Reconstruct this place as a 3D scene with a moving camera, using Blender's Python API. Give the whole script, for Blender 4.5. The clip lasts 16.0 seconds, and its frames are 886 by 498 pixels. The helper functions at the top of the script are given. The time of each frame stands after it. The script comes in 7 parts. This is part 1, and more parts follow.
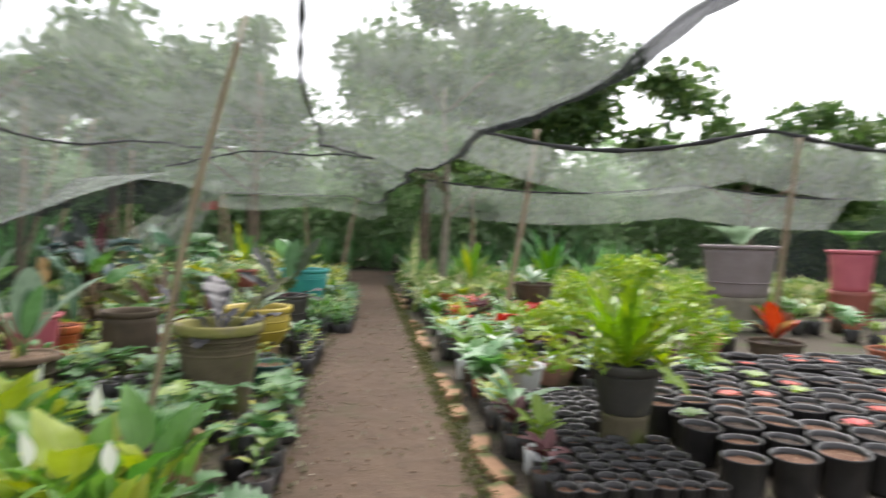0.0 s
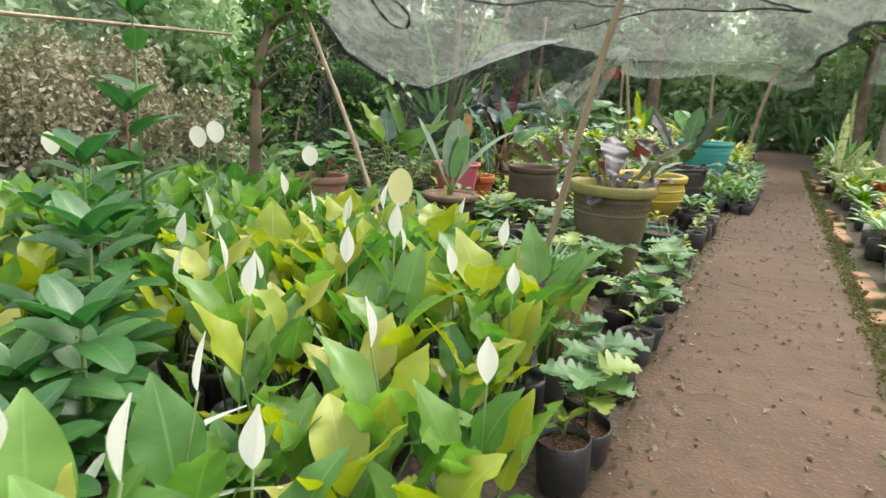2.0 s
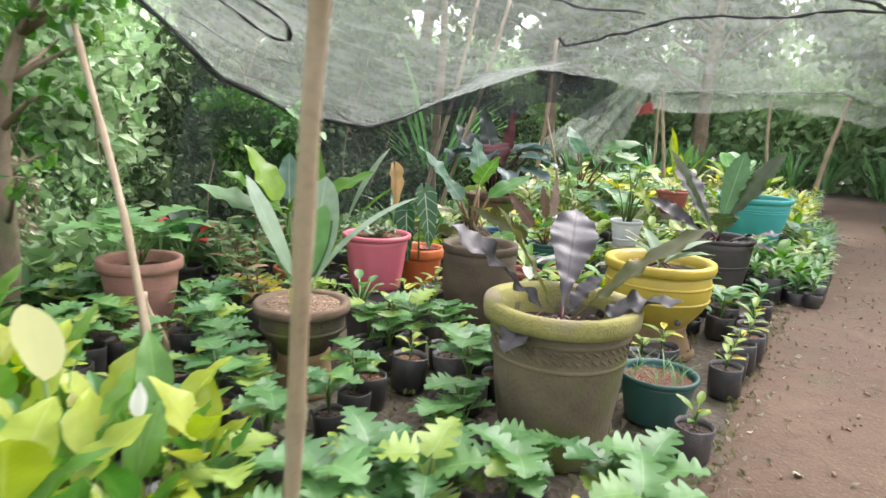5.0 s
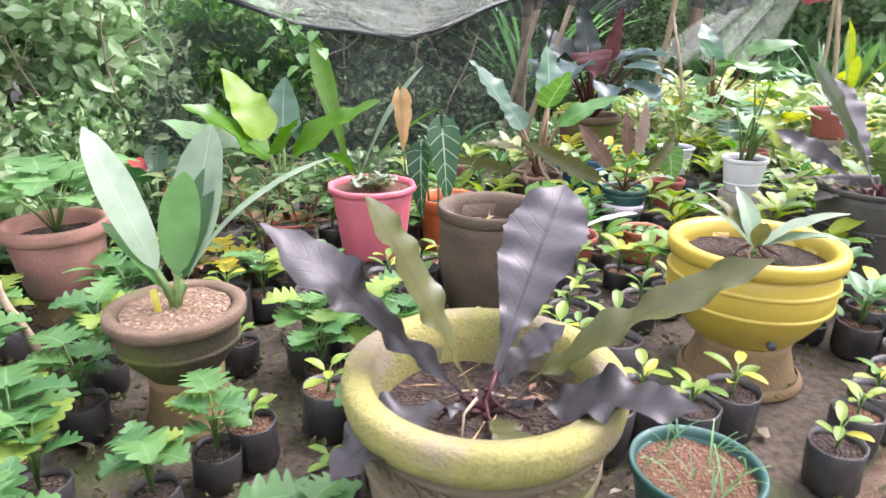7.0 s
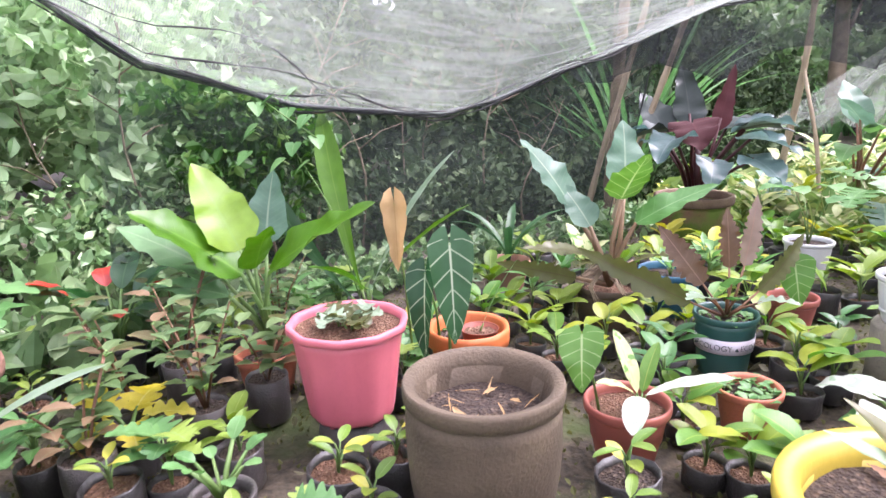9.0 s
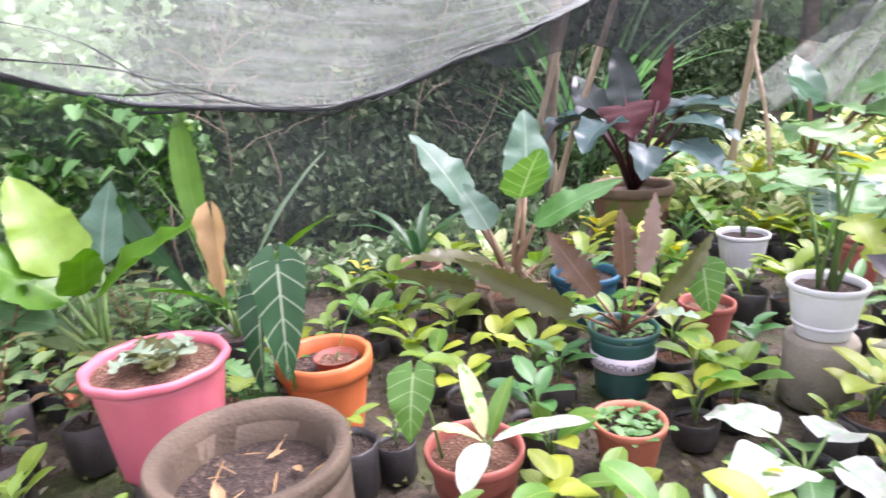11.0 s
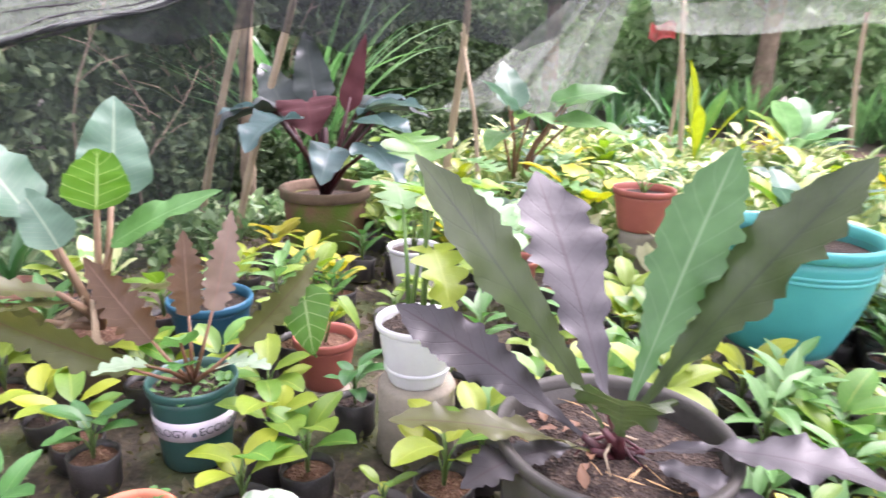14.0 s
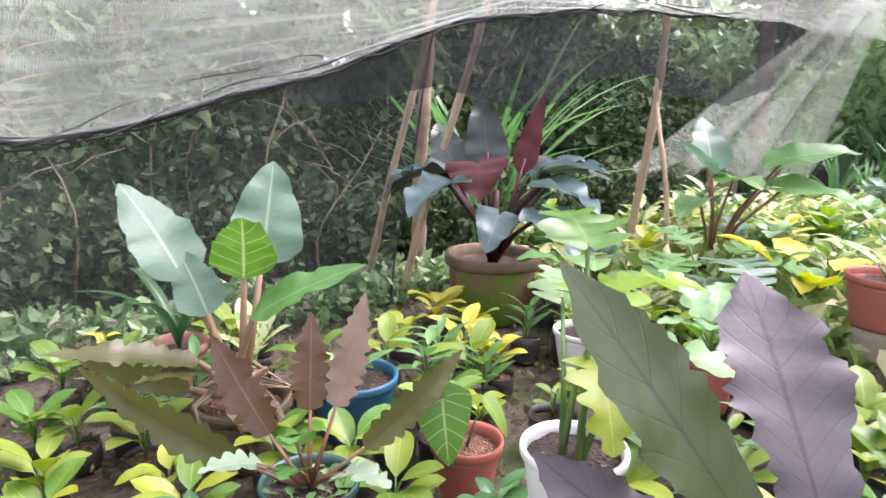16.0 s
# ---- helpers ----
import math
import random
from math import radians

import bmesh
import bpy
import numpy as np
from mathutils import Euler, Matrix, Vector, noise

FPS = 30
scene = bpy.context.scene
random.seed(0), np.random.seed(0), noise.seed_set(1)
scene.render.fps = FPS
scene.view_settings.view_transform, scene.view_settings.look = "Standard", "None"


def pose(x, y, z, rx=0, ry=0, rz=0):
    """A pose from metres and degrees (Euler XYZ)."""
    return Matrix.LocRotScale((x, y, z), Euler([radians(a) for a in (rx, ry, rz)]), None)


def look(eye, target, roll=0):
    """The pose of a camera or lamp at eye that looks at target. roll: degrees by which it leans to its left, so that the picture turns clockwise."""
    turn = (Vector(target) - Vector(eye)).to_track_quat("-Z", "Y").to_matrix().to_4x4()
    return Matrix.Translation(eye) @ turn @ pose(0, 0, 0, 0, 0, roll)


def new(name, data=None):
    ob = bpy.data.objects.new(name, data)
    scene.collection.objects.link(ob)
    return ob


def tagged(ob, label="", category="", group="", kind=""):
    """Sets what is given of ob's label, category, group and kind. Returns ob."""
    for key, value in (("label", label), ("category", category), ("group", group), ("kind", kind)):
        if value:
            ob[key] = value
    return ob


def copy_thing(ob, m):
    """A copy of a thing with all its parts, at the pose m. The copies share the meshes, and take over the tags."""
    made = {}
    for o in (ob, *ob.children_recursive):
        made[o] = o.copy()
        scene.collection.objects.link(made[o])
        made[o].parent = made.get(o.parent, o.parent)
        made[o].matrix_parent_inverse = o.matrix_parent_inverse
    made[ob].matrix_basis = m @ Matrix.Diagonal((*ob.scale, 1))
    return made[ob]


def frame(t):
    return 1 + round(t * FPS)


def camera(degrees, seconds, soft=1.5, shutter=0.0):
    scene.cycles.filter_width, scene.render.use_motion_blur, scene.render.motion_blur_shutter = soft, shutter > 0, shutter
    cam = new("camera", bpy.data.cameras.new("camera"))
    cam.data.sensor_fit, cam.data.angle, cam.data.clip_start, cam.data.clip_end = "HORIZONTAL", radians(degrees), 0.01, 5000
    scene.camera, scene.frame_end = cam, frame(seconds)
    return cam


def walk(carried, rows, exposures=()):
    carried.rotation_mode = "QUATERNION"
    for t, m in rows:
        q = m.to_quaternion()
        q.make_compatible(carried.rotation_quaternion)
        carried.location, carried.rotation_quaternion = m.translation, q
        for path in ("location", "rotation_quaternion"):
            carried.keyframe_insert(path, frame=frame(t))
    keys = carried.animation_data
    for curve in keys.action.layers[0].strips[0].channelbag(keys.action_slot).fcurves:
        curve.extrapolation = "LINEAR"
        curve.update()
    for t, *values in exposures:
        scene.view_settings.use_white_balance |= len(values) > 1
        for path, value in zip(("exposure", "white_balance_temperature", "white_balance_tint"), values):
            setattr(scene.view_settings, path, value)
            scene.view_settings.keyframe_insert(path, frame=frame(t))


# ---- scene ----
cam = camera(69.5, 16.0, 1.5, 0.4)
PATH = [
    (0, (1.407, 0.477, 1.287), (1.657, 2.46, 1.23), 1.2),
    (0.5, (1.361, 0.471, 1.249), (0.994, 2.432, 1.118), 1.6),
    (1, (1.369, 0.47, 1.209), (0.734, 2.351, 0.968), 1.7),
    (1.5, (1.373, 0.454, 1.188), (0.605, 2.26, 0.804), 3.1),
    (2, (1.364, 0.532, 1.188), (0.502, 2.271, 0.708), 2.9),
    (2.5, (1.325, 0.816, 1.189), (0.399, 2.523, 0.711), 2.3),
    (3, (1.343, 1.094, 1.189), (0.375, 2.793, 0.766), 2.0),
    (3.5, (1.45, 1.417, 1.212), (0.372, 3.056, 0.82), 4.0),
    (4, (1.422, 1.796, 1.238), (0.353, 3.444, 0.861), 3.5),
    (4.5, (1.33, 2.292, 1.245), (0.325, 3.986, 0.897), 2.7),
    (6.8, (1.191, 4.089, 1.318), (-0.09, 5.476, 0.659), 0.7),
    (7, (1.2, 4.159, 1.309), (-0.122, 5.503, 0.64), 0.5),
    (7.5, (1.099, 4.441, 1.354), (-0.27, 5.739, 0.69), 5.1),
    (8.1, (0.925, 4.813, 1.365), (-0.565, 6.012, 0.782), 1.8),
    (10.4, (0.699, 5.711, 1.365), (-0.949, 6.733, 0.875), -2.0),
    (10.5, (0.707, 5.75, 1.377), (-0.933, 6.77, 0.857), -1.2),
    (11, (0.79, 5.901, 1.371), (-0.793, 6.997, 0.831), -3.3),
    (11.5, (0.854, 6.061, 1.358), (-0.531, 7.404, 0.831), -1.2),
    (12, (0.881, 6.228, 1.332), (-0.306, 7.745, 0.794), 0.3),
    (12.5, (0.818, 6.536, 1.325), (-0.189, 8.171, 0.766), -0.2),
    (13, (0.79, 6.687, 1.302), (-0.072, 8.409, 0.765), 0.7),
    (13.5, (0.888, 6.762, 1.33), (-0.009, 8.461, 0.774), 2.7),
    (14, (0.98, 6.897, 1.348), (-0.178, 8.422, 0.77), 1.9),
    (14.5, (0.937, 7.005, 1.338), (-0.389, 8.383, 0.751), 0.1),
    (15, (0.776, 7.223, 1.348), (-0.624, 8.529, 0.77), -0.8),
    (15.5, (0.739, 7.202, 1.43), (-0.737, 8.447, 0.911), 0.9),
    (16, (0.758, 7.243, 1.367), (-0.824, 8.388, 0.936), 0.8),
]
EXPOSURES = [(0, 1.52, 6500, 13), (0.5, 1.62, 6500, 13), (1.0, 1.72, 6700, 14), (1.5, 1.8, 6800, 12), (2.5, 1.9, 6700, 14), (3.5, 1.9, 6600, 14), (4.5, 2.12, 6500, 15), (7, 2.74, 6200, 28), (8, 2.86, 6100, 30), (11, 2.8, 6100, 35), (12.5, 2.95, 6200, 35), (13, 2.97, 6200, 34), (15, 2.9, 6300, 34), (16, 2.72, 6300, 33)]
walk(cam, [(t, look(e, g, r)) for t, e, g, r in PATH], EXPOSURES)

# ---- world and sun: bright overcast ----
world = bpy.data.worlds.new("overcast")
scene.world = world
world.use_nodes = True
wn = world.node_tree
sky = wn.nodes.new("ShaderNodeTexSky")
sky.sky_type = "NISHITA"
sky.sun_disc = False
sky.sun_elevation = radians(58)
sky.sun_rotation = radians(20)
sky.air_density, sky.dust_density, sky.ozone_density = 1.0, 4.0, 1.0
grey = wn.nodes.new("ShaderNodeHueSaturation")
grey.inputs["Saturation"].default_value = 0.22
wn.links.new(sky.outputs[0], grey.inputs["Color"])
wn.links.new(grey.outputs[0], wn.nodes["Background"].inputs[0])
wn.nodes["Background"].inputs[1].default_value = 0.15

sun = new("sun", bpy.data.lights.new("sun", "SUN"))
sun.data.energy, sun.data.angle, sun.data.color = 0.8, radians(40), (1.0, 0.97, 0.92)
sun.matrix_world = look((3.0, 8.0, 14.0), (0.0, 0.0, 0.0))


# ---- materials ----
def material(name):
    m = bpy.data.materials.new(name)
    m.use_nodes = True
    return m, m.node_tree, m.node_tree.nodes["Principled BSDF"]


def node(nt, kind, **inputs):
    n = nt.nodes.new(kind)
    for key, value in inputs.items():
        n.inputs[key].default_value = value
    return n


def math_node(nt, op, a, b=None):
    n = nt.nodes.new("ShaderNodeMath")
    n.operation = op
    for i, v in enumerate((a, b)):
        if v is None:
            continue
        if isinstance(v, (int, float)):
            n.inputs[i].default_value = v
        else:
            nt.links.new(v, n.inputs[i])
    return n.outputs[0]


def mix(nt, fac, a, b):
    n = nt.nodes.new("ShaderNodeMix")
    n.data_type = "RGBA"
    for sock, v in ((n.inputs[0], fac), (n.inputs[6], a), (n.inputs[7], b)):
        if isinstance(v, (int, float)):
            sock.default_value = v
        elif isinstance(v, tuple):
            sock.default_value = (*v, 1.0)
        else:
            nt.links.new(v, sock)
    return n.outputs[2]


def ramp(nt, fac, lo, hi):
    n = nt.nodes.new("ShaderNodeMapRange")
    n.inputs[1].default_value, n.inputs[2].default_value = lo, hi
    nt.links.new(fac, n.inputs[0])
    return n.outputs[0]


def noise_tex(nt, scale, detail=4.0, world_space=False):
    co = nt.nodes.new("ShaderNodeNewGeometry").outputs["Position"] if world_space else nt.nodes.new("ShaderNodeTexCoord").outputs["Object"]
    n = node(nt, "ShaderNodeTexNoise", Scale=scale, Detail=detail)
    nt.links.new(co, n.inputs["Vector"])
    return n.outputs[0]


def bump(nt, bsdf, height, strength=0.3, distance=0.01):
    b = node(nt, "ShaderNodeBump", Strength=strength, Distance=distance)
    nt.links.new(height, b.inputs["Height"])
    nt.links.new(b.outputs[0], bsdf.inputs["Normal"])


def leaf_material(name, a, b, vein, rough=0.42, veins=9.0, vein_amount=0.55, spots=None, island=False, glow=0.28, third=None, side_amount=0.22, mottle=1.0):
    """A leaf's skin: two tints from leaf to leaf, blotches, a midrib and side veins, light shining through."""
    m, nt, p = material(name)
    r = nt.nodes.new("ShaderNodeNewGeometry").outputs["Random Per Island"] if island else nt.nodes.new("ShaderNodeObjectInfo").outputs["Random"]
    col = mix(nt, r, a, b)
    if third:
        pick = math_node(nt, "FRACT", math_node(nt, "MULTIPLY", r, 7.31))
        col = mix(nt, ramp(nt, pick, 0.78, 0.84), col, third)
    blotch = noise_tex(nt, 9.0, 3.0)
    dark = node(nt, "ShaderNodeHueSaturation", Saturation=1.1, Value=0.68)
    nt.links.new(col, dark.inputs["Color"])
    col = mix(nt, math_node(nt, "MULTIPLY", ramp(nt, blotch, 0.35, 0.75), mottle), col, dark.outputs[0])
    if spots:
        col = mix(nt, ramp(nt, noise_tex(nt, 22.0, 2.0), 0.56, 0.62), col, spots)
    if not island:
        uv = nt.nodes.new("ShaderNodeSeparateXYZ")
        nt.links.new(nt.nodes.new("ShaderNodeTexCoord").outputs["UV"], uv.inputs[0])
        off = math_node(nt, "ABSOLUTE", math_node(nt, "SUBTRACT", uv.outputs[0], 0.5))
        rib = ramp(nt, off, 0.035, 0.012)
        wave = math_node(nt, "SINE", math_node(nt, "MULTIPLY", math_node(nt, "SUBTRACT", uv.outputs[1], math_node(nt, "MULTIPLY", off, 0.28)), veins * 6.283))
        side = ramp(nt, wave, 0.93, 1.0)
        line = math_node(nt, "MULTIPLY", math_node(nt, "MAXIMUM", rib, math_node(nt, "MULTIPLY", side, side_amount)), vein_amount)
        col = mix(nt, line, col, vein)
        bump(nt, p, math_node(nt, "SUBTRACT", math_node(nt, "ADD", math_node(nt, "MULTIPLY", noise_tex(nt, 34.0, 3.0), 0.8), math_node(nt, "MULTIPLY", blotch, 3.0)), math_node(nt, "MULTIPLY", side, 0.45)), 0.2, 0.005)
    nt.links.new(col, p.inputs["Base Color"])
    p.inputs["Roughness"].default_value = rough
    bright = node(nt, "ShaderNodeHueSaturation", Saturation=1.15, Value=1.5)
    nt.links.new(col, bright.inputs["Color"])
    tr = nt.nodes.new("ShaderNodeBsdfTranslucent")
    nt.links.new(bright.outputs[0], tr.inputs[0])
    mx = node(nt, "ShaderNodeMixShader", Fac=glow)
    nt.links.new(p.outputs[0], mx.inputs[1])
    nt.links.new(tr.outputs[0], mx.inputs[2])
    nt.links.new(mx.outputs[0], nt.nodes["Material Output"].inputs[0])
    return m


def pot_material(name, a, b, rough=0.6, moss=None, scale=7.0, relief=0.25, moss_from=0.55, grain=None):
    """Fired clay, concrete or plastic: two tints in large blotches, fine grain, dirt or moss in patches."""
    m, nt, p = material(name)
    big = noise_tex(nt, scale, 5.0)
    fine = noise_tex(nt, scale * 14, 3.0)
    col = mix(nt, ramp(nt, big, 0.3, 0.7), a, b)
    low = node(nt, "ShaderNodeHueSaturation", Value=0.75)
    nt.links.new(col, low.inputs["Color"])
    col = mix(nt, math_node(nt, "MULTIPLY", ramp(nt, fine, 0.5, 0.8), grain if grain is not None else 0.2 if rough < 0.52 else 1.0), col, low.outputs[0])
    if moss:
        col = mix(nt, ramp(nt, noise_tex(nt, scale * 0.6, 6.0), moss_from, moss_from + 0.12), col, moss)
    nt.links.new(col, p.inputs["Base Color"])
    p.inputs["Roughness"].default_value = rough
    bump(nt, p, math_node(nt, "ADD", big, fine), relief, 0.006)
    return m


BROWN_RIM = pot_material("brown_rim", (0.19, 0.13, 0.085), (0.11, 0.075, 0.046), 0.9, (0.1, 0.1, 0.045), 8.0, 0.8, 0.55)


def soil_material(name, a, b, c, scale=40.0):
    m, nt, p = material(name)
    v = node(nt, "ShaderNodeTexVoronoi", Scale=scale)
    nt.links.new(nt.nodes.new("ShaderNodeNewGeometry").outputs["Position"], v.inputs["Vector"])
    n = noise_tex(nt, scale * 0.6, 6.0, True)
    col = mix(nt, ramp(nt, n, 0.3, 0.7), a, b)
    col = mix(nt, ramp(nt, v.outputs["Color"], 0.72, 0.9), col, c)
    nt.links.new(col, p.inputs["Base Color"])
    p.inputs["Roughness"].default_value = 0.95
    bump(nt, p, math_node(nt, "ADD", n, v.outputs["Distance"]), 0.7, 0.02)
    return m


def ground_material():
    """Reddish trodden earth, darker damp patches, pebbles and thin green moss."""
    m, nt, p = material("trodden_earth")
    big = noise_tex(nt, 0.9, 6.0, True)
    mid = noise_tex(nt, 7.0, 6.0, True)
    fine = noise_tex(nt, 60.0, 4.0, True)
    col = mix(nt, ramp(nt, big, 0.35, 0.65), (0.08, 0.05, 0.03), (0.115, 0.074, 0.046))
    col = mix(nt, ramp(nt, mid, 0.45, 0.75), col, (0.078, 0.049, 0.031))
    col = mix(nt, ramp(nt, fine, 0.58, 0.75), col, (0.17, 0.12, 0.08))
    col = mix(nt, math_node(nt, "MULTIPLY", ramp(nt, noise_tex(nt, 2.6, 7.0, True), 0.56, 0.7), 0.55), col, (0.06, 0.062, 0.026))
    nt.links.new(col, p.inputs["Base Color"])
    p.inputs["Roughness"].default_value = 0.92
    bump(nt, p, math_node(nt, "ADD", math_node(nt, "MULTIPLY", mid, 2.0), fine), 0.6, 0.02)
    return m


def bed_material():
    m, nt, p = material("bed_earth")
    big = noise_tex(nt, 2.2, 6.0, True)
    fine = noise_tex(nt, 35.0, 5.0, True)
    col = mix(nt, ramp(nt, fine, 0.35, 0.7), (0.042, 0.034, 0.025), (0.11, 0.088, 0.06))
    col = mix(nt, ramp(nt, big, 0.52, 0.66), col, (0.055, 0.075, 0.022))
    nt.links.new(col, p.inputs["Base Color"])
    p.inputs["Roughness"].default_value = 0.95
    bump(nt, p, fine, 0.7, 0.02)
    return m


def net_material(name, a, b, cover):
    """Woven shade cloth: threads that cover part of the surface, the rest open."""
    m, nt, p = material(name)
    col = mix(nt, ramp(nt, noise_tex(nt, 1.3, 5.0, True), 0.3, 0.7), a, b)
    nt.links.new(col, p.inputs["Base Color"])
    p.inputs["Roughness"].default_value = 0.7
    tr = nt.nodes.new("ShaderNodeBsdfTranslucent")
    nt.links.new(col, tr.inputs[0])
    cloth = node(nt, "ShaderNodeMixShader", Fac=0.45)
    nt.links.new(p.outputs[0], cloth.inputs[1])
    nt.links.new(tr.outputs[0], cloth.inputs[2])
    gap = nt.nodes.new("ShaderNodeBsdfTransparent")
    uv = nt.nodes.new("ShaderNodeSeparateXYZ")
    nt.links.new(nt.nodes.new("ShaderNodeTexCoord").outputs["UV"], uv.inputs[0])
    threads = [math_node(nt, "SINE", math_node(nt, "MULTIPLY", uv.outputs[i], f)) for i, f in ((0, 4300.0), (1, 7600.0))]
    weave = math_node(nt, "MULTIPLY", math_node(nt, "MAXIMUM", *threads), 0.14)
    long = nt.nodes.new("ShaderNodeMapping")
    long.inputs["Scale"].default_value = (7.0, 1.1, 5.0)
    nt.links.new(nt.nodes.new("ShaderNodeNewGeometry").outputs["Position"], long.inputs[0])
    crease = node(nt, "ShaderNodeTexNoise", Scale=2.2, Detail=6.0)
    nt.links.new(long.outputs[0], crease.inputs["Vector"])
    bump(nt, p, crease.outputs[0], 0.5, 0.03)
    patchy = math_node(nt, "ADD", math_node(nt, "MULTIPLY", math_node(nt, "SUBTRACT", noise_tex(nt, 2.0, 5.0, True), 0.5), 0.25), math_node(nt, "MULTIPLY", math_node(nt, "SUBTRACT", crease.outputs[0], 0.5), 0.45))
    fac = math_node(nt, "ADD", math_node(nt, "ADD", weave, patchy), cover)
    mx = nt.nodes.new("ShaderNodeMixShader")
    nt.links.new(fac, mx.inputs[0])
    nt.links.new(gap.outputs[0], mx.inputs[1])
    nt.links.new(cloth.outputs[0], mx.inputs[2])
    nt.links.new(mx.outputs[0], nt.nodes["Material Output"].inputs[0])
    return m


EARTH, BED = ground_material(), bed_material()
SOIL = soil_material("potting_soil", (0.026, 0.018, 0.014), (0.065, 0.044, 0.032), (0.12, 0.085, 0.06), 90.0)
RED_SOIL = soil_material("coir_soil", (0.09, 0.042, 0.024), (0.19, 0.1, 0.058), (0.28, 0.175, 0.11), 110.0)
COIR = soil_material("coir_chips", (0.12, 0.075, 0.045), (0.3, 0.2, 0.13), (0.42, 0.31, 0.22), 85.0)
BARK = pot_material("bark", (0.13, 0.095, 0.06), (0.27, 0.21, 0.145), 0.9, (0.1, 0.12, 0.05), 6.0, 0.8)
PALE_BARK = pot_material("pale_bark", (0.34, 0.3, 0.24), (0.2, 0.17, 0.13), 0.9, (0.12, 0.13, 0.07), 9.0, 0.6, 0.58)
BAMBOO = pot_material("dry_bamboo", (0.27, 0.2, 0.12), (0.4, 0.32, 0.22), 0.6, (0.15, 0.11, 0.075), 5.0, 0.2, 0.6)
OCHRE = pot_material("ochre_concrete", (0.25, 0.17, 0.075), (0.17, 0.115, 0.055), 0.9, (0.13, 0.12, 0.06), 6.0, 0.5, 0.6)
MOSSY = pot_material("mossy_concrete", (0.09, 0.075, 0.042), (0.165, 0.135, 0.08), 0.88, (0.1, 0.12, 0.026), 5.0, 0.6, 0.5)
MOSS_RIM = pot_material("yellow_moss_rim", (0.31, 0.28, 0.09), (0.2, 0.2, 0.06), 0.9, (0.24, 0.2, 0.13), 8.0, 0.9, 0.5)
YELLOW = pot_material("yellow_glaze", (0.5, 0.38, 0.05), (0.41, 0.315, 0.045), 0.38, (0.3, 0.24, 0.05), 4.0, 0.12, 0.64)
PINK = pot_material("pink_plastic", (0.63, 0.165, 0.2), (0.53, 0.125, 0.16), 0.42, (0.5, 0.22, 0.2), 4.0, 0.06, 0.68)
ORANGE = pot_material("orange_plastic", (0.62, 0.17, 0.05), (0.5, 0.13, 0.04), 0.45, (0.5, 0.24, 0.12), 5.0, 0.06, 0.66)
TERRA = pot_material("terracotta", (0.5, 0.16, 0.085), (0.38, 0.12, 0.07), 0.6, (0.42, 0.24, 0.16), 6.0, 0.12, 0.64)
PALE_TERRA = pot_material("pale_pink_clay", (0.42, 0.215, 0.165), (0.31, 0.16, 0.12), 0.82, (0.22, 0.17, 0.115), 6.0, 0.5, 0.54)
RED_CLAY = pot_material("red_plastic", (0.37, 0.11, 0.08), (0.29, 0.085, 0.062), 0.5, (0.4, 0.18, 0.12), 6.0, 0.08, 0.66)
FADED_RED = pot_material("faded_red_plastic", (0.38, 0.1, 0.08), (0.3, 0.09, 0.08), 0.6, (0.3, 0.17, 0.14), 9.0, 0.2, 0.6)
STONE = pot_material("brown_stoneware", (0.065, 0.047, 0.03), (0.12, 0.088, 0.056), 0.8, (0.055, 0.06, 0.025), 6.0, 0.6, 0.62)
CONCRETE = pot_material("old_concrete", (0.3, 0.27, 0.21), (0.2, 0.18, 0.135), 0.9, (0.13, 0.14, 0.07), 7.0, 0.6, 0.6)
CHARCOAL = pot_material("charcoal_clay", (0.04, 0.038, 0.032), (0.068, 0.063, 0.053), 0.6, (0.1, 0.094, 0.06), 5.0, 0.2, 0.62)
TEAL = pot_material("teal_plastic", (0.05, 0.37, 0.35), (0.045, 0.32, 0.31), 0.42, (0.12, 0.4, 0.38), 4.0, 0.05, 0.68)
WHITE = pot_material("white_plastic", (0.66, 0.67, 0.67), (0.57, 0.58, 0.57), 0.4, (0.55, 0.52, 0.45), 5.0, 0.06, 0.68)
GREEN_POT = pot_material("dark_green_plastic", (0.022, 0.095, 0.08), (0.03, 0.075, 0.065), 0.42, (0.07, 0.11, 0.09), 6.0, 0.06, 0.66)
BLUE_POT = pot_material("blue_plastic", (0.02, 0.12, 0.2), (0.025, 0.09, 0.15), 0.45, (0.1, 0.14, 0.15), 5.0, 0.06, 0.66)
BAG = pot_material("black_polybag", (0.026, 0.025, 0.025), (0.056, 0.053, 0.051), 0.36, (0.09, 0.08, 0.07), 9.0, 0.5, 0.64)
GREY_BAG = pot_material("dusty_polybag", (0.05, 0.045, 0.045), (0.09, 0.08, 0.075), 0.45, (0.14, 0.12, 0.1), 9.0, 0.6, 0.6)
GREY_POT = pot_material("grey_cement_glaze", (0.3, 0.25, 0.25), (0.23, 0.19, 0.19), 0.7, (0.2, 0.17, 0.14), 4.0, 0.2, 0.66)
BRICK = pot_material("edging_brick", (0.4, 0.23, 0.13), (0.27, 0.16, 0.095), 0.92, (0.1, 0.11, 0.035), 9.0, 0.8, 0.5)
INK, _, ink_p = material("dark_print")
ink_p.inputs["Base Color"].default_value = (0.03, 0.04, 0.05, 1)
LABEL = pot_material("paper_label", (0.72, 0.66, 0.72), (0.66, 0.6, 0.66), 0.5, None, 6.0, 0.02)
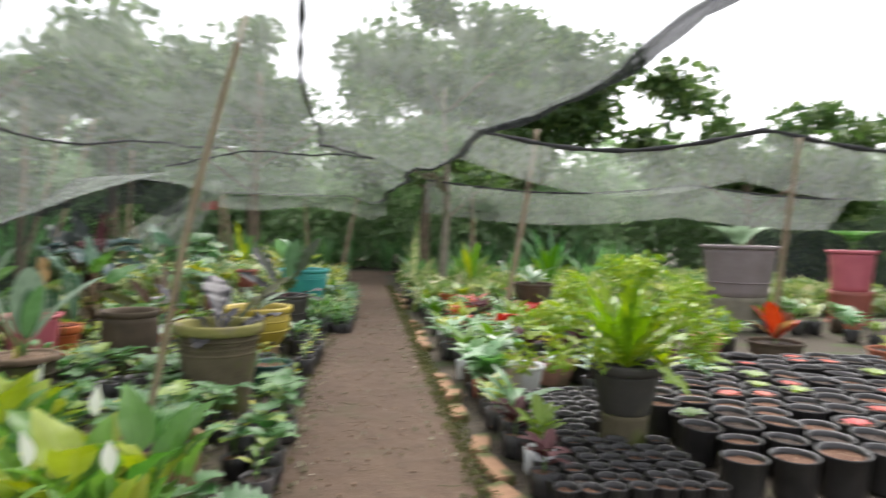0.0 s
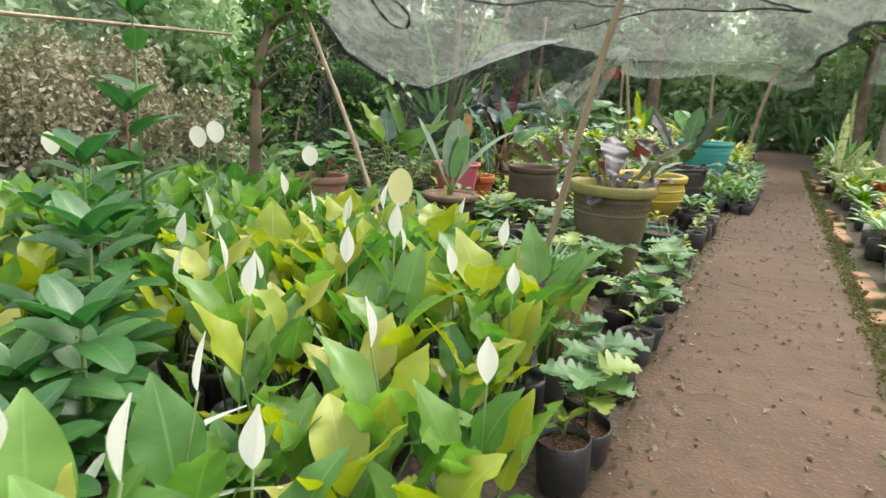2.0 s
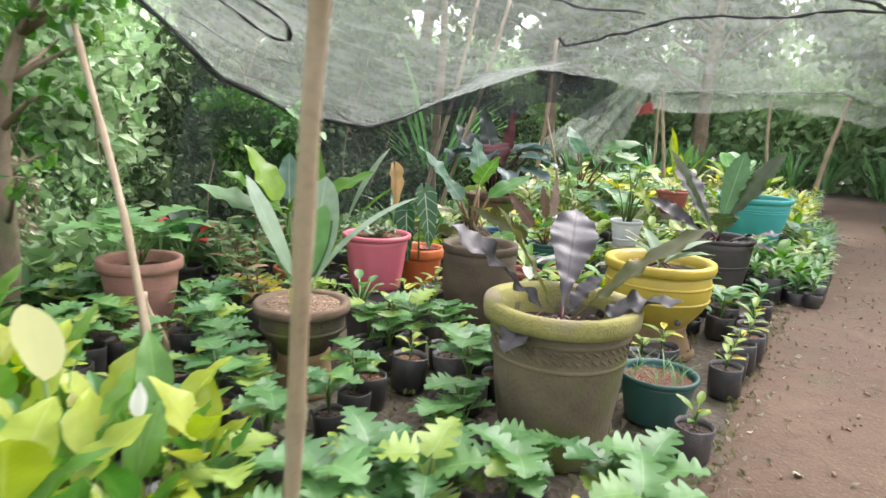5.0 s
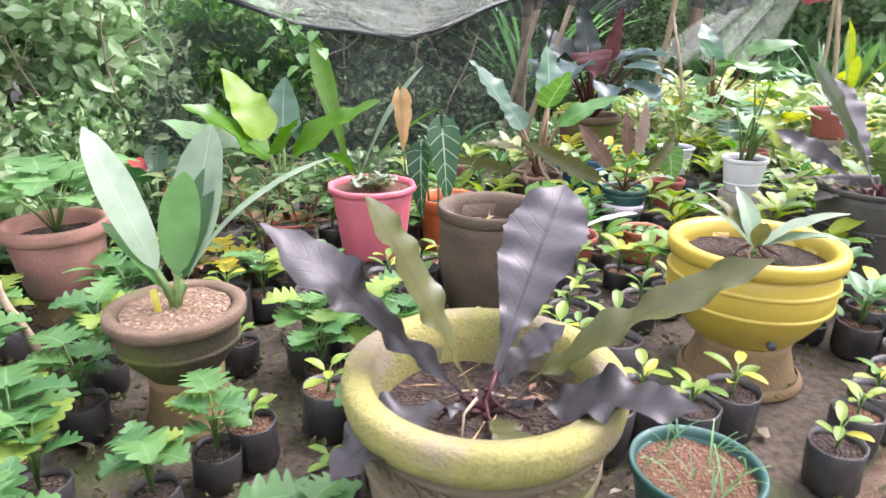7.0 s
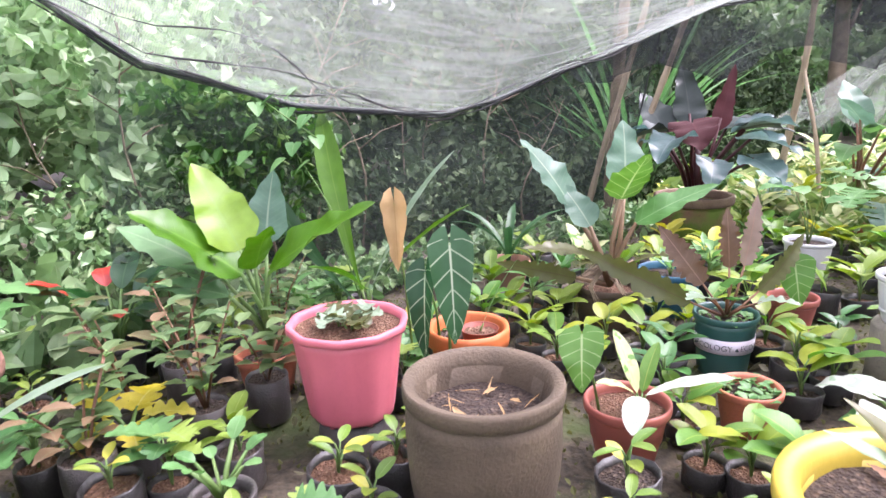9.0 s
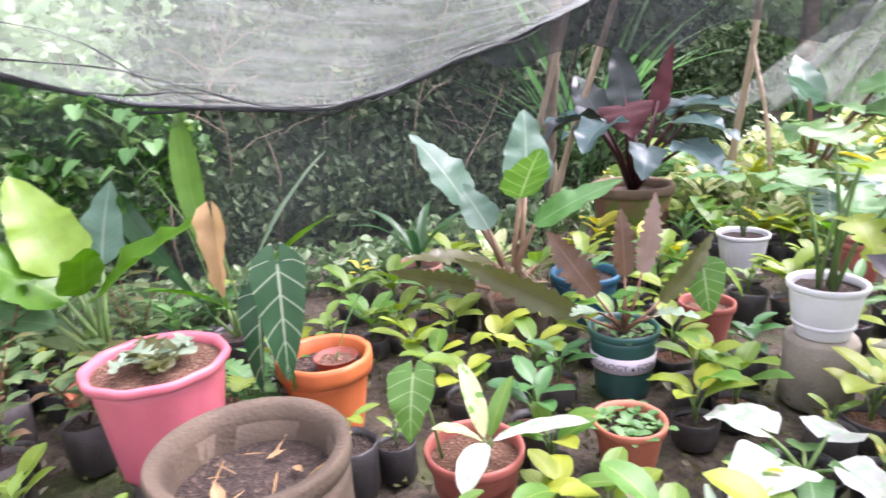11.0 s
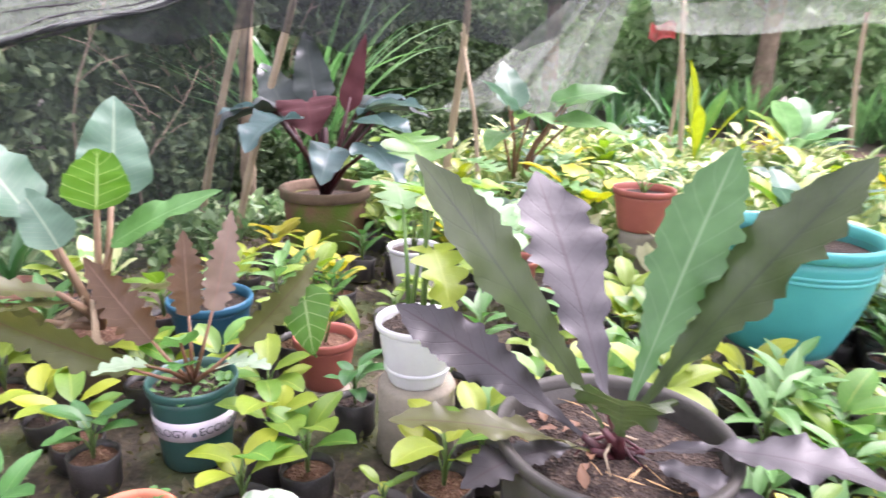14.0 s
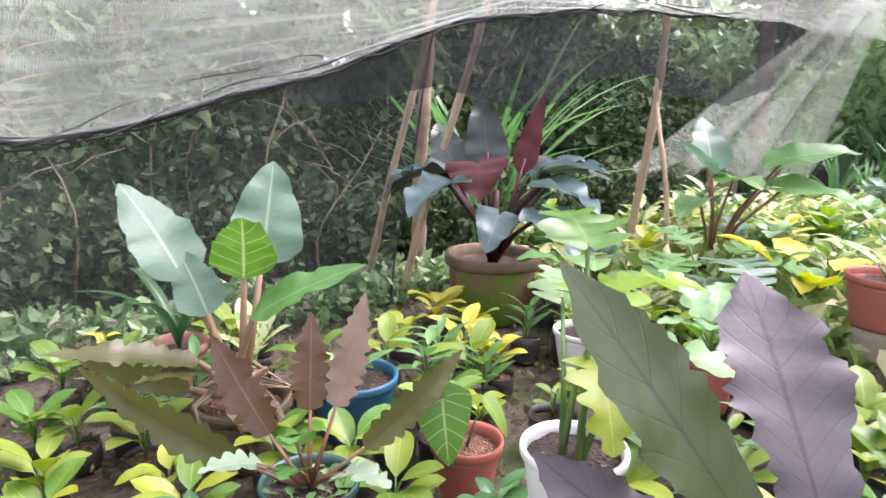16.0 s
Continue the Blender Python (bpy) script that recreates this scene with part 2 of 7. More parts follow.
ROPE = pot_material("dark_rope", (0.02, 0.02, 0.022), (0.05, 0.05, 0.05), 0.9)
CANOPY = net_material("pale_shade_cloth", (0.26, 0.29, 0.26), (0.4, 0.44, 0.39), 0.35)
SIDE_NET = net_material("dark_shade_cloth", (0.032, 0.043, 0.04), (0.075, 0.09, 0.085), 0.34)
DARK_NET = net_material("bunched_black_cloth", (0.02, 0.023, 0.026), (0.05, 0.055, 0.06), 0.64)

L_LILY = leaf_material("lily_leaf", (0.07, 0.2, 0.045), (0.22, 0.39, 0.09), (0.26, 0.42, 0.14), 0.34, 12, 0.35, third=(0.38, 0.46, 0.06), glow=0.36)
L_LILY_PALE = leaf_material("lily_leaf_yellowing", (0.3, 0.4, 0.05), (0.46, 0.48, 0.12), (0.45, 0.52, 0.2), 0.4, 12, 0.35)
L_SPATHE = leaf_material("white_spathe", (0.74, 0.75, 0.69), (0.7, 0.72, 0.62), (0.66, 0.72, 0.5), 0.5, 8, 0.2, mottle=0.2)
L_CREAM = leaf_material("cream_spathe", (0.62, 0.62, 0.34), (0.66, 0.64, 0.36), (0.5, 0.55, 0.3), 0.5, 8, 0.2, mottle=0.3)
L_DARK = leaf_material("dark_green_leaf", (0.018, 0.065, 0.025), (0.045, 0.13, 0.04), (0.1, 0.2, 0.08), 0.32, 9, 0.4)
L_PURPLE = leaf_material("purple_leaf", (0.042, 0.039, 0.041), (0.066, 0.061, 0.066), (0.026, 0.013, 0.018), 0.42, 12, 0.75, glow=0.06, side_amount=0.4)
L_OLIVE = leaf_material("olive_leaf", (0.085, 0.095, 0.03), (0.12, 0.125, 0.045), (0.08, 0.04, 0.03), 0.36, 10, 0.55)
L_NEST = leaf_material("nest_leaf", (0.035, 0.062, 0.022), (0.06, 0.085, 0.034), (0.02, 0.028, 0.02), 0.34, 10, 0.5)
L_NEST_BRIGHT = leaf_material("nest_leaf_bright", (0.09, 0.2, 0.075), (0.125, 0.235, 0.11), (0.28, 0.4, 0.24), 0.3, 10, 0.45)
L_GREY = leaf_material("grey_green_leaf", (0.24, 0.34, 0.22), (0.3, 0.4, 0.28), (0.4, 0.48, 0.35), 0.32, 14, 0.4)
L_BLUE = leaf_material("blue_green_leaf", (0.095, 0.19, 0.125), (0.13, 0.235, 0.165), (0.36, 0.46, 0.32), 0.42, 14, 0.5)
L_PADDLE = leaf_material("paddle_leaf", (0.055, 0.17, 0.012), (0.1, 0.235, 0.016), (0.18, 0.32, 0.06), 0.34, 12, 0.4, third=(0.19, 0.33, 0.03))
L_HEART = leaf_material("velvet_heart_leaf", (0.018, 0.075, 0.03), (0.03, 0.1, 0.035), (0.36, 0.45, 0.3), 0.4, 6, 0.95, side_amount=0.8)
L_HEART_GREEN = leaf_material("green_heart_leaf", (0.085, 0.22, 0.04), (0.12, 0.26, 0.055), (0.36, 0.48, 0.22), 0.36, 6, 0.85, side_amount=0.7)
L_BROWN = leaf_material("bronze_lobed_leaf", (0.085, 0.046, 0.023), (0.12, 0.07, 0.037), (0.24, 0.15, 0.1), 0.4, 8, 0.5)
L_PINKISH = leaf_material("pink_bronze_leaf", (0.22, 0.155, 0.12), (0.28, 0.21, 0.165), (0.3, 0.16, 0.12), 0.4, 8, 0.4)
L_DRY = leaf_material("dry_leaf", (0.4, 0.25, 0.11), (0.48, 0.33, 0.17), (0.3, 0.18, 0.08), 0.7, 8, 0.6)
L_BLACKRED = leaf_material("blackish_leaf", (0.016, 0.03, 0.026), (0.034, 0.05, 0.042), (0.07, 0.085, 0.07), 0.46, 12, 0.4, glow=0.06)
L_STEEL = leaf_material("steel_green_leaf", (0.075, 0.135, 0.13), (0.12, 0.19, 0.185), (0.22, 0.29, 0.28), 0.3, 12, 0.4)
L_WINE = leaf_material("wine_red_leaf", (0.045, 0.007, 0.009), (0.08, 0.012, 0.015), (0.08, 0.018, 0.02), 0.8, 8, 0.4, glow=0.08)
L_LOBED = leaf_material("lobed_leaf", (0.07, 0.2, 0.05), (0.16, 0.32, 0.11), (0.26, 0.42, 0.2), 0.42, 6, 0.4)
L_LOBED_PALE = leaf_material("pale_lobed_leaf", (0.24, 0.4, 0.19), (0.17, 0.33, 0.16), (0.36, 0.5, 0.3), 0.42, 6, 0.4, third=(0.45, 0.5, 0.06))
L_LOBED_DEEP = leaf_material("deep_lobed_leaf", (0.05, 0.15, 0.045), (0.12, 0.26, 0.08), (0.24, 0.38, 0.18), 0.4, 6, 0.4, third=(0.24, 0.34, 0.07))
L_LIME = leaf_material("lime_leaf", (0.11, 0.24, 0.04), (0.33, 0.39, 0.04), (0.45, 0.5, 0.12), 0.42, 9, 0.35, third=(0.1, 0.25, 0.04))
L_SEED = leaf_material("seedling_leaf", (0.11, 0.23, 0.04), (0.27, 0.36, 0.055), (0.45, 0.55, 0.2), 0.4, 8, 0.3, third=(0.52, 0.5, 0.08))
L_VARIEG = leaf_material("variegated_leaf", (0.45, 0.52, 0.24), (0.58, 0.6, 0.34), (0.2, 0.34, 0.08), 0.42, 10, 0.3, spots=(0.13, 0.28, 0.06))
L_WHITE = leaf_material("white_caladium_leaf", (0.48, 0.53, 0.46), (0.56, 0.6, 0.51), (0.2, 0.4, 0.2), 0.5, 6, 0.45, spots=(0.3, 0.45, 0.28))
L_FERN = leaf_material("fern_frond", (0.17, 0.32, 0.03), (0.34, 0.45, 0.05), (0.4, 0.5, 0.1), 0.42, 14, 0.3)
L_STRAP = leaf_material("strap_leaf", (0.085, 0.21, 0.08), (0.17, 0.33, 0.13), (0.18, 0.3, 0.12), 0.4, 2, 0.2)
L_RED = leaf_material("red_leaf", (0.5, 0.035, 0.03), (0.45, 0.08, 0.04), (0.55, 0.15, 0.1), 0.42, 8, 0.3)
L_YELLOW = leaf_material("yellow_leaf", (0.6, 0.5, 0.05), (0.5, 0.47, 0.08), (0.6, 0.58, 0.25), 0.42, 9, 0.35)
STEM = leaf_material("green_stem", (0.13, 0.25, 0.07), (0.2, 0.3, 0.1), (0.13, 0.25, 0.07), 0.45, 2, 0.0)
STEM_BROWN = leaf_material("brown_stem", (0.2, 0.1, 0.06), (0.3, 0.17, 0.1), (0.2, 0.1, 0.06), 0.5, 2, 0.0)
STEM_PALE = leaf_material("pale_brown_stalk", (0.26, 0.17, 0.1), (0.36, 0.25, 0.16), (0.26, 0.17, 0.1), 0.5, 2, 0.0)
STEM_RED = leaf_material("dark_red_stem", (0.06, 0.02, 0.022), (0.11, 0.03, 0.035), (0.06, 0.02, 0.02), 0.4, 2, 0.0)
F_TREE = leaf_material("tree_foliage", (0.055, 0.11, 0.038), (0.13, 0.21, 0.065), (0, 0, 0), 0.5, island=True, third=(0.2, 0.28, 0.11))
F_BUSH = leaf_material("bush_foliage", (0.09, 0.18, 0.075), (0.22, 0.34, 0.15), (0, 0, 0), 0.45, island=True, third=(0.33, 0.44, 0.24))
# Bush green with the shade of the trees overhead put into the colour.
F_SHADE = leaf_material("shade_toned_foliage", (0.025, 0.05, 0.02), (0.065, 0.11, 0.042), (0, 0, 0), 0.9, island=True, third=(0.12, 0.17, 0.08), glow=0.14)
F_VINE = leaf_material("vine_foliage", (0.035, 0.115, 0.022), (0.085, 0.22, 0.04), (0, 0, 0), 0.45, island=True, third=(0.17, 0.31, 0.08))
F_DRYBUSH = leaf_material("brown_bush_foliage", (0.13, 0.12, 0.07), (0.25, 0.24, 0.15), (0, 0, 0), 0.55, island=True, third=(0.45, 0.42, 0.32))
# Pale shrub green; also stands in for daylit undergrowth and far haze.
F_PALE = leaf_material("pale_and_lit_foliage", (0.2, 0.34, 0.15), (0.38, 0.52, 0.29), (0, 0, 0), 0.4, island=True, third=(0.42, 0.55, 0.32))
F_FERN = leaf_material("frilled_fern", (0.16, 0.3, 0.03), (0.34, 0.44, 0.06), (0, 0, 0), 0.45, island=True, third=(0.42, 0.5, 0.12))
F_MOSS = leaf_material("moss", (0.08, 0.09, 0.03), (0.15, 0.16, 0.055), (0, 0, 0), 0.8, island=True)
F_MIXED = leaf_material("mixed_foliage", (0.14, 0.27, 0.08), (0.38, 0.44, 0.16), (0, 0, 0), 0.45, island=True, third=(0.6, 0.6, 0.36))


# ---- building blocks ----
def thing(name, x, y, z=0.0, label="", category="", group="", kind="", rz=0.0):
    ob = new(name)
    ob.empty_display_size = 0.1
    ob.matrix_basis = pose(x, y, z, 0, 0, rz)
    return tagged(ob, label, category, group, kind)


def as_mesh(bm, name, mat, smooth=True):
    me = bpy.data.meshes.new(name)
    bm.to_mesh(me)
    bm.free()
    for mt in mat if isinstance(mat, (list, tuple)) else (mat,):
        me.materials.append(mt)
    if smooth:
        me.shade_smooth()
    return me


def part(name, bm, mat, parent=None, label="", m=None, smooth=True):
    """One mesh object under a thing or a part; bm is a bmesh or finished mesh data."""
    me = as_mesh(bm, name, mat, smooth) if isinstance(bm, bmesh.types.BMesh) else bm
    ob = new(name, me)
    ob.parent = parent
    if m is not None:
        ob.matrix_basis = m
    return tagged(ob, label)


def setting(name, bm, mat, label, category, smooth=False):
    return tagged(part(name, bm, mat, None, "", None, smooth), label, category, "", "structure")


def lathe(profile, n=40, lobes=0, depth=0.0, wobble=0.0, seed=0, cap=False):
    """A turned shape from (radius, height) pairs, with optional flutes and unevenness."""
    bm = bmesh.new()
    rings = []
    for r, z in profile:
        ring = []
        for i in range(n):
            a = 2 * math.pi * i / n
            k = 1 + depth * math.cos(lobes * a) if lobes else 1
            if wobble:
                k += wobble * noise.noise((math.cos(a) * 2 + seed, math.sin(a) * 2, z * 14))
            ring.append(bm.verts.new((r * k * math.cos(a), r * k * math.sin(a), z)))
        rings.append(ring)
    for lo, hi in zip(rings, rings[1:]):
        for i in range(n):
            bm.faces.new((lo[i], lo[(i + 1) % n], hi[(i + 1) % n], hi[i]))
    if cap:
        bm.faces.new(rings[0][::-1])
    return bm


def tube(points, radii, n=6):
    """A tube along points, with a radius at each."""
    bm = bmesh.new()
    add_tube(bm, points, radii, n)
    return bm


def add_tube(bm, points, radii, n=6, slot=0):
    pts = [Vector(p) for p in points]
    rings = []
    for i, p in enumerate(pts):
        d = (pts[min(i + 1, len(pts) - 1)] - pts[max(i - 1, 0)]).normalized()
        side = d.cross(Vector((0, 0, 1)) if abs(d.z) < 0.9 else Vector((1, 0, 0))).normalized()
        up = side.cross(d)
        rings.append([bm.verts.new(p + radii[i] * (math.cos(2 * math.pi * k / n) * side + math.sin(2 * math.pi * k / n) * up)) for k in range(n)])
    for lo, hi in zip(rings, rings[1:]):
        for k in range(n):
            f = bm.faces.new((lo[k], lo[(k + 1) % n], hi[(k + 1) % n], hi[k]))
            f.material_index = slot
    for ring in (rings[0][::-1], rings[-1]):
        bm.faces.new(ring).material_index = slot


SHAPES = {
    "lance": lambda t: max(0.03, math.sin(math.pi * min(1, t) ** 0.82) ** 1.05),
    "nest": lambda t: max(0.1, math.sin(math.pi * min(1, 0.06 + 0.94 * t) ** 1.9) ** 0.85),
    "ovate": lambda t: max(0.03, math.sin(math.pi * min(1, 0.04 + 0.96 * t) ** 0.7) ** 0.85),
    "oval": lambda t: max(0.03, (1 - (2 * t - 1) ** 2)) ** 0.62,
    "paddle": lambda t: max(0.03, (1 - (2 * t ** 0.8 - 1) ** 2)) ** 0.6,
    "heart": lambda t: max(0.02, min(1.0, (t / 0.2 + 0.12)) ** 0.6 * (1 - t ** 1.9) ** 0.8),
    "cordate": lambda t: max(0.03, min(1.0, t / 0.24 + 0.28) ** 0.7 * (1 - t ** 2.1) ** 0.75),
    "strap": lambda t: max(0.02, min(1.0, 0.55 + t, (1 - t) * 3.2)),
    "lobed": lambda t: max(0.04, (min(1.0, t / 0.15 + 0.3) * (1 - t ** 2.2) ** 0.6) * (0.36 + 0.64 * abs(math.sin(t * math.pi * 4.5 + 0.4)) ** 0.8)),
    "comb": lambda t: max(0.04, math.sin(math.pi * min(1, 0.05 + 0.95 * t) ** 0.75) ** 0.8 * (0.54 + 0.46 * abs(math.sin(t * math.pi * 10)) ** 0.7)),
    "monstera": lambda t: max(0.05, (min(1.0, t / 0.14 + 0.35) * (1 - t ** 2.4) ** 0.55) * (0.3 + 0.7 * (abs(math.sin(t * math.pi * 5.5 + 0.5)) > 0.42))),
}


def leaf_mesh(shape, L, W, elev, droop, fold=0.25, wavy=0.0, petiole=0.0, pet_elev=None, mat=None, stem=None, rough_edge=0.0, seed=0, thick=0.004, waves=5.0, n=None):
    """One leaf that grows from the origin towards +y: stalk, then a blade that bends, folds and ripples."""
    rnd = random.Random(seed)
    lobed = shape in ("lobed", "comb", "monstera")
    n = n or (34 if shape != "lobed" and lobed else 26 if lobed else 12 if wavy else 9)
    bm = bmesh.new()
    uv = bm.loops.layers.uv.new("UVMap")
    e0 = radians(pet_elev if pet_elev is not None else elev)
    base = Vector((0, 0, 0))
    if petiole:
        mid = Vector((0, math.cos(e0 + 0.12), math.sin(e0 + 0.12))) * petiole * 0.5
        base = Vector((0, math.cos(e0), math.sin(e0))) * petiole
        add_tube(bm, ((0, 0, 0), mid, base), (thick * 1.5, thick * 1.1, thick * 0.8), 5, 1)
    attach = 0.2 if shape == "heart" else 0.1 if shape in ("lobed", "monstera") else 0.0
    cols = (-1, -0.82, -0.5, 0, 0.5, 0.82, 1) if n > 30 else (-1, -0.5, 0, 0.5, 1)
    rows, ph = [], rnd.uniform(0, 6)
    spine, p = [], Vector(base)
    for i in range(n + 1):
        t = i / n
        e = radians(elev) - radians(droop) * t
        spine.append((p.copy(), e))
        p = p + Vector((0, math.cos(e), math.sin(e))) * (L / n)
    shift = spine[round(attach * n)][0] - base
    bend = rnd.uniform(-0.06, 0.06) * L
    for i, (c, e) in enumerate(spine):
        t = i / n
        w = W / 2 * SHAPES[shape](t) if 0 < i < n or shape in ("nest",) else W / 2 * max(0.02, SHAPES[shape](t) * 0.5)
        if i == n:
            w = 0.003
        up = Vector((0, -math.sin(e), math.cos(e)))
        row = []
        for s in cols:
            q = c
            if attach and t < attach:
                q = spine[round(attach * n)][0] if s == 0 else c.lerp(spine[round(attach * n)][0], 0.45) if abs(s) == 0.5 else c
            jag = 1 + rough_edge * rnd.uniform(-1, 1) * (abs(s) == 1)
            ripple = wavy * W * s ** 2 * (0.6 * math.sin(waves * 3.14 * t + ph + (1.7 if s > 0 else 0)) + 0.7 * math.sin(waves * 1.37 * t + 2 * ph + (4 if s > 0 else 0)) + 0.35 * math.sin(waves * 5.3 * t + 3 * ph + s))
            v = q - shift + Vector((1, 0, 0)) * (s * w * math.cos(fold) * jag + bend * t * t) + up * (abs(s) * w * math.sin(fold) + ripple * min(1, 4 * t) * min(1, 5 * (1 - t)))
            row.append((bm.verts.new(v), (0.5 + 0.5 * s, t)))
        rows.append(row)
    for lo, hi in zip(rows, rows[1:]):
        for k in range(len(cols) - 1):
            quad = (lo[k], lo[k + 1], hi[k + 1], hi[k])
            f = bm.faces.new([v for v, _ in quad])
            for loop, (_, c) in zip(f.loops, quad):
                loop[uv].uv = c
    return as_mesh(bm, "leaf", (mat, stem or STEM))


LEAF_CACHE = {}


def cached_leaf(key, **kw):
    if key not in LEAF_CACHE:
        LEAF_CACHE[key] = leaf_mesh(**kw)
    return LEAF_CACHE[key]


def put_leaf(parent, me, az, z=0.0, x=0.0, y=0.0, scale=1.0, lean=0.0, name="leaf", label=""):
    """Sets a leaf on its plant; az is the compass angle from +x."""
    m = Matrix.Translation((x, y, z)) @ Matrix.Rotation(radians(az - 90), 4, "Z") @ Matrix.Rotation(radians(lean), 4, "Y") @ Matrix.Scale(scale, 4)
    return part(name, me, None, parent, label, m)


def soil_disc(r, z, seed=0, rise=0.012):
    bm = bmesh.new()
    rings = [[bm.verts.new((0, 0, z + rise))]]
    for k in range(1, 5):
        rr = r * k / 4
        rings.append([bm.verts.new((rr * math.cos(a), rr * math.sin(a), z + rise * noise.noise((rr * 30 * math.cos(a) + seed, rr * 30 * math.sin(a), seed)))) for a in [2 * math.pi * i / 20 for i in range(20)]])
    for i in range(20):
        bm.faces.new((rings[0][0], rings[1][i], rings[1][(i + 1) % 20]))
    for lo, hi in zip(rings[1:], rings[2:]):
        for i in range(20):
            bm.faces.new((lo[i], hi[i], hi[(i + 1) % 20], lo[(i + 1) % 20]))
    return bm


def pot_parts(ob, r, h, mat, rim_mat=None, r_base=None, rim=0.03, rim_h=0.05, belly=0.0, lobes=0, depth=0.0, soil=SOIL, soil_z=None, rings=(), wobble=0.004, seed=0, wall=0.018, z0=0.0):
    """Body, rim, optional raised bands and soil of a pot whose outer rim has radius r at height h."""
    rb = r_base if r_base is not None else r * 0.68
    rt = r - rim
    n = lobes * 6 if lobes > 12 else 44
    prof = [(rb * 0.96, z0), (rb, z0 + 0.01)]
    for k in range(1, 11):
        t = k / 10
        prof.append((rb + (rt - rb) * t + belly * math.sin(math.pi * t) * r, z0 + 0.01 + (h - rim_h - 0.01 - z0) * t))
    body = part("body", lathe(prof + [(rt - wall, h - rim_h), (rt - wall - 0.01, h - rim_h - 0.1)], n, lobes, depth, wobble, seed, True), mat, ob)
    lip = [(rt - 0.002, h - rim_h - 0.006), (r * 0.985, h - rim_h), (r, h - rim_h * 0.6), (r, h - rim_h * 0.25), (r * 0.985, h), (rt + 0.004, h), (rt - wall * 0.8, h - 0.008), (rt - wall, h - rim_h), (rt - wall - 0.008, h - rim_h - 0.08)]
    part("rim", lathe(lip, n, lobes, depth, wobble, seed), rim_mat or mat, ob)
    for t, proud in rings:
        z = z0 + (h - rim_h - z0) * t
        rr = rb + (rt - rb) * t + belly * math.sin(math.pi * t) * r
        part("band", lathe([(rr - 0.004, z - 0.011), (rr + proud * 0.8, z - 0.006), (rr + proud, z), (rr + proud * 0.8, z + 0.006), (rr - 0.004, z + 0.011)], 44, lobes, depth, wobble, seed), mat, ob)
    if soil:
        part("soil", soil_disc(rt - wall, soil_z if soil_z is not None else h - rim_h - 0.01, seed), soil, ob)
    return body


def pedestal(x, y, h, r, mat, label, top=None):
    ob = thing("pedestal", x, y, 0, label, "pedestal", "pot stands")
    t = top or r * 0.72
    part("base", lathe([(r, 0), (r, 0.02), (r * 0.93, 0.035)], 32, 0, 0, 0.01, 3), mat, ob)
    part("column", lathe([(r * 0.9, 0.03), (r * 0.84, h * 0.4), (t, h * 0.85), (t * 1.04, h), (0.001, h)], 32, 0, 0, 0.012, 5), mat, ob)
    return ob


def join_leaves(items):
    """One foliage mesh from (leaf mesh, pose) pairs that share their materials."""
    bm = bmesh.new()
    for me, m in items:
        n = len(bm.verts)
        bm.from_mesh(me)
        bm.verts.ensure_lookup_table()
        bmesh.ops.transform(bm, matrix=m, verts=bm.verts[n:])
    return as_mesh(bm, "foliage", list(items[0][0].materials))


def leaf_pose(az, z=0.0, x=0.0, y=0.0, scale=1.0, lean=0.0):
    return Matrix.Translation((x, y, z)) @ Matrix.Rotation(radians(az - 90), 4, "Z") @ Matrix.Rotation(radians(lean), 4, "Y") @ Matrix.Scale(scale, 4)


# ---- ground, path, edging ----
def sheet(x0, x1, y0, y1, z, nx, ny, rise=0.0, scale=1.0):
    bm = bmesh.new()
    grid = [[bm.verts.new((x0 + (x1 - x0) * i / nx, y0 + (y1 - y0) * j / ny, z + rise * noise.noise((i * 1.7 * scale, j * 1.7 * scale, 0.3)))) for i in range(nx + 1)] for j in range(ny + 1)]
    for a, b in zip(grid, grid[1:]):
        for i in range(nx):
            bm.faces.new((a[i], a[i + 1], b[i + 1], b[i]))
    return bm


setting("ground", sheet(-400, 400, -400, 400, -0.03, 8, 8), BED, "dark earth of the nursery beds reaching far", "ground", True)
setting("bed_ground", sheet(-9, 12, -3, 21, -0.012, 90, 110, 0.012), BED, "damp dark bed earth with moss", "ground", True)


def path_sheet():
    bm = bmesh.new()
    rows = []
    for j in range(141):
        y = -2.5 + j * 0.15
        lo = 0.99 + 0.07 * noise.noise((y * 1.3, 0, 0)) + 0.03 * noise.noise((y * 6, 1, 0))
        hi = 2.04 + 0.06 * noise.noise((y * 1.1, 5, 0)) + 0.03 * noise.noise((y * 6, 8, 0))
        rows.append([bm.verts.new((lo + (hi - lo) * k / 12, y, 0.012 + 0.012 * noise.noise((k * 0.6, y * 2.2, 2)) + 0.012 * abs(k / 6 - 1) ** 2 * (1 if 0 < k < 12 else -1.6))) for k in range(13)])
    for a, b in zip(rows, rows[1:]):
        for k in range(12):
            bm.faces.new((a[k], a[k + 1], b[k + 1], b[k]))
    return bm


path = setting("path", path_sheet(), EARTH, "reddish-brown trodden earth path between plant beds", "path", True)
setting("cross_path", sheet(-1.6, 5.5, 18.6, 20.0, 0.004, 30, 8, 0.01), EARTH, "reddish-brown earth path crossing at the far end", "path", True)


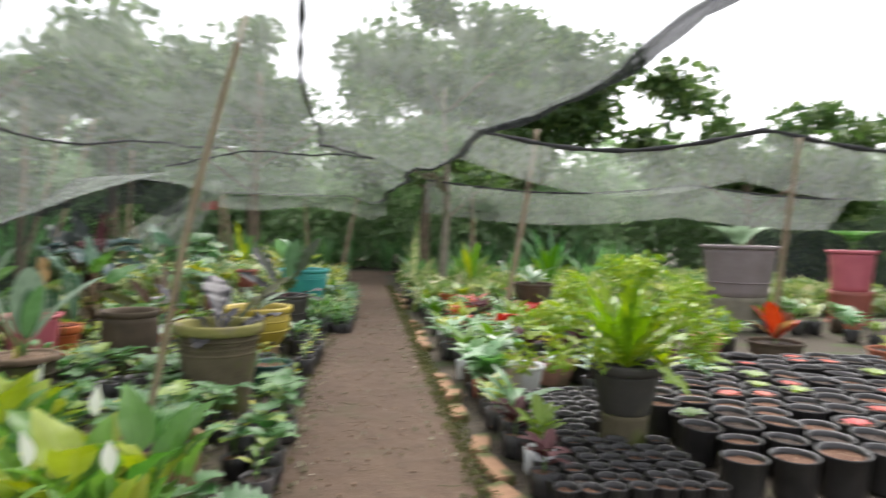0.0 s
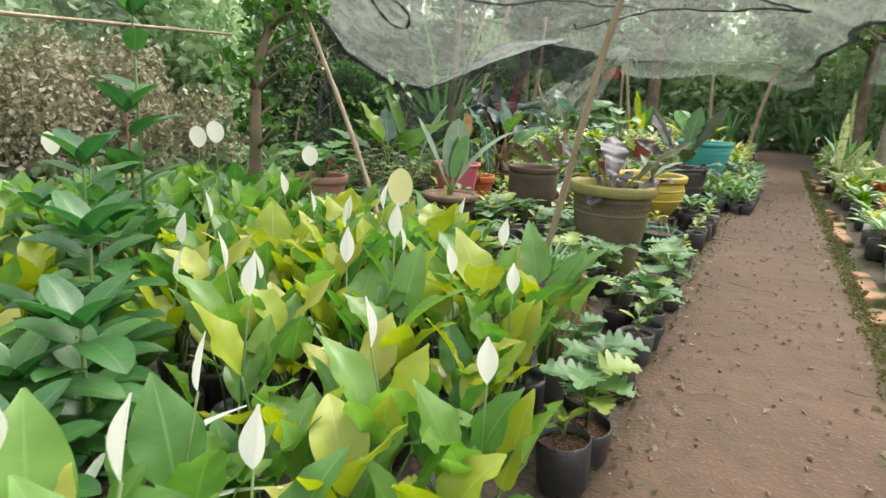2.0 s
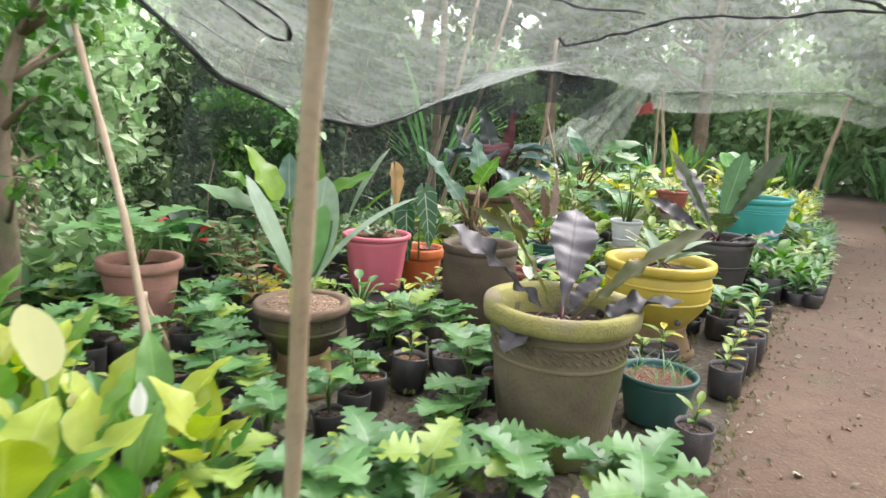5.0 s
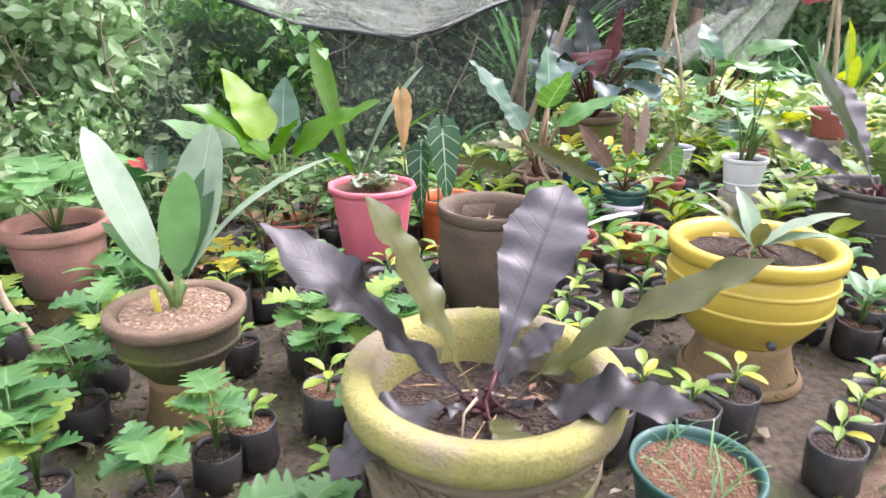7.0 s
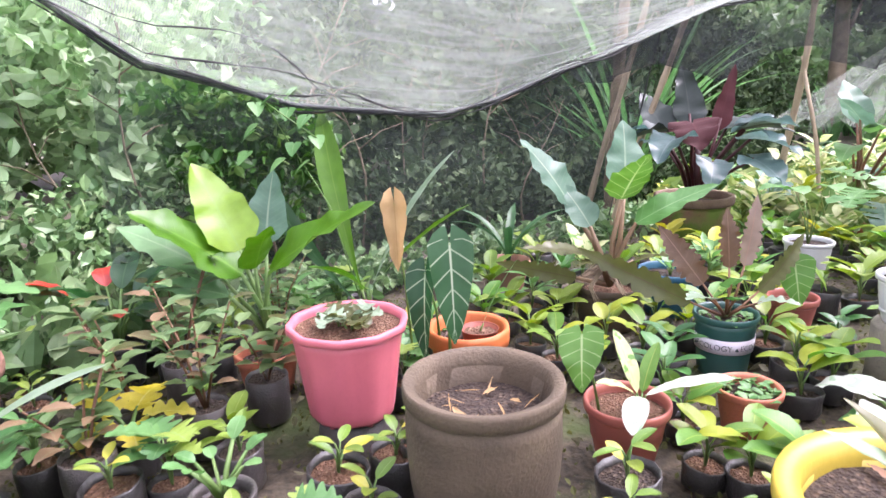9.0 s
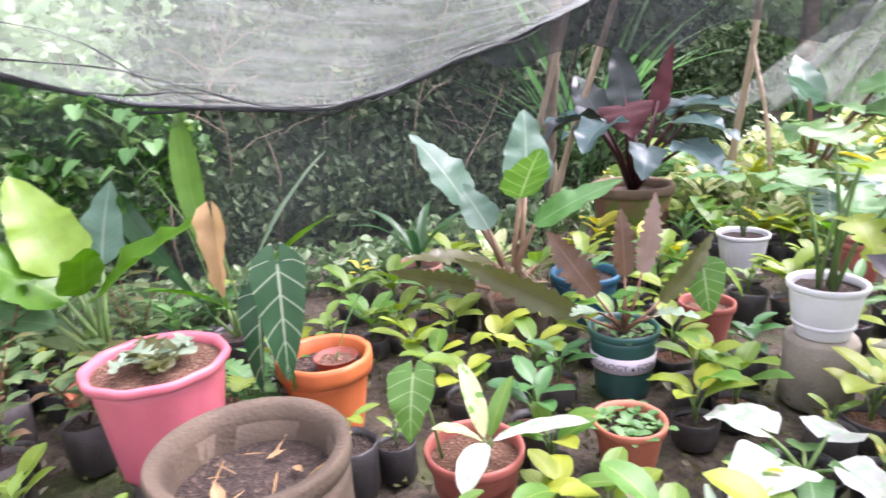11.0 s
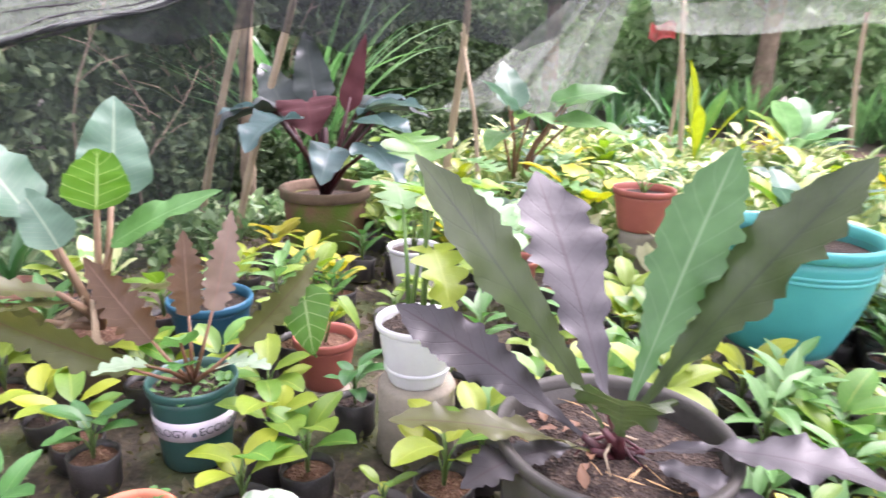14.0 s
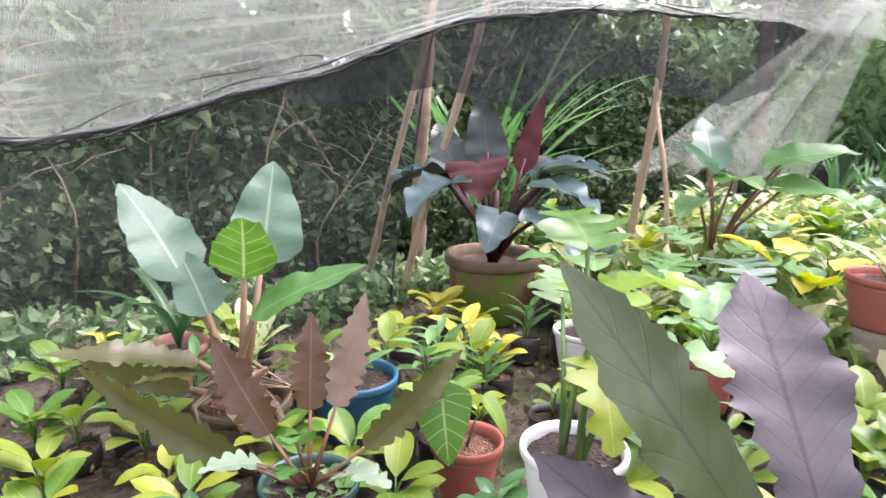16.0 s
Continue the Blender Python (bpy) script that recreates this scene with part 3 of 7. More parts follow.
def pebbles():
    rnd = random.Random(11)
    bm = bmesh.new()
    for _ in range(420):
        x, y, s = rnd.gauss(1.5, 0.36), rnd.uniform(0.5, 13), rnd.uniform(0.004, 0.012)
        bmesh.ops.create_icosphere(bm, subdivisions=1, radius=s, matrix=pose(x, y, 0.02, rnd.uniform(0, 90), 0, rnd.uniform(0, 90)) @ Matrix.Diagonal((1, 1.4, 0.6, 1)))
    return bm


tagged(part("pebbles", pebbles(), COIR), "small pale pebbles and crumbs on the path", "pebbles", "", "stuff")


def twigs():
    rnd = random.Random(12)
    bm = bmesh.new()
    for _ in range(70):
        x, y, a, s = rnd.uniform(1.0, 2.0), rnd.uniform(1, 10), rnd.uniform(0, 6.28), rnd.uniform(0.03, 0.11)
        add_tube(bm, [(x, y, 0.03), (x + s * math.cos(a), y + s * math.sin(a), 0.036), (x + 1.8 * s * math.cos(a + 0.5), y + 1.8 * s * math.sin(a + 0.5), 0.03)], (0.002, 0.0025, 0.001), 4)
    return bm


tagged(part("fallen_twigs", twigs(), BARK), "thin dry twigs and leaf bits on the path", "twigs", "", "stuff")


def leaf_cloud(blobs, size, seed, long=1.7, up=0.3):
    """Mesh of many small folded leaves that fill ellipsoids (x, y, z, rx, ry, rz, count)."""
    g = np.random.default_rng(seed)
    P = []
    for x, y, z, rx, ry, rz, c in blobs:
        d = g.normal(size=(c, 3))
        d /= np.linalg.norm(d, axis=1)[:, None]
        P.append(np.array((x, y, z)) + d * (g.random((c, 1)) ** 0.45) * np.array((rx, ry, rz)))
    P = np.concatenate(P)
    P = P[P[:, 2] > 0.02]
    c = len(P)
    s = g.uniform(size[0], size[1], (c, 1))
    d = g.normal(size=(c, 3)); d[:, 2] -= up; d /= np.linalg.norm(d, axis=1)[:, None]
    k = np.cross(d, g.normal(size=(c, 3))); k /= np.linalg.norm(k, axis=1)[:, None]
    nrm = np.cross(d, k)
    a, b = P - d * s * long * 0.5, P + d * s * long * 0.5
    q = P - d * s * 0.15
    f = P + d * s * long * 0.22 - nrm * s * 0.05
    l, r = q + k * s * 0.5 + nrm * s * 0.12, q - k * s * 0.5 + nrm * s * 0.12
    l1, r1 = f + k * s * 0.36 + nrm * s * 0.1, f - k * s * 0.36 + nrm * s * 0.1
    b = b - nrm * s * g.uniform(0.0, 0.5, (c, 1))
    V = np.stack((a, l, l1, b, r1, r, f), axis=1).reshape(-1, 3)
    i = np.arange(c)[:, None] * 7
    F = np.concatenate([i + np.array(t) for t in ((0, 6, 1), (1, 6, 2), (2, 6, 3), (6, 4, 3), (5, 4, 6), (0, 5, 6))]).tolist()
    me = bpy.data.meshes.new("foliage")
    me.from_pydata(V.tolist(), [], F)
    return me


def foliage(name, blobs, size, mat, seed, label, category="bushes", long=1.7, kind="stuff"):
    me = leaf_cloud(blobs, size, seed, long)
    me.materials.append(mat)
    return tagged(new(name, me), label, category, "", kind)


# edging bricks of the bed beyond the path, laid end to end and tilted
def brick_mesh(seed):
    rnd = random.Random(seed)
    bm = bmesh.new()
    bmesh.ops.create_cube(bm, size=1.0, matrix=Matrix.Diagonal((0.11, 0.3, 0.13, 1)))
    bmesh.ops.bevel(bm, geom=bm.edges[:], offset=0.012, segments=1, affect="EDGES")
    for v in bm.verts:
        v.co += Vector((rnd.uniform(-1, 1), rnd.uniform(-1, 1), rnd.uniform(-1, 1))) * 0.006
    return as_mesh(bm, "brick", BRICK, False)


edging = thing("brick_edging", 2.1, 0, 0, "row of worn mossy bricks edging the bed", "edging", "", "structure")
rnd = random.Random(4)
brick_data = [brick_mesh(k) for k in range(4)]
for k in range(34):
    if rnd.random() < 0.36:
        continue
    part("brick", brick_data[k % 4], None, edging, "", pose(rnd.uniform(-0.03, 0.03) + 0.02, 0.9 + k * 0.36, -0.005 + rnd.uniform(-0.02, 0.015), rnd.uniform(-6, 6), rnd.uniform(-18, 8), rnd.uniform(-18, 18)), False)
foliage("moss_edge", [(2.02, 0.5 + k * 0.4, 0.03, 0.09, 0.25, 0.035, 260) for k in range(36)] + [(1.0, 0.5 + k * 0.5, 0.02, 0.07, 0.25, 0.02, 60) for k in range(26)], (0.008, 0.018), F_MOSS, 3, "low green moss and weeds along the path edges", "weeds")

foliage("path_litter", [(1.06, 0.6 + 0.3 * k, 0.025, 0.16, 0.2, 0.006, 14) for k in range(36)] + [(1.92, 0.6 + 0.3 * k, 0.025, 0.13, 0.2, 0.006, 9) for k in range(36)] + [(1.5, 0.6 + 0.4 * k, 0.022, 0.4, 0.25, 0.005, 5) for k in range(26)], (0.008, 0.03), F_DRYBUSH, 65, "dry leaf crumbs lying along the path edges", "leaf litter")

# ---- shade cloth: canopy, sides, poles, ropes ----
def lerp_table(t, table):
    for (a, va), (b, vb) in zip(table, table[1:]):
        if t <= b:
            k = max(0.0, (t - a) / (b - a))
            k = k * k * (3 - 2 * k)
            return va + (vb - va) * k
    return table[-1][1]


EDGE_Y = (2.0, 4.4, 5.1, 5.5, 5.8, 6.5, 7.4, 7.8, 8.25, 8.7, 9.1, 9.6, 10.5, 13.2)
EDGE_Z = (2.15, 2.1, 1.98, 1.72, 1.5, 1.29, 1.2, 1.27, 1.41, 1.52, 1.68, 1.87, 1.98, 1.9)


def canopy_z(x, y):
    """Height of the canopy: nearly level over the path, sagging to the low seam of the side wall."""
    z = 2.12 + 0.1 * math.sin(y * 0.9 + 0.6) * math.cos(x * 0.8) + 0.03 * noise.noise((x * 2, y * 2, 4)) + 0.016 * noise.noise((x * 7, y * 2.2, 9))
    z -= 0.19 * max(0.0, (y - 9.0) / 4.0) ** 2
    low = min(1.0, max(0.0, -x / 2.4))
    z -= 0.22 * math.exp(-((y - 5.2) / 1.2) ** 2) * min(1.0, max(0.0, -x / 0.8))
    z += (float(np.interp(y, EDGE_Y, EDGE_Z)) - z) * low ** float(np.interp(y, (5.2, 7.0), (2.2, 1.15)))
    z += 0.016 * low ** 2 * math.sin(x * 34 + 3.5 * noise.noise((x * 1.5, y * 1.3, 2))) * min(1.0, 6 * (1.02 - low))
    edge = max(0.0, 1 - abs(x - lerp_table(y, ((2, 2.5), (11, 1.9), (13, 1.6)))) / 0.45)
    return z - 0.16 * edge


def cloth(fn, nu, nv, thick=0.0):
    """A sheet of cloth from fn(u, v), u and v from 0 to 1, with weave coordinates."""
    bm = bmesh.new()
    uv = bm.loops.layers.uv.new("UVMap")
    g = [[bm.verts.new(fn(i / nu, j / nv)) for i in range(nu + 1)] for j in range(nv + 1)]
    for j in range(nv):
        for i in range(nu):
            f = bm.faces.new((g[j][i], g[j][i + 1], g[j + 1][i + 1], g[j + 1][i]))
            for loop, c in zip(f.loops, ((i, j), (i + 1, j), (i + 1, j + 1), (i, j + 1))):
                loop[uv].uv = (c[0] / nu, c[1] / nv)
    return bm


def canopy_point(u, v):
    y = 2.0 + 11.2 * v
    x0 = float(np.interp(y, (2.0, 9.6, 10.4, 11.5, 13.2), (-2.4, -2.4, -2.2, -1.7, -1.4)))
    x1 = lerp_table(y, ((2, 2.5), (11, 1.9), (13.2, 1.7))) + 0.08 * math.sin(y * 2.1)
    x = x0 + (x1 - x0) * u
    return (x, y, canopy_z(x, y))


canopy = thing("shade_canopy", 0, 0, 0, "sagging pale shade cloth canopy over the beds", "shade net", "", "structure")
part("cloth", cloth(canopy_point, 120, 150), CANOPY, canopy)
def laid_rope(pts, r, n=40):
    """A rope along plan points, lying under the canopy."""
    out = []
    for k in range(n + 1):
        t = k / n * (len(pts) - 1)
        i = min(int(t), len(pts) - 2)
        x, y = (pts[i][j] + (pts[i + 1][j] - pts[i][j]) * (t - i) for j in (0, 1))
        x, y = x + 0.03 * math.sin(k * 0.5), y + 0.03 * math.cos(k * 0.7)
        out.append((x, y, canopy_z(x, y) - 0.012))
    return tube(out, [r * (1 + 0.4 * math.sin(k * 2.9)) for k in range(n + 1)], 5)


part("seam_rope", laid_rope([(1.18, 2.1), (1.1, 4.0), (0.95, 7.3), (1.3, 8.0), (1.5, 8.2)], 0.013), ROPE, canopy)
part("seam_rope", laid_rope([(1.5, 8.2), (0.6, 8.5), (-0.4, 8.35), (-0.75, 8.1), (-0.72, 7.6)], 0.011), ROPE, canopy)
part("seam_rope", laid_rope([(-1.1, 3.9), (-0.85, 4.8), (-0.45, 6.0), (-0.2, 8.0)], 0.009), ROPE, canopy)
for v in (0.985,):
    pts = [Vector(canopy_point(k / 40, v + 0.012 * math.sin(k * 0.9))) + Vector((0, 0, 0.012)) for k in range(41)]
    part("seam_rope", tube(pts, [0.011 + 0.005 * math.sin(k * 2.3) for k in range(41)], 5), ROPE, canopy)


def rolled_edge(side, lo, hi, r, seed):
    """Crumpled roll of doubled cloth along an edge of the canopy."""
    def at(u, v):
        t = lo + (hi - lo) * u
        p = Vector(canopy_point(side, t))
        a = 2 * math.pi * v
        k = r * (0.55 + 0.75 * abs(noise.noise((t * 26, 1.3 * math.cos(a) + seed, 1.3 * math.sin(a)))) + 0.5 * abs(noise.noise((t * 7, seed, 3))))
        return p + Vector((k * 1.3 * math.cos(a), 0, 0.8 * k * math.sin(a) + 0.02 * noise.noise((t * 15, seed, 8))))
    return cloth(at, 170, 10)


part("edge_fold", rolled_edge(1, 0.0, 1.0, 0.034, 2), DARK_NET, canopy, "dark doubled hem")
part("edge_fold", rolled_edge(0, 0.22, 0.84, 0.026, 5), DARK_NET, canopy, "dark crumpled seam")
# Dark creases of the cloth above the low seam, drawn as thin added tubes.
for k, (off, rr) in enumerate(((0.0, 0.006), (0.03, 0.004), (0.06, 0.004), (0.1, 0.003))):
    pts = []
    for j in range(61):
        p = Vector(canopy_point(off * 0.5 * (1 + math.sin(j * 0.33 + k)), 0.2 + 0.64 * j / 60))
        pts.append(p + Vector((0, 0, 0.02 * math.sin(j * 0.9 + 2 * k) - 0.012)))
    part("seam_rope", tube(pts, [rr * (1 + 0.5 * math.sin(j * 1.7 + k)) for j in range(61)], 5), ROPE, canopy)
loop = [Vector((-1.66 + 0.15 * math.cos(a + 0.5), 5.42 + 0.34 * math.sin(a), 0)) for a in [k * 2 * math.pi / 24 for k in range(25)]]
part("patch_seam", tube([(p.x, p.y, canopy_z(p.x, p.y) + 0.01) for p in loop], [0.013 + 0.006 * math.sin(k * 1.9) for k in range(25)], 5), ROPE, canopy)


def hang(u, v):
    y = 12.95
    x = -1.35 + 3.2 * u
    return (x, y + 0.25 * v + 0.06 * math.sin(u * 20), canopy_z(x, 13.0) + 0.0 - 0.26 * v - 0.05 * math.sin(u * 9))


part("end_flap", cloth(hang, 30, 6), CANOPY, canopy)


def left_net(u, v):
    y = -3.0 + 7.5 * u
    z = (1.95 + 0.12 * math.sin(y * 1.1)) * v
    return (-3.6 + 0.12 * math.sin(y * 2.3 + z) - 0.05 * v, y, z)


def seam_wall(u, v):
    y = 5.6 + 3.85 * u
    top = float(np.interp(y, EDGE_Y, EDGE_Z))
    z = top * v
    return (-2.86 + 0.46 * v + (0.045 * math.sin(y * 3.1 + 2 * v) + 0.02 * math.sin(y * 11 + 3 * v)) * (1 - v * v) + 0.02 * math.sin(z * 5 + y), y, z)


side = thing("side_net", 0, 0, 0, "dark see-through shade cloth wall beside the beds", "shade net", "", "structure")
part("cloth", cloth(left_net, 80, 14), SIDE_NET, side)
part("top_rope", tube([left_net(k / 60, 1.0) for k in range(61)], [0.012] * 61, 5), ROPE, side)
wall_net = thing("side_net", 0, 0, 0, "dark see-through shade cloth sewn to the low canopy seam", "shade net", "", "structure")
part("cloth", cloth(seam_wall, 110, 22), SIDE_NET, wall_net)
part("end_hem", tube([seam_wall(1.0, k / 20) for k in range(21)], [0.006 + 0.002 * math.sin(k) for k in range(21)], 5), ROPE, wall_net)


def right_net(u, v):
    y = -4.0 + 20.0 * u
    return (10.5 + 0.15 * math.sin(y * 1.7), y, (1.75 + 0.15 * math.sin(y * 0.9)) * v)


side2 = thing("side_net", 0, 0, 0, "dark see-through shade cloth wall at the far side", "shade net", "", "structure")
part("cloth", cloth(right_net, 80, 8), SIDE_NET, side2)


def strip(u, v):
    x = 2.7 + 7.5 * u
    y = 8.6 - 1.6 * u
    return (x, y + 0.5 * v, 2.62 - 0.28 * abs(math.sin(u * 6.5)) - (0.35 + 0.25 * math.sin(u * 3.1)) * v)


strip_net = thing("net_strip", 0, 0, 0, "torn strip of grey shade cloth hung between poles", "shade net", "", "structure")
part("cloth", cloth(strip, 60, 5), CANOPY, strip_net)
part("top_rope", tube([strip(k / 40, 0) for k in range(41)], [0.03 + 0.012 * math.sin(k * 2.1) for k in range(41)], 6), ROPE, strip_net)


def high_strip(u, v):
    x = 2.6 + 8.0 * u
    return (x, 12.6 - 1.0 * u + 0.6 * v, 2.25 - 0.2 * abs(math.sin(u * 5.0)) - 0.6 * v)


strip_net2 = thing("net_strip", 0, 0, 0, "grey shade cloth strip sagging over the far beds", "shade net", "", "structure")
part("cloth", cloth(high_strip, 60, 6), CANOPY, strip_net2)
part("top_rope", tube([high_strip(k / 40, 0) for k in range(41)], [0.02 + 0.01 * math.sin(k * 2.7) for k in range(41)], 6), ROPE, strip_net2)


def bunched(u, v):
    a = (u - 0.5) * 2.2
    return (-1.0 - 1.5 * v + 0.5 * a * (0.2 + v) , 11.6 + 0.35 * math.sin(a * 7) * v + 1.0 * v, 2.05 - 1.15 * v - 0.12 * abs(math.sin(a * 8)) * v)


bunch = thing("hanging_net", 0, 0, 0, "gathered grey shade cloth hanging in folds", "shade net", "", "structure")
part("cloth", cloth(bunched, 50, 14), CANOPY, bunch)


def dark_drape(u, v):
    """The wall's black cloth gathered up and hung in folds from the far part of the seam."""
    y = 8.5 + 3.6 * u
    x = float(np.interp(y, (8.5, 9.6, 10.4, 11.5, 12.1), (-2.4, -2.4, -2.2, -1.7, -1.6)))
    drop = (0.06 + 0.46 * math.sin(min(1.0, u * 1.6) * math.pi * 0.62)) * (1 + 0.18 * math.sin(u * 17))
    return (x - 0.12 * v + 0.07 * math.sin(u * 46 + 2 * v) * v, y + 0.05 * math.sin(u * 31) * v, canopy_z(x, y) + 0.01 - drop * v)


drape = thing("hanging_net", 0, 0, 0, "dark bunched shade cloth hanging below the canopy", "shade net", "", "structure")
part("cloth", cloth(dark_drape, 150, 10), DARK_NET, drape)


def pole(x, y, x1, y1, h, r, mat, label, knots=6, z0=0.0, name="bamboo_pole"):
    ob = thing(name, x, y, z0, label, "pole", "canopy poles")
    pts, rad = [], []
    for k in range(knots * 4 + 1):
        t = k / (knots * 4)
        w = 0.012 * math.sin(t * 7 + x)
        pts.append(((x1 - x) * t + w, (y1 - y) * t + w, h * t))
        rad.append(r * (1 - 0.25 * t) * (1.2 if k % 4 == 0 else 1.0))
    part("shaft", tube(pts, rad, 8), mat, ob)
    return ob


pole(0.30, 3.68, 0.88, 3.34, 2.2, 0.017, BAMBOO, "slanting weathered bamboo pole among the lilies")
pole(-0.86, 4.25, -2.14, 4.61, 2.25, 0.018, BAMBOO, "thin pale slanting pole in the lily bed")
pole(-2.56, 11.56, -2.36, 11.6, 2.5, 0.035, BAMBOO, "upright weathered bamboo pole under the canopy")
pole(-1.95, 11.3, -2.45, 11.62, 1.55, 0.022, BAMBOO, "thin pole propped against an upright pole")
pole(-3.1, 9.35, -2.66, 9.81, 2.75, 0.026, BAMBOO, "split bamboo pole by the side net")
pole(-3.0, 9.6, -2.34, 10.02, 2.75, 0.028, BAMBOO, "thick pale bamboo pole by the side net")
pole(-1.25, 14.2, -1.45, 14.2, 2.0, 0.035, BAMBOO, "grey far canopy pole among plants")
pole(0.15, 16.3, 0.0, 16.3, 2.0, 0.035, BAMBOO, "grey far canopy pole among plants")
pole(0.85, 17.0, 1.25, 17.2, 2.1, 0.05, BAMBOO, "leaning grey post at the end of the path")
pole(3.4, 9.2, 3.75, 9.0, 2.7, 0.04, BAMBOO, "slanting pole holding up the torn net strip")
pole(3.9, 15.0, 3.9, 15.0, 2.2, 0.05, BAMBOO, "far upright post behind the beds")
pole(6.6, 8.0, 6.6, 7.6, 2.5, 0.035, BAMBOO, "pole among pots under the net strip")
pole(-1.35, 4.62, -1.42, 4.55, 0.42, 0.018, BAMBOO, "short wooden stake in the bed", 3, 0.0, "stake")
pole(-3.25, 4.1, -3.25, 4.1, 0.75, 0.03, BAMBOO, "short post at the side net", 3, 0.0, "stake")
string = thing("hanging_string", -2.84, 9.39, 0.75, "thin pale string hanging from the canopy", "string")
part("strand", tube([(0, 0, 0), (0.01, 0, 0.5), (0, 0, 1.25)], (0.003, 0.003, 0.003), 4), COIR, string)


def red_sheet():
    bm = bmesh.new()
    g = [[bm.verts.new((0.42 * (i / 10 - 0.5), 0.05 * math.sin(i * 0.9) * j / 6, -0.2 * j / 6 - 0.04 * math.sin(i * 0.6))) for i in range(11)] for j in range(7)]
    for a, c in zip(g, g[1:]):
        for i in range(10):
            bm.faces.new((a[i], a[i + 1], c[i + 1], c[i]))
    bmesh.ops.solidify(bm, geom=bm.faces[:], thickness=0.006)
    return bm


pole(-1.72, 15.1, -1.7, 15.1, 1.95, 0.03, BAMBOO, "grey post holding a red sheet")
tagged(part("red_sheet", red_sheet(), FADED_RED, None, "", pose(-1.95, 15.05, 1.82, 0, 6, -25)), "faded red plastic sheet hung on a far post", "sheet")


# ---- trees and the growth behind the nets ----
def tree(x, y, h, r, spread, leaves, size, seed, mat, label, lean=0.0, bark=None):
    rnd = random.Random(seed)
    ob = thing("tree", x, y, 0, label, "tree", "trees around the nursery")
    bm = bmesh.new()
    top = Vector((lean * h, 0.05 * h, h * 0.62))
    pts = [top * t + Vector((0.12 * math.sin(t * 5 + seed), 0.12 * math.cos(t * 4 + seed), 0)) * t for t in [k / 8 for k in range(9)]]
    add_tube(bm, pts, [r * (1.25 - 0.75 * k / 8) for k in range(9)], 9)
    part("trunk", bm, bark or BARK, ob)
    blobs = []
    for k in range(11):
        a, t = rnd.uniform(0, 6.28), rnd.uniform(0.45, 1.0)
        p0 = pts[int(t * 8)]
        ln = spread * rnd.uniform(0.5, 1.0)
        p1 = p0 + Vector((math.cos(a) * ln * 0.5, math.sin(a) * ln * 0.5, ln * 0.35))
        p2 = p0 + Vector((math.cos(a) * ln, math.sin(a) * ln, ln * rnd.uniform(0.35, 0.8)))
        part("limb", tube((p0, p1, p2), (r * 0.4, r * 0.24, r * 0.08), 6), bark or BARK, ob)
        for q, s in ((p2, 0.36), (p1.lerp(p2, 0.6), 0.3), (p2 + Vector((rnd.uniform(-1, 1), rnd.uniform(-1, 1), rnd.uniform(-0.2, 0.8))) * spread * 0.3, 0.26)):
            e = spread * s * rnd.uniform(0.7, 1.2)
            blobs.append((q.x, q.y, q.z, e, e, e * 0.7, leaves // 33))
    me = leaf_cloud(blobs, size, seed)
    me.materials.append(mat)
    part("crown", me, None, ob)
    return ob


tree(-2.3, 4.3, 2.9, 0.05, 0.42, 230, (0.03, 0.075), 1, F_VINE, "slender tree trunk wrapped in green vines", 0.11)
tree(2.9, 12.5, 6.5, 0.075, 1.9, 2600, (0.05, 0.13), 19, F_TREE, "pale mottled trunk with twiggy branches beside the path", 0.02, PALE_BARK)
tree(-10.0, 9.0, 8.5, 0.16, 2.6, 2600, (0.1, 0.22), 2, F_TREE, "broad-leaved tree behind the shade net")
tree(-7.0, 15.0, 9.0, 0.17, 3.4, 2400, (0.1, 0.24), 3, F_TREE, "tall leafy tree behind the canopy")
tree(-2.0, 21.0, 10.0, 0.18, 4.6, 11000, (0.1, 0.26), 4, F_TREE, "tall leafy tree beyond the end of the path")
tree(3.2, 19.0, 8.0, 0.15, 2.9, 9000, (0.1, 0.24), 5, F_TREE, "pale-barked tree beyond the end of the path")
tree(7.5, 24.0, 9.5, 0.18, 4.6, 10000, (0.12, 0.28), 6, F_TREE, "leafy tree beyond the far beds")
tree(14.0, 20.0, 6.5, 0.16, 3.4, 6000, (0.12, 0.28), 7, F_TREE, "round-topped tree beyond the far net")
tree(15.0, 9.0, 5.5, 0.14, 2.8, 5000, (0.1, 0.25), 8, F_TREE, "low tree beyond the far net")
tree(-12.0, 16.0, 10.0, 0.2, 4.2, 4500, (0.14, 0.3), 12, F_TREE, "large tree in the wood behind")
tree(-13.0, 5.0, 9.0, 0.2, 4.0, 7000, (0.14, 0.3), 13, F_TREE, "large tree in the wood behind")

foliage("undergrowth", [(-5.2 - 0.9 * (k % 3), -2.5 + k * 0.55, 0.6 + 0.35 * (k % 4), 0.9, 0.8, 0.85, 1100) for k in range(13)], (0.03, 0.1), F_BUSH, 21, "dense green undergrowth behind the shade net")
# Same undergrowth where no canopy shades it; the extra light is in the colour.
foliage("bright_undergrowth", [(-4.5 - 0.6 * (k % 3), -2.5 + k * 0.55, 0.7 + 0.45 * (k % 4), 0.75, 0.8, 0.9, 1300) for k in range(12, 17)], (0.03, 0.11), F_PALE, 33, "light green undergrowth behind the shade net")
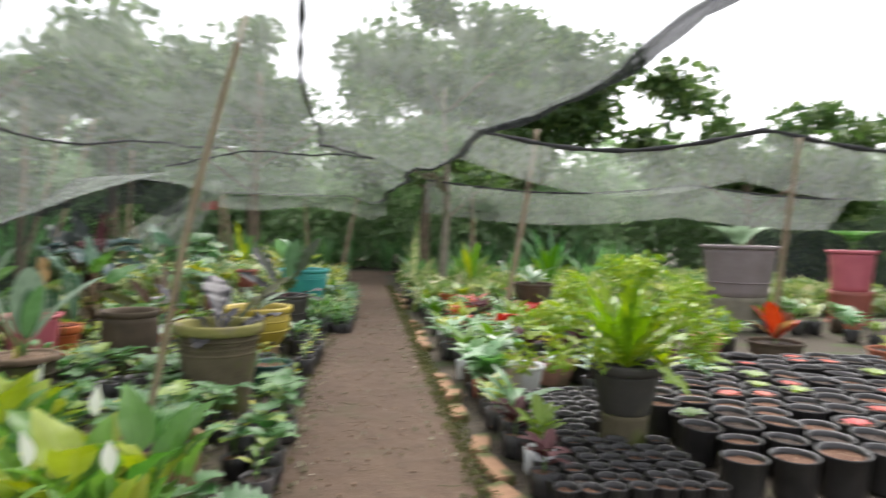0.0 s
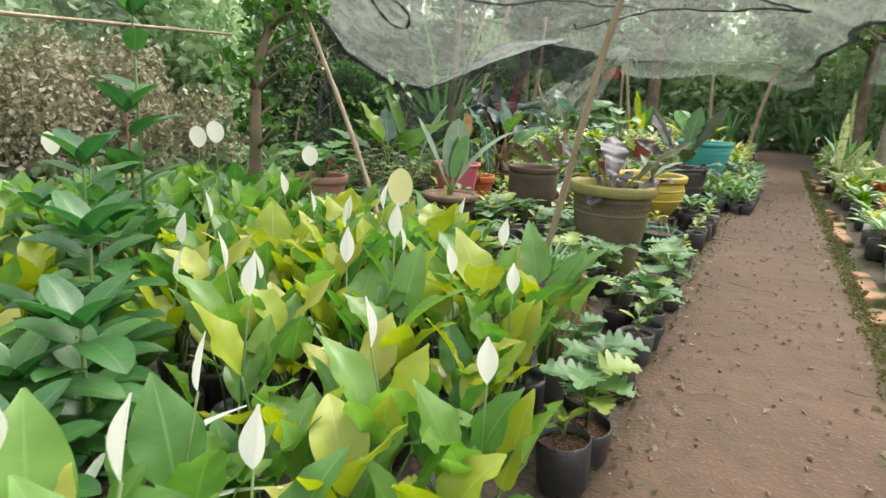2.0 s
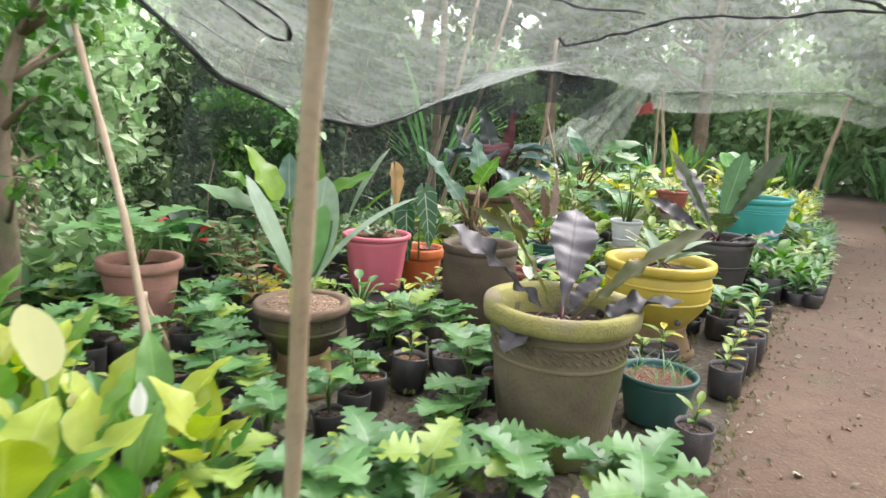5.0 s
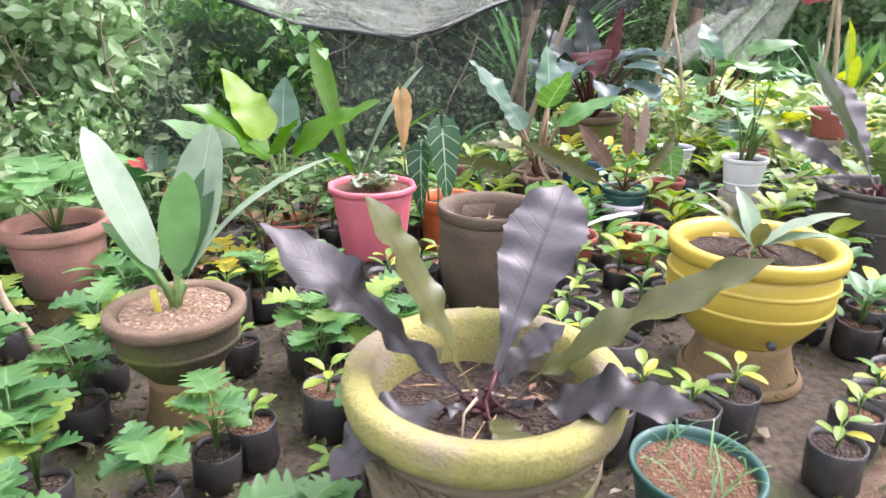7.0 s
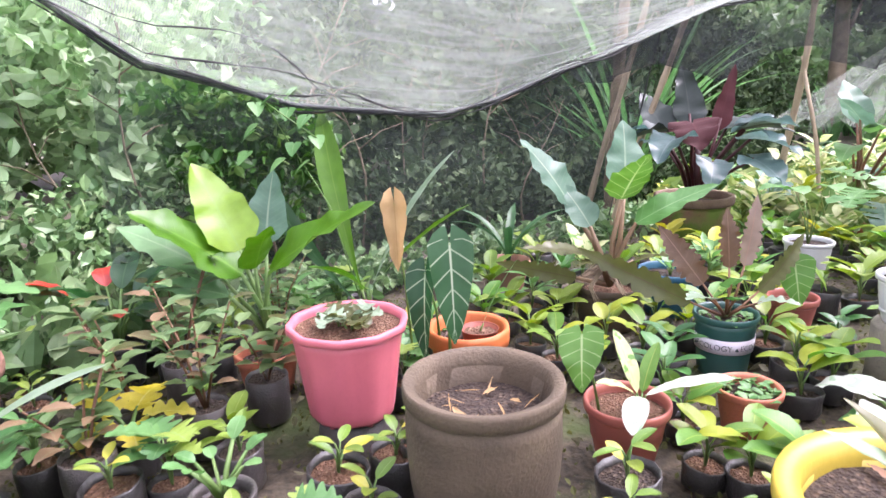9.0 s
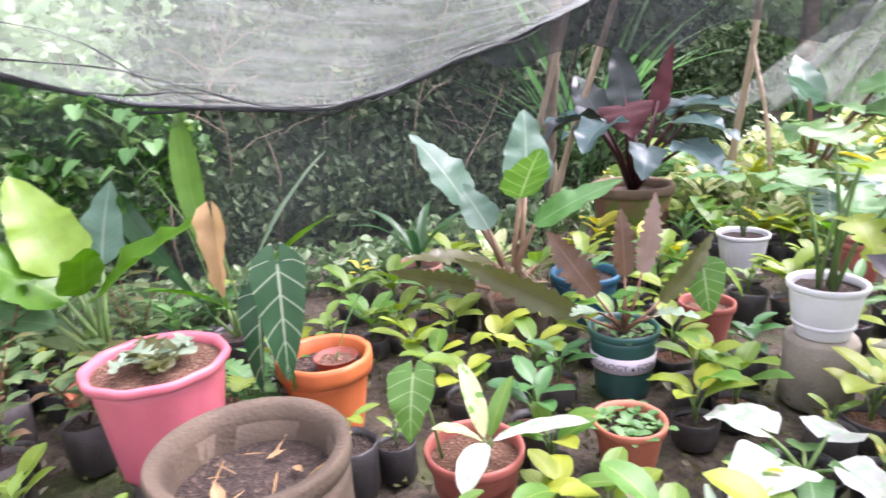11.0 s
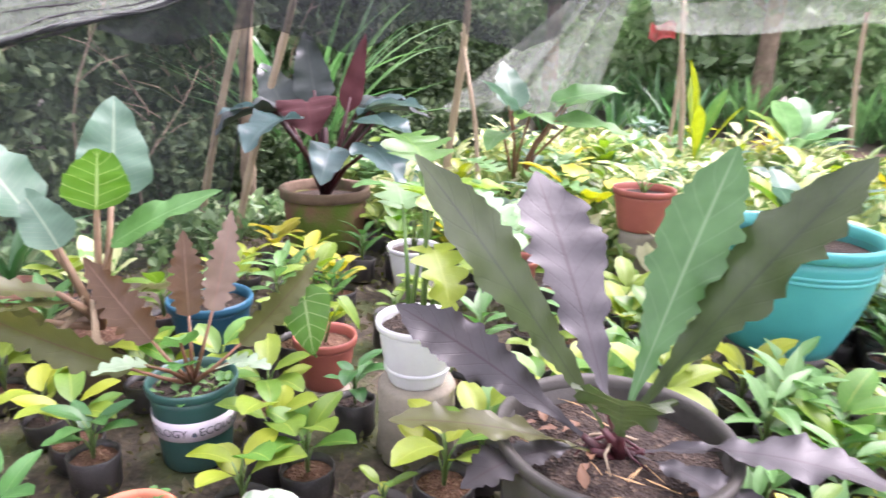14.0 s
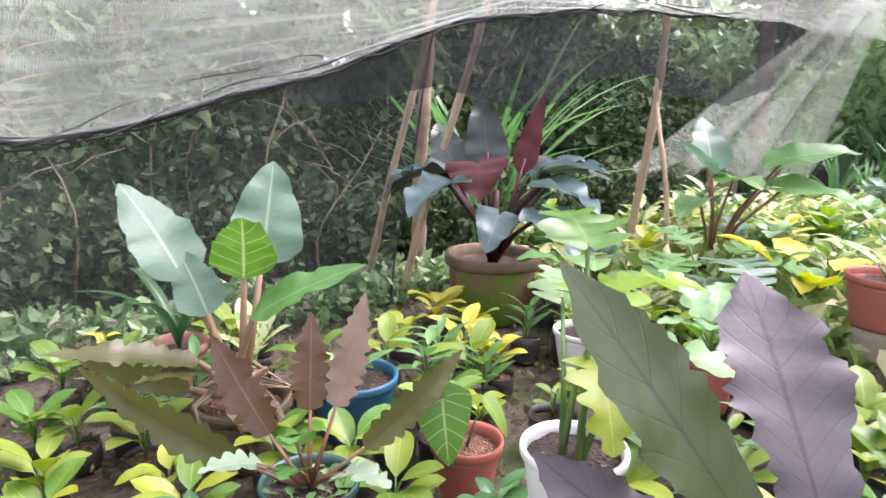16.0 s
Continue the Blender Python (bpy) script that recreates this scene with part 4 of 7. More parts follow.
# Same undergrowth further along, darkened in colour for the tree shade there.
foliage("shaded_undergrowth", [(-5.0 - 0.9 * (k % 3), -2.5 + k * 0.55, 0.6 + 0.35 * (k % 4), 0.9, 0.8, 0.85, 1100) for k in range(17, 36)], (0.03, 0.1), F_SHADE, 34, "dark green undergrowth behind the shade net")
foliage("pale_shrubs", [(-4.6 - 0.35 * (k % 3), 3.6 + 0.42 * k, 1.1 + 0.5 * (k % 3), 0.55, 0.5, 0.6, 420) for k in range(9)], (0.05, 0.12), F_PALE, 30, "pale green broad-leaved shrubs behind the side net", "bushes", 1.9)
foliage("net_foot_growth", [(-4.05 - 0.3 * (k % 2), -2.0 + 0.42 * k, 0.35, 0.45, 0.4, 0.5, 650) for k in range(20)] + [(-3.0 + 0.12 * math.sin(k * 2.0), 2.0 + 0.36 * k, 0.12, 0.28, 0.3, 0.2, 200) for k in range(28)], (0.025, 0.08), F_BUSH, 28, "low leafy growth along the foot of the side net")
# Net-foot growth continued; its darker leaf colour paints in the shade.
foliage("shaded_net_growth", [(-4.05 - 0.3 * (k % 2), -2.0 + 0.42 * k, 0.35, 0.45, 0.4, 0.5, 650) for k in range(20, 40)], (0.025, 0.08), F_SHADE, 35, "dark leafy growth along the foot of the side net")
# These leaves also carry the shade in their colour.
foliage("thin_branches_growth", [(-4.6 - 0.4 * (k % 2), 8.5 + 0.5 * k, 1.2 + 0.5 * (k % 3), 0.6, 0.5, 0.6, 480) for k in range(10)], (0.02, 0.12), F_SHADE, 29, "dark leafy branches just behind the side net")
tree(-5.0, 17.8, 8.0, 0.14, 2.8, 6000, (0.1, 0.24), 14, F_TREE, "leafy tree behind the far canopy")
tree(-8.8, 13.0, 7.5, 0.14, 2.6, 5500, (0.1, 0.22), 15, F_TREE, "leafy tree behind the side net")
foliage("wood_edge", [(-11.5 + 1.5 * math.sin(k), -6 + k * 1.5, 2.0, 2.0, 1.6, 2.3, 1000) for k in range(22)], (0.12, 0.3), F_TREE, 22, "dark wooded edge behind the undergrowth", "woods")
# Pale leaf colour paints the bright haze over this distant wood.
foliage("wood_end", [(-14 + k * 1.9, 23.5 + 1.2 * math.sin(k * 2.0), 1.6, 2.0, 1.6, 2.1, 1500) for k in range(20)] + [(-15 + k * 2.1, 26.5 + math.sin(k * 3.0), 3.0, 2.4, 1.5, 2.6, 1300) for k in range(20)], (0.1, 0.26), F_PALE, 23, "dark wooded edge beyond the path's end", "woods")
foliage("wood_right", [(17 + math.sin(k), -8 + k * 2.0, 1.3, 1.8, 1.8, 1.9, 800) for k in range(18)], (0.12, 0.3), F_TREE, 24, "wooded edge beyond the far net", "woods")
foliage("brown_bush", [(-2.95 - 0.3 * (k % 3), 2.5 + 0.22 * k, 0.7 + 0.22 * (k % 3), 0.42, 0.34, 0.45, 1300) for k in range(10)], (0.016, 0.042), F_DRYBUSH, 25, "brownish bush with pale dry leaves beside the lily bed")
foliage("vine_mound", [(-2.6, 6.02, 1.32, 0.12, 0.3, 0.12, 330), (-2.6, 6.35, 1.22, 0.13, 0.3, 0.2, 520), (-2.58, 6.15, 1.05, 0.13, 0.3, 0.2, 420), (-2.6, 6.6, 1.05, 0.12, 0.25, 0.25, 330), (-2.62, 6.3, 0.75, 0.12, 0.35, 0.22, 260)], (0.022, 0.06), F_VINE, 26, "bright green vine climbing over the side net", "vine")
foliage("trunk_vines", [(-2.28 + 0.022 * k, 4.3 + 0.012 * k, 0.95 + 0.13 * k, 0.13, 0.14, 0.1, 20) for k in range(10)], (0.03, 0.075), F_VINE, 27, "leafy vines on the slender trunk", "vine")


def bamboo_clump():
    rnd = random.Random(31)
    ob = thing("palm_clump", -4.1, 11.2, 0, "dark clump of arching palm fronds behind the net", "palm")
    for k in range(44):
        me = leaf_mesh("strap", rnd.uniform(1.8, 2.9), 0.055, rnd.uniform(50, 82), rnd.uniform(25, 70), 0.3, 0, 0.1, None, L_STRAP, STEM, seed=k)
        put_leaf(ob, me, rnd.uniform(0, 360), 0.0, rnd.uniform(-0.2, 0.2), rnd.uniform(-0.2, 0.2), 1.0, 0, "frond")
    return ob


bamboo_clump()
pole(-3.3, 9.95, -3.25, 10.0, 3.0, 0.055, BARK, "mottled slim trunk used as a post by the side net", 7, 0.0, "trunk_post")
vine = thing("climbing_vine", -2.2, 6.35, 0.0, "climbing vine with pale heart-shaped leaves", "vine")
part("stem", tube([(0.1, 0.3, 0.3), (0.02, 0.2, 0.8), (-0.05, 0.0, 1.2), (0.06, -0.1, 1.32), (0.12, 0.15, 1.12)], (0.004,) * 5, 5), STEM, vine)
for k in range(12):
    put_leaf(vine, cached_leaf(("vineleaf", k % 4), shape="heart", L=0.1, W=0.085, elev=-30, droop=20, fold=0.2, petiole=0.04, pet_elev=30, mat=L_LOBED, seed=k), 300 + 25 * (k % 5 - 2), 1.0 + 0.032 * k, 0.09 * math.sin(k * 2.1), 0.14 * math.cos(k * 1.7))
for k in range(14):
    q = random.Random(k + 300)
    br = thing("bare_branch", -3.85 - q.uniform(0, 0.8), 5.6 + 0.42 * k, 0, "thin dark arching branch behind the side net", "branch", "thin branches behind the net")
    h, lx, ly = q.uniform(1.2, 2.2), q.uniform(-0.3, 0.4), q.uniform(-0.9, 0.9)
    stem = [(lx * t * t, ly * t * t + 0.06 * math.sin(t * 7 + k), h * t) for t in [j / 8 for j in range(9)]]
    part("stem", tube(stem, [0.013 - 0.0012 * j for j in range(9)], 5), BARK, br)
    for j in (4, 5, 6, 7):
        a = q.uniform(0, 6.28)
        p0 = Vector(stem[j])
        part("twig", tube([p0, p0 + Vector((0.12 * math.cos(a), 0.2 * math.sin(a), 0.14)), p0 + Vector((0.2 * math.cos(a), 0.42 * math.sin(a), 0.2))], (0.006, 0.005, 0.002), 4), BARK, br)
pole(-3.3, 1.6, -2.36, 4.3, 0.02, 0.014, BAMBOO, "weathered horizontal rail tied to the slender tree", 6, 1.5, "fence_rail")
pole(-3.3, 1.6, -3.3, 1.6, 1.53, 0.02, BAMBOO, "thin stake holding the rail behind the bush", 5, 0.0, "fence_stake")


# far end: a bed of strap-leaved plants in clumps
def strap_clump(seed, h, mat, name, label, category, group, count=12, w=0.07):
    rnd = random.Random(seed)
    ob = thing(name, 0, 0, 0, label, category, group)
    items = []
    for k in range(count):
        me = cached_leaf(("strap", name, k % 5, seed), shape="strap", L=h * rnd.uniform(0.7, 1.05), W=w * rnd.uniform(0.8, 1.2), elev=rnd.uniform(55, 85), droop=rnd.uniform(15, 70), fold=0.3, mat=mat, seed=k + seed)
        items.append((me, leaf_pose(360 * k / count + rnd.uniform(-20, 20), 0, rnd.uniform(-0.06, 0.06), rnd.uniform(-0.06, 0.06), rnd.uniform(0.85, 1.1))))
    part("foliage", join_leaves(items), None, ob)
    return ob


rnd = random.Random(41)
clumps = [strap_clump(s, 1.15, L_STRAP, "strap_plant", "clump of dark green strap leaves in the far bed", "plant", "far strap-leaved plants") for s in (1, 2, 3)]
spots = [(-7.0 + 0.75 * k + rnd.uniform(-0.25, 0.25), yy + rnd.uniform(-0.4, 0.4)) for yy in (20.6, 21.6) for k in range(22)] + [(-5.5 + 0.7 * k, 17.0 + rnd.uniform(-0.6, 0.6)) for k in range(6)] + [(2.6 + 0.62 * k, 14.2 + rnd.uniform(-0.8, 1.2)) for k in range(9)]
for k, (x, y) in enumerate(spots):
    c = clumps[k % 3] if k < 3 else copy_thing(clumps[k % 3], Matrix.Identity(4))
    s = rnd.uniform(0.95, 1.5)
    c.matrix_basis = pose(x, y, -0.01, 0, 0, rnd.uniform(0, 360)) @ Matrix.Scale(s, 4)
tall = thing("variegated_plant", 2.55, 12.6, 0, "tall pale variegated leaf standing above the bed", "plant")
put_leaf(tall, leaf_mesh("oval", 0.95, 0.13, 80, -8, 0.3, 0.05, 0.6, 84, L_VARIEG, STEM, seed=2), 150)
put_leaf(tall, leaf_mesh("oval", 0.6, 0.13, 70, 30, 0.3, 0.05, 0.3, 80, L_VARIEG, STEM, seed=3), 300)

# ---- named pots and plants of the bed ----
TAKEN = []


def potted(name, x, y, z, r, label, category="potted plant", group="large pots in the bed", rz=0.0):
    TAKEN.append((x, y, r))
    return thing(name, x, y, z, label, category, group, "", rz)


def rope_band(r, z, n=46):
    bm = bmesh.new()
    for i in range(n):
        a = 2 * math.pi * i / n
        m = Matrix.Rotation(a, 4, "Z") @ Matrix.Translation((r, 0, z)) @ Matrix.Rotation(radians(58), 4, "X") @ Matrix.Diagonal((0.006, 0.006, 0.024, 1))
        bmesh.ops.create_icosphere(bm, subdivisions=1, radius=1, matrix=m)
    return bm


# mossy concrete pot with a dark purple anthurium
b = potted("concrete_pot_plant", 0.425, 5.075, 0, 0.31, "mossy concrete pot with wavy purple anthurium leaves")
pot_parts(b, 0.302, 0.62, MOSSY, MOSS_RIM, 0.2, 0.035, 0.07, 0.03, soil_z=0.5, rings=((0.93, 0.008), (0.76, 0.006)), wobble=0.008, seed=1, wall=0.03)
part("rope_band", rope_band(0.266, 0.49), MOSSY, b, "twisted rope relief")
part("rope_band", rope_band(0.259, 0.455), MOSSY, b, "twisted rope relief")
for k, (az, el, ln, w, dr, mt, pl, le) in enumerate((
        (203, 50, 0.56, 0.12, 16, L_PURPLE, 0.07, -18), (208, 64, 0.48, 0.15, 10, L_OLIVE, 0.06, 0), (112, 48, 0.54, 0.21, 18, L_PURPLE, 0.1, 6), (33, 50, 0.6, 0.115, 22, L_OLIVE, 0.07, 12),
        (16, 32, 0.42, 0.14, 22, L_PURPLE, 0.05, 8), (262, 34, 0.36, 0.15, 80, L_PURPLE, 0.04, 0), (330, 25, 0.22, 0.08, 30, L_OLIVE, 0.03, 0), (60, 62, 0.24, 0.1, 30, L_PURPLE, 0.03, 0))):
    put_leaf(b, leaf_mesh("nest", ln, w, el, dr, 0.18, (0.19, 0.07, 0.1, 0.12, 0.16, 0.12, 0.08, 0.08)[k], pl, el, mt, STEM_RED, 0.06, k + 1, 0.008, 9, 44), az, 0.5, 0, 0, 1.0, le)


def soil_litter(ob, z, r, seed, count=16):
    q = random.Random(seed)
    for k in range(count):
        a, d = q.uniform(0, 6.28), r * math.sqrt(q.random())
        put_leaf(ob, cached_leaf(("scrap", k % 5), shape="lance", L=0.06 + 0.02 * (k % 3), W=0.006 + 0.02 * (k % 3 == 0), elev=8, droop=-10 + 24 * (k % 2), fold=0.4, wavy=0.1, mat=L_DRY if k % 3 else STEM_BROWN, seed=k), q.uniform(0, 360), z + 0.014, d * math.cos(a), d * math.sin(a), q.uniform(0.6, 1.2), 0, "dry_leaf")
    for k in range(7):
        a = k * 0.9 + q.uniform(0, 0.5)
        part("root", tube([(0.02 * math.cos(a), 0.02 * math.sin(a), z + 0.05), (0.06 * math.cos(a), 0.06 * math.sin(a), z + 0.03), (0.1 * math.cos(a + 0.3), 0.1 * math.sin(a + 0.3), z + 0.005)], (0.005, 0.004, 0.002), 5), BAMBOO if k % 2 else STEM_RED, ob)


soil_litter(b, 0.5, 0.2, 1)

# big yellow pot on a flared stand
pedestal(0.46, 6.6, 0.17, 0.23, OCHRE, "flared concrete stand under the yellow pot", 0.17)
yl = potted("yellow_pot_plant", 0.437, 6.627, 0.172, 0.32, "large yellow glazed pot with a small grey-leaved plant")
pot_parts(yl, 0.318, 0.372, YELLOW, YELLOW, 0.2, 0.03, 0.055, 0.16, soil_z=0.3, rings=((0.78, 0.007), (0.5, 0.007)), wobble=0.003, seed=2, wall=0.03)
part("drain_hole", lathe([(0.016, 0), (0.016, 0.012), (0.001, 0.012)], 14), INK, yl, "dark drain hole", pose(0.17, -0.19, 0.055, 70, 0, 42))
for k, (az, el, ln, w, mt) in enumerate(((215, 52, 0.28, 0.09, L_GREY), (40, 42, 0.34, 0.1, L_GREY), (140, 66, 0.26, 0.09, L_GREY), (300, 62, 0.2, 0.07, L_OLIVE), (180, 56, 0.28, 0.1, L_OLIVE), (10, 34, 0.3, 0.1, L_GREY))):
    put_leaf(yl, leaf_mesh("lance", ln, w, el, 35, 0.3, 0.05, 0.04, 70, mt, STEM, 0, k + 20), az, 0.3)

# pink plastic pot
pk_base = thing("brick_stand", -1.34, 6.21, 0, "dark upturned pot under the pink pot", "pedestal", "pot stands")
part("block", lathe([(0.14, 0), (0.145, 0.01), (0.13, 0.14), (0.001, 0.14)], 24, 0, 0, 0.01), GREY_BAG, pk_base)
pk = potted("pink_pot_plant", -1.34, 6.21, 0.142, 0.24, "pink fluted plastic pot with small begonia leaves")
pot_parts(pk, 0.23, 0.375, PINK, PINK, 0.165, 0.02, 0.03, 0.0, 10, 0.018, RED_SOIL, 0.345, wobble=0.0, seed=3, wall=0.008)
for k in range(9):
    put_leaf(pk, leaf_mesh("lobed", 0.13, 0.13, 25, 40, 0.2, 0.1, 0.05, 60, L_GREY if k % 2 else L_OLIVE, STEM, 0.1, k), k * 43, 0.34, 0.03 * math.cos(k * 2.4), 0.03 * math.sin(k * 2.4))
for k in range(3):
    a = radians(240 + 60 * k)
    part("foot", lathe([(0.012, -0.012), (0.016, 0.005), (0.001, 0.005)], 10), PINK, pk, "", pose(0.14 * math.cos(a), 0.14 * math.sin(a), 0.0))

# empty stoneware pot with litter
st = potted("stoneware_pot", -0.57, 6.26, 0, 0.24, "brown stoneware pot with bare soil and dry leaf litter", "pot")
pot_parts(st, 0.236, 0.55, STONE, STONE, 0.17, 0.01, 0.05, 0.1, soil_z=0.44, wobble=0.008, seed=4, wall=0.03)
for k in range(14):
    put_leaf(st, cached_leaf(("litter", k % 4), shape="lance", L=0.09 + 0.04 * (k % 2), W=0.007 + 0.03 * (k % 4 == 0), elev=6, droop=-12 + 20 * (k % 2), fold=0.5, wavy=0.1, mat=L_DRY, seed=k), k * 67, 0.452, 0.1 * math.sin(k * 1.9), 0.1 * math.cos(k * 2.7), 0.6 + 0.4 * (k % 3) / 2, 0, "dry_leaf")

# orange pot with a velvet heart-leaved plant and a red inner pot
og = potted("orange_pot_plant", -1.38, 6.81, 0, 0.2, "orange plastic pot with dark velvet heart-shaped leaves")
pot_parts(og, 0.186, 0.335, ORANGE, ORANGE, 0.13, 0.02, 0.075, 0.0, 10, 0.012, SOIL, 0.27, wobble=0.0, seed=5, wall=0.008)
inner = part("inner_pot", lathe([(0.055, 0.2), (0.082, 0.335), (0.085, 0.335), (0.076, 0.33), (0.06, 0.24), (0.001, 0.24)], 28), RED_CLAY, og, "red plastic pot set inside", pose(0.06, 0.02, 0.0))
part("soil", soil_disc(0.075, 0.315, 2), RED_SOIL, inner)
put_leaf(og, leaf_mesh("heart", 0.48, 0.2, -72, 10, 0.22, 0.02, 0.5, 84, L_HEART, STEM, 0, 3, 0.005), 335, 0.27, 0.1, -0.17, 1.0, 0)
put_leaf(og, leaf_mesh("heart", 0.44, 0.17, -75, 8, 0.5, 0.02, 0.36, 80, L_HEART, STEM, 0, 4, 0.005), 290, 0.27, 0.02, -0.16, 1.0, 4)
put_leaf(og, leaf_mesh("heart", 0.34, 0.14, -78, 14, 0.75, 0.12, 0.66, 84, L_DRY, STEM, 0.12, 6, 0.004, 6, 16), 325, 0.27, -0.05, -0.26, 1.0, 4, "dry_leaf")
put_leaf(og, leaf_mesh("lance", 0.34, 0.03, 70, 15, 0.3, 0, 0.05, 70, L_STRAP, STEM, 0, 7), 40, 0.31, 0.06, 0.02)

# moss-covered bowl on a stand with coir and grey-green leaves
pedestal(-0.76, 4.91, 0.19, 0.155, OCHRE, "tapered concrete stand under the mossy bowl", 0.12)
ms = potted("mossy_bowl_plant", -0.77, 4.91, 0.192, 0.22, "mossy bowl with upright grey-green leaves in coir")
pot_parts(ms, 0.222, 0.235, pot_material("dark_mossy_concrete", (0.042, 0.036, 0.018), (0.075, 0.06, 0.032), 0.92, (0.075, 0.09, 0.014), 6.0, 0.9, 0.5), BROWN_RIM, 0.12, 0.03, 0.04, 0.14, soil=COIR, soil_z=0.222, rings=((0.6, 0.006),), wobble=0.02, seed=6)
for k, (az, el, ln, w, dr, mt, pl, le) in enumerate(((197, 66, 0.5, 0.14, 4, L_GREY, 0.14, -6), (112, 68, 0.5, 0.21, 2, L_GREY, 0.12, 4), (330, 84, 0.36, 0.125, 6, L_STRAP, 0.12, -8), (60, 62, 0.66, 0.055, 46, L_GREY, 0.1, 10), (220, 60, 0.28, 0.09, 18, L_LOBED, 0.08, 0), (110, 70, 0.4, 0.12, 8, L_DARK, 0.1, 6))):
    put_leaf(ms, leaf_mesh("oval", ln, w, el, dr, 0.14, 0.02, pl, el + 4, mt, STEM, 0, k + 40, 0.012), az, 0.22, 0, 0, 1.0, le)
part("tag", lathe([(0.012, 0), (0.012, 0.1), (0.001, 0.1)], 6), L_YELLOW, ms, "pale cut stalk", pose(-0.02, -0.05, 0.2, 6, 5, 0))

# pale clay pot with lobed leaves
pedestal(-1.97, 4.88, 0.12, 0.15, OCHRE, "low concrete stand under the pale clay pot", 0.13)
up = potted("clay_pot_plant", -1.98, 4.89, 0.122, 0.23, "pale pink clay pot with finely lobed leaves")
pot_parts(up, 0.226, 0.33, PALE_TERRA, PALE_TERRA, 0.16, 0.025, 0.06, 0.02, wobble=0.004, seed=7)
for k in range(11):
    put_leaf(up, cached_leaf(("selloum", k % 4), shape="lobed", L=0.3, W=0.26, elev=25, droop=45, fold=0.15, petiole=0.3, pet_elev=52 + 8 * (k % 3), mat=L_LOBED, seed=k), k * 33 + 10, 0.27, 0, 0, 0.8 + 0.12 * (k % 3))

# ribbed concrete pot with a spiky plant near the path
nr = potted("ribbed_pot_plant", 0.52, 3.4, 0, 0.2, "ribbed ochre concrete pot with thin spiky leaves")
pot_parts(nr, 0.196, 0.35, OCHRE, OCHRE, 0.15, 0.014, 0.04, 0.03, 26, 0.022, wobble=0.006, seed=8)
for k in range(22):
    put_leaf(nr, cached_leaf(("spike", k % 5), shape="strap", L=0.34, W=0.022, elev=62 + 5 * (k % 4), droop=40 + 12 * (k % 3), fold=0.35, mat=L_LOBED, seed=k), k * 49, 0.3, 0, 0, 0.7 + 0.1 * (k % 4))

# dark green pot of grass by the path
gp = potted("grass_pot", 0.7, 5.63, 0, 0.18, "dark green plastic pot with sparse fine grass")
pot_parts(gp, 0.175, 0.22, GREEN_POT, GREEN_POT, 0.13, 0.012, 0.025, soil=RED_SOIL, wobble=0.002, seed=9, wall=0.008)
for k in range(40):
    put_leaf(gp, cached_leaf(("grass", k % 5), shape="strap", L=0.12, W=0.006, elev=65, droop=50, fold=0.2, mat=L_STRAP, seed=k), k * 71, 0.19, 0.11 * math.sin(k * 2.1), 0.11 * math.cos(k * 3.3), 0.7 + 0.15 * (k % 4), 0, "grass_blade")


def bent_text(words, r, size, z, start):
    """Flat letters bent round a pot; start is the compass angle of the first letter."""
    cu = bpy.data.curves.new("print", "FONT")
    cu.body, cu.size = words, size
    tmp = bpy.data.objects.new("print", cu)
    me = bpy.data.meshes.new_from_object(tmp)
    bpy.data.objects.remove(tmp)
    for v in me.vertices:
        a = start + v.co.x / r
        v.co = Vector((r * math.cos(a), r * math.sin(a), z + v.co.y))
    me.materials.append(INK)
    return me


# dark green nursery pot with a printed band and a bronze lobed plant
ec = potted("green_nursery_pot_plant", -0.83, 7.92, 0, 0.16, "dark green nursery pot, white printed band and bronze lobed leaves")
pot_parts(ec, 0.148, 0.3, GREEN_POT, GREEN_POT, 0.112, 0.01, 0.03, wobble=0.0, seed=10, wall=0.006)
band = part("label_band", lathe([(0.1290, 0.13), (0.1305, 0.13), (0.1365, 0.2), (0.135, 0.2)], 60), LABEL, ec, "white printed label band")
for k in range(4):
    part("lettering", bent_text("ECOLOGY", 0.1358, 0.038, 0.151, radians(-27 + 90 * k)), None, band, "dark printed word ECOLOGY")
    part("tree_mark", lathe([(0.010, 0), (0.001, 0.02)], 5), INK, band, "small dark tree mark", Matrix.Rotation(radians(-33 + 90 * k), 4, "Z") @ Matrix.Translation((0.131, 0, 0.152)))
for k, (az, el, ln, w, dr, mt, pl, sh, le) in enumerate((
        (152, 72, 0.34, 0.15, 8, L_BROWN, 0.2, "comb", -34), (155, 78, 0.28, 0.13, 6, L_BROWN, 0.24, "comb", 2), (150, 76, 0.34, 0.12, 4, L_PINKISH, 0.26, "comb", 18), (148, 74, 0.42, 0.12, 18, L_OLIVE, 0.2, "comb", 54),
        (155, 78, 0.58, 0.14, 16, L_OLIVE, 0.2, "comb", -64), (332, 60, 0.15, 0.12, 60, L_LOBED, 0.2, "heart", 8), (20, 25, 0.18, 0.13, 40, L_GREY, 0.18, "lobed", 0), (270, 30, 0.18, 0.13, 40, L_GREY, 0.2, "lobed", 0), (320, 40, 0.14, 0.11, 40, L_LOBED, 0.16, "lobed", 0))):
    put_leaf(ec, leaf_mesh(sh, ln, w, el, dr, 0.2, 0.04, pl, min(86, el + 10), mt, STEM_BROWN, 0.05, k + 60, 0.006), az, 0.27, 0, 0, 1.0, le)
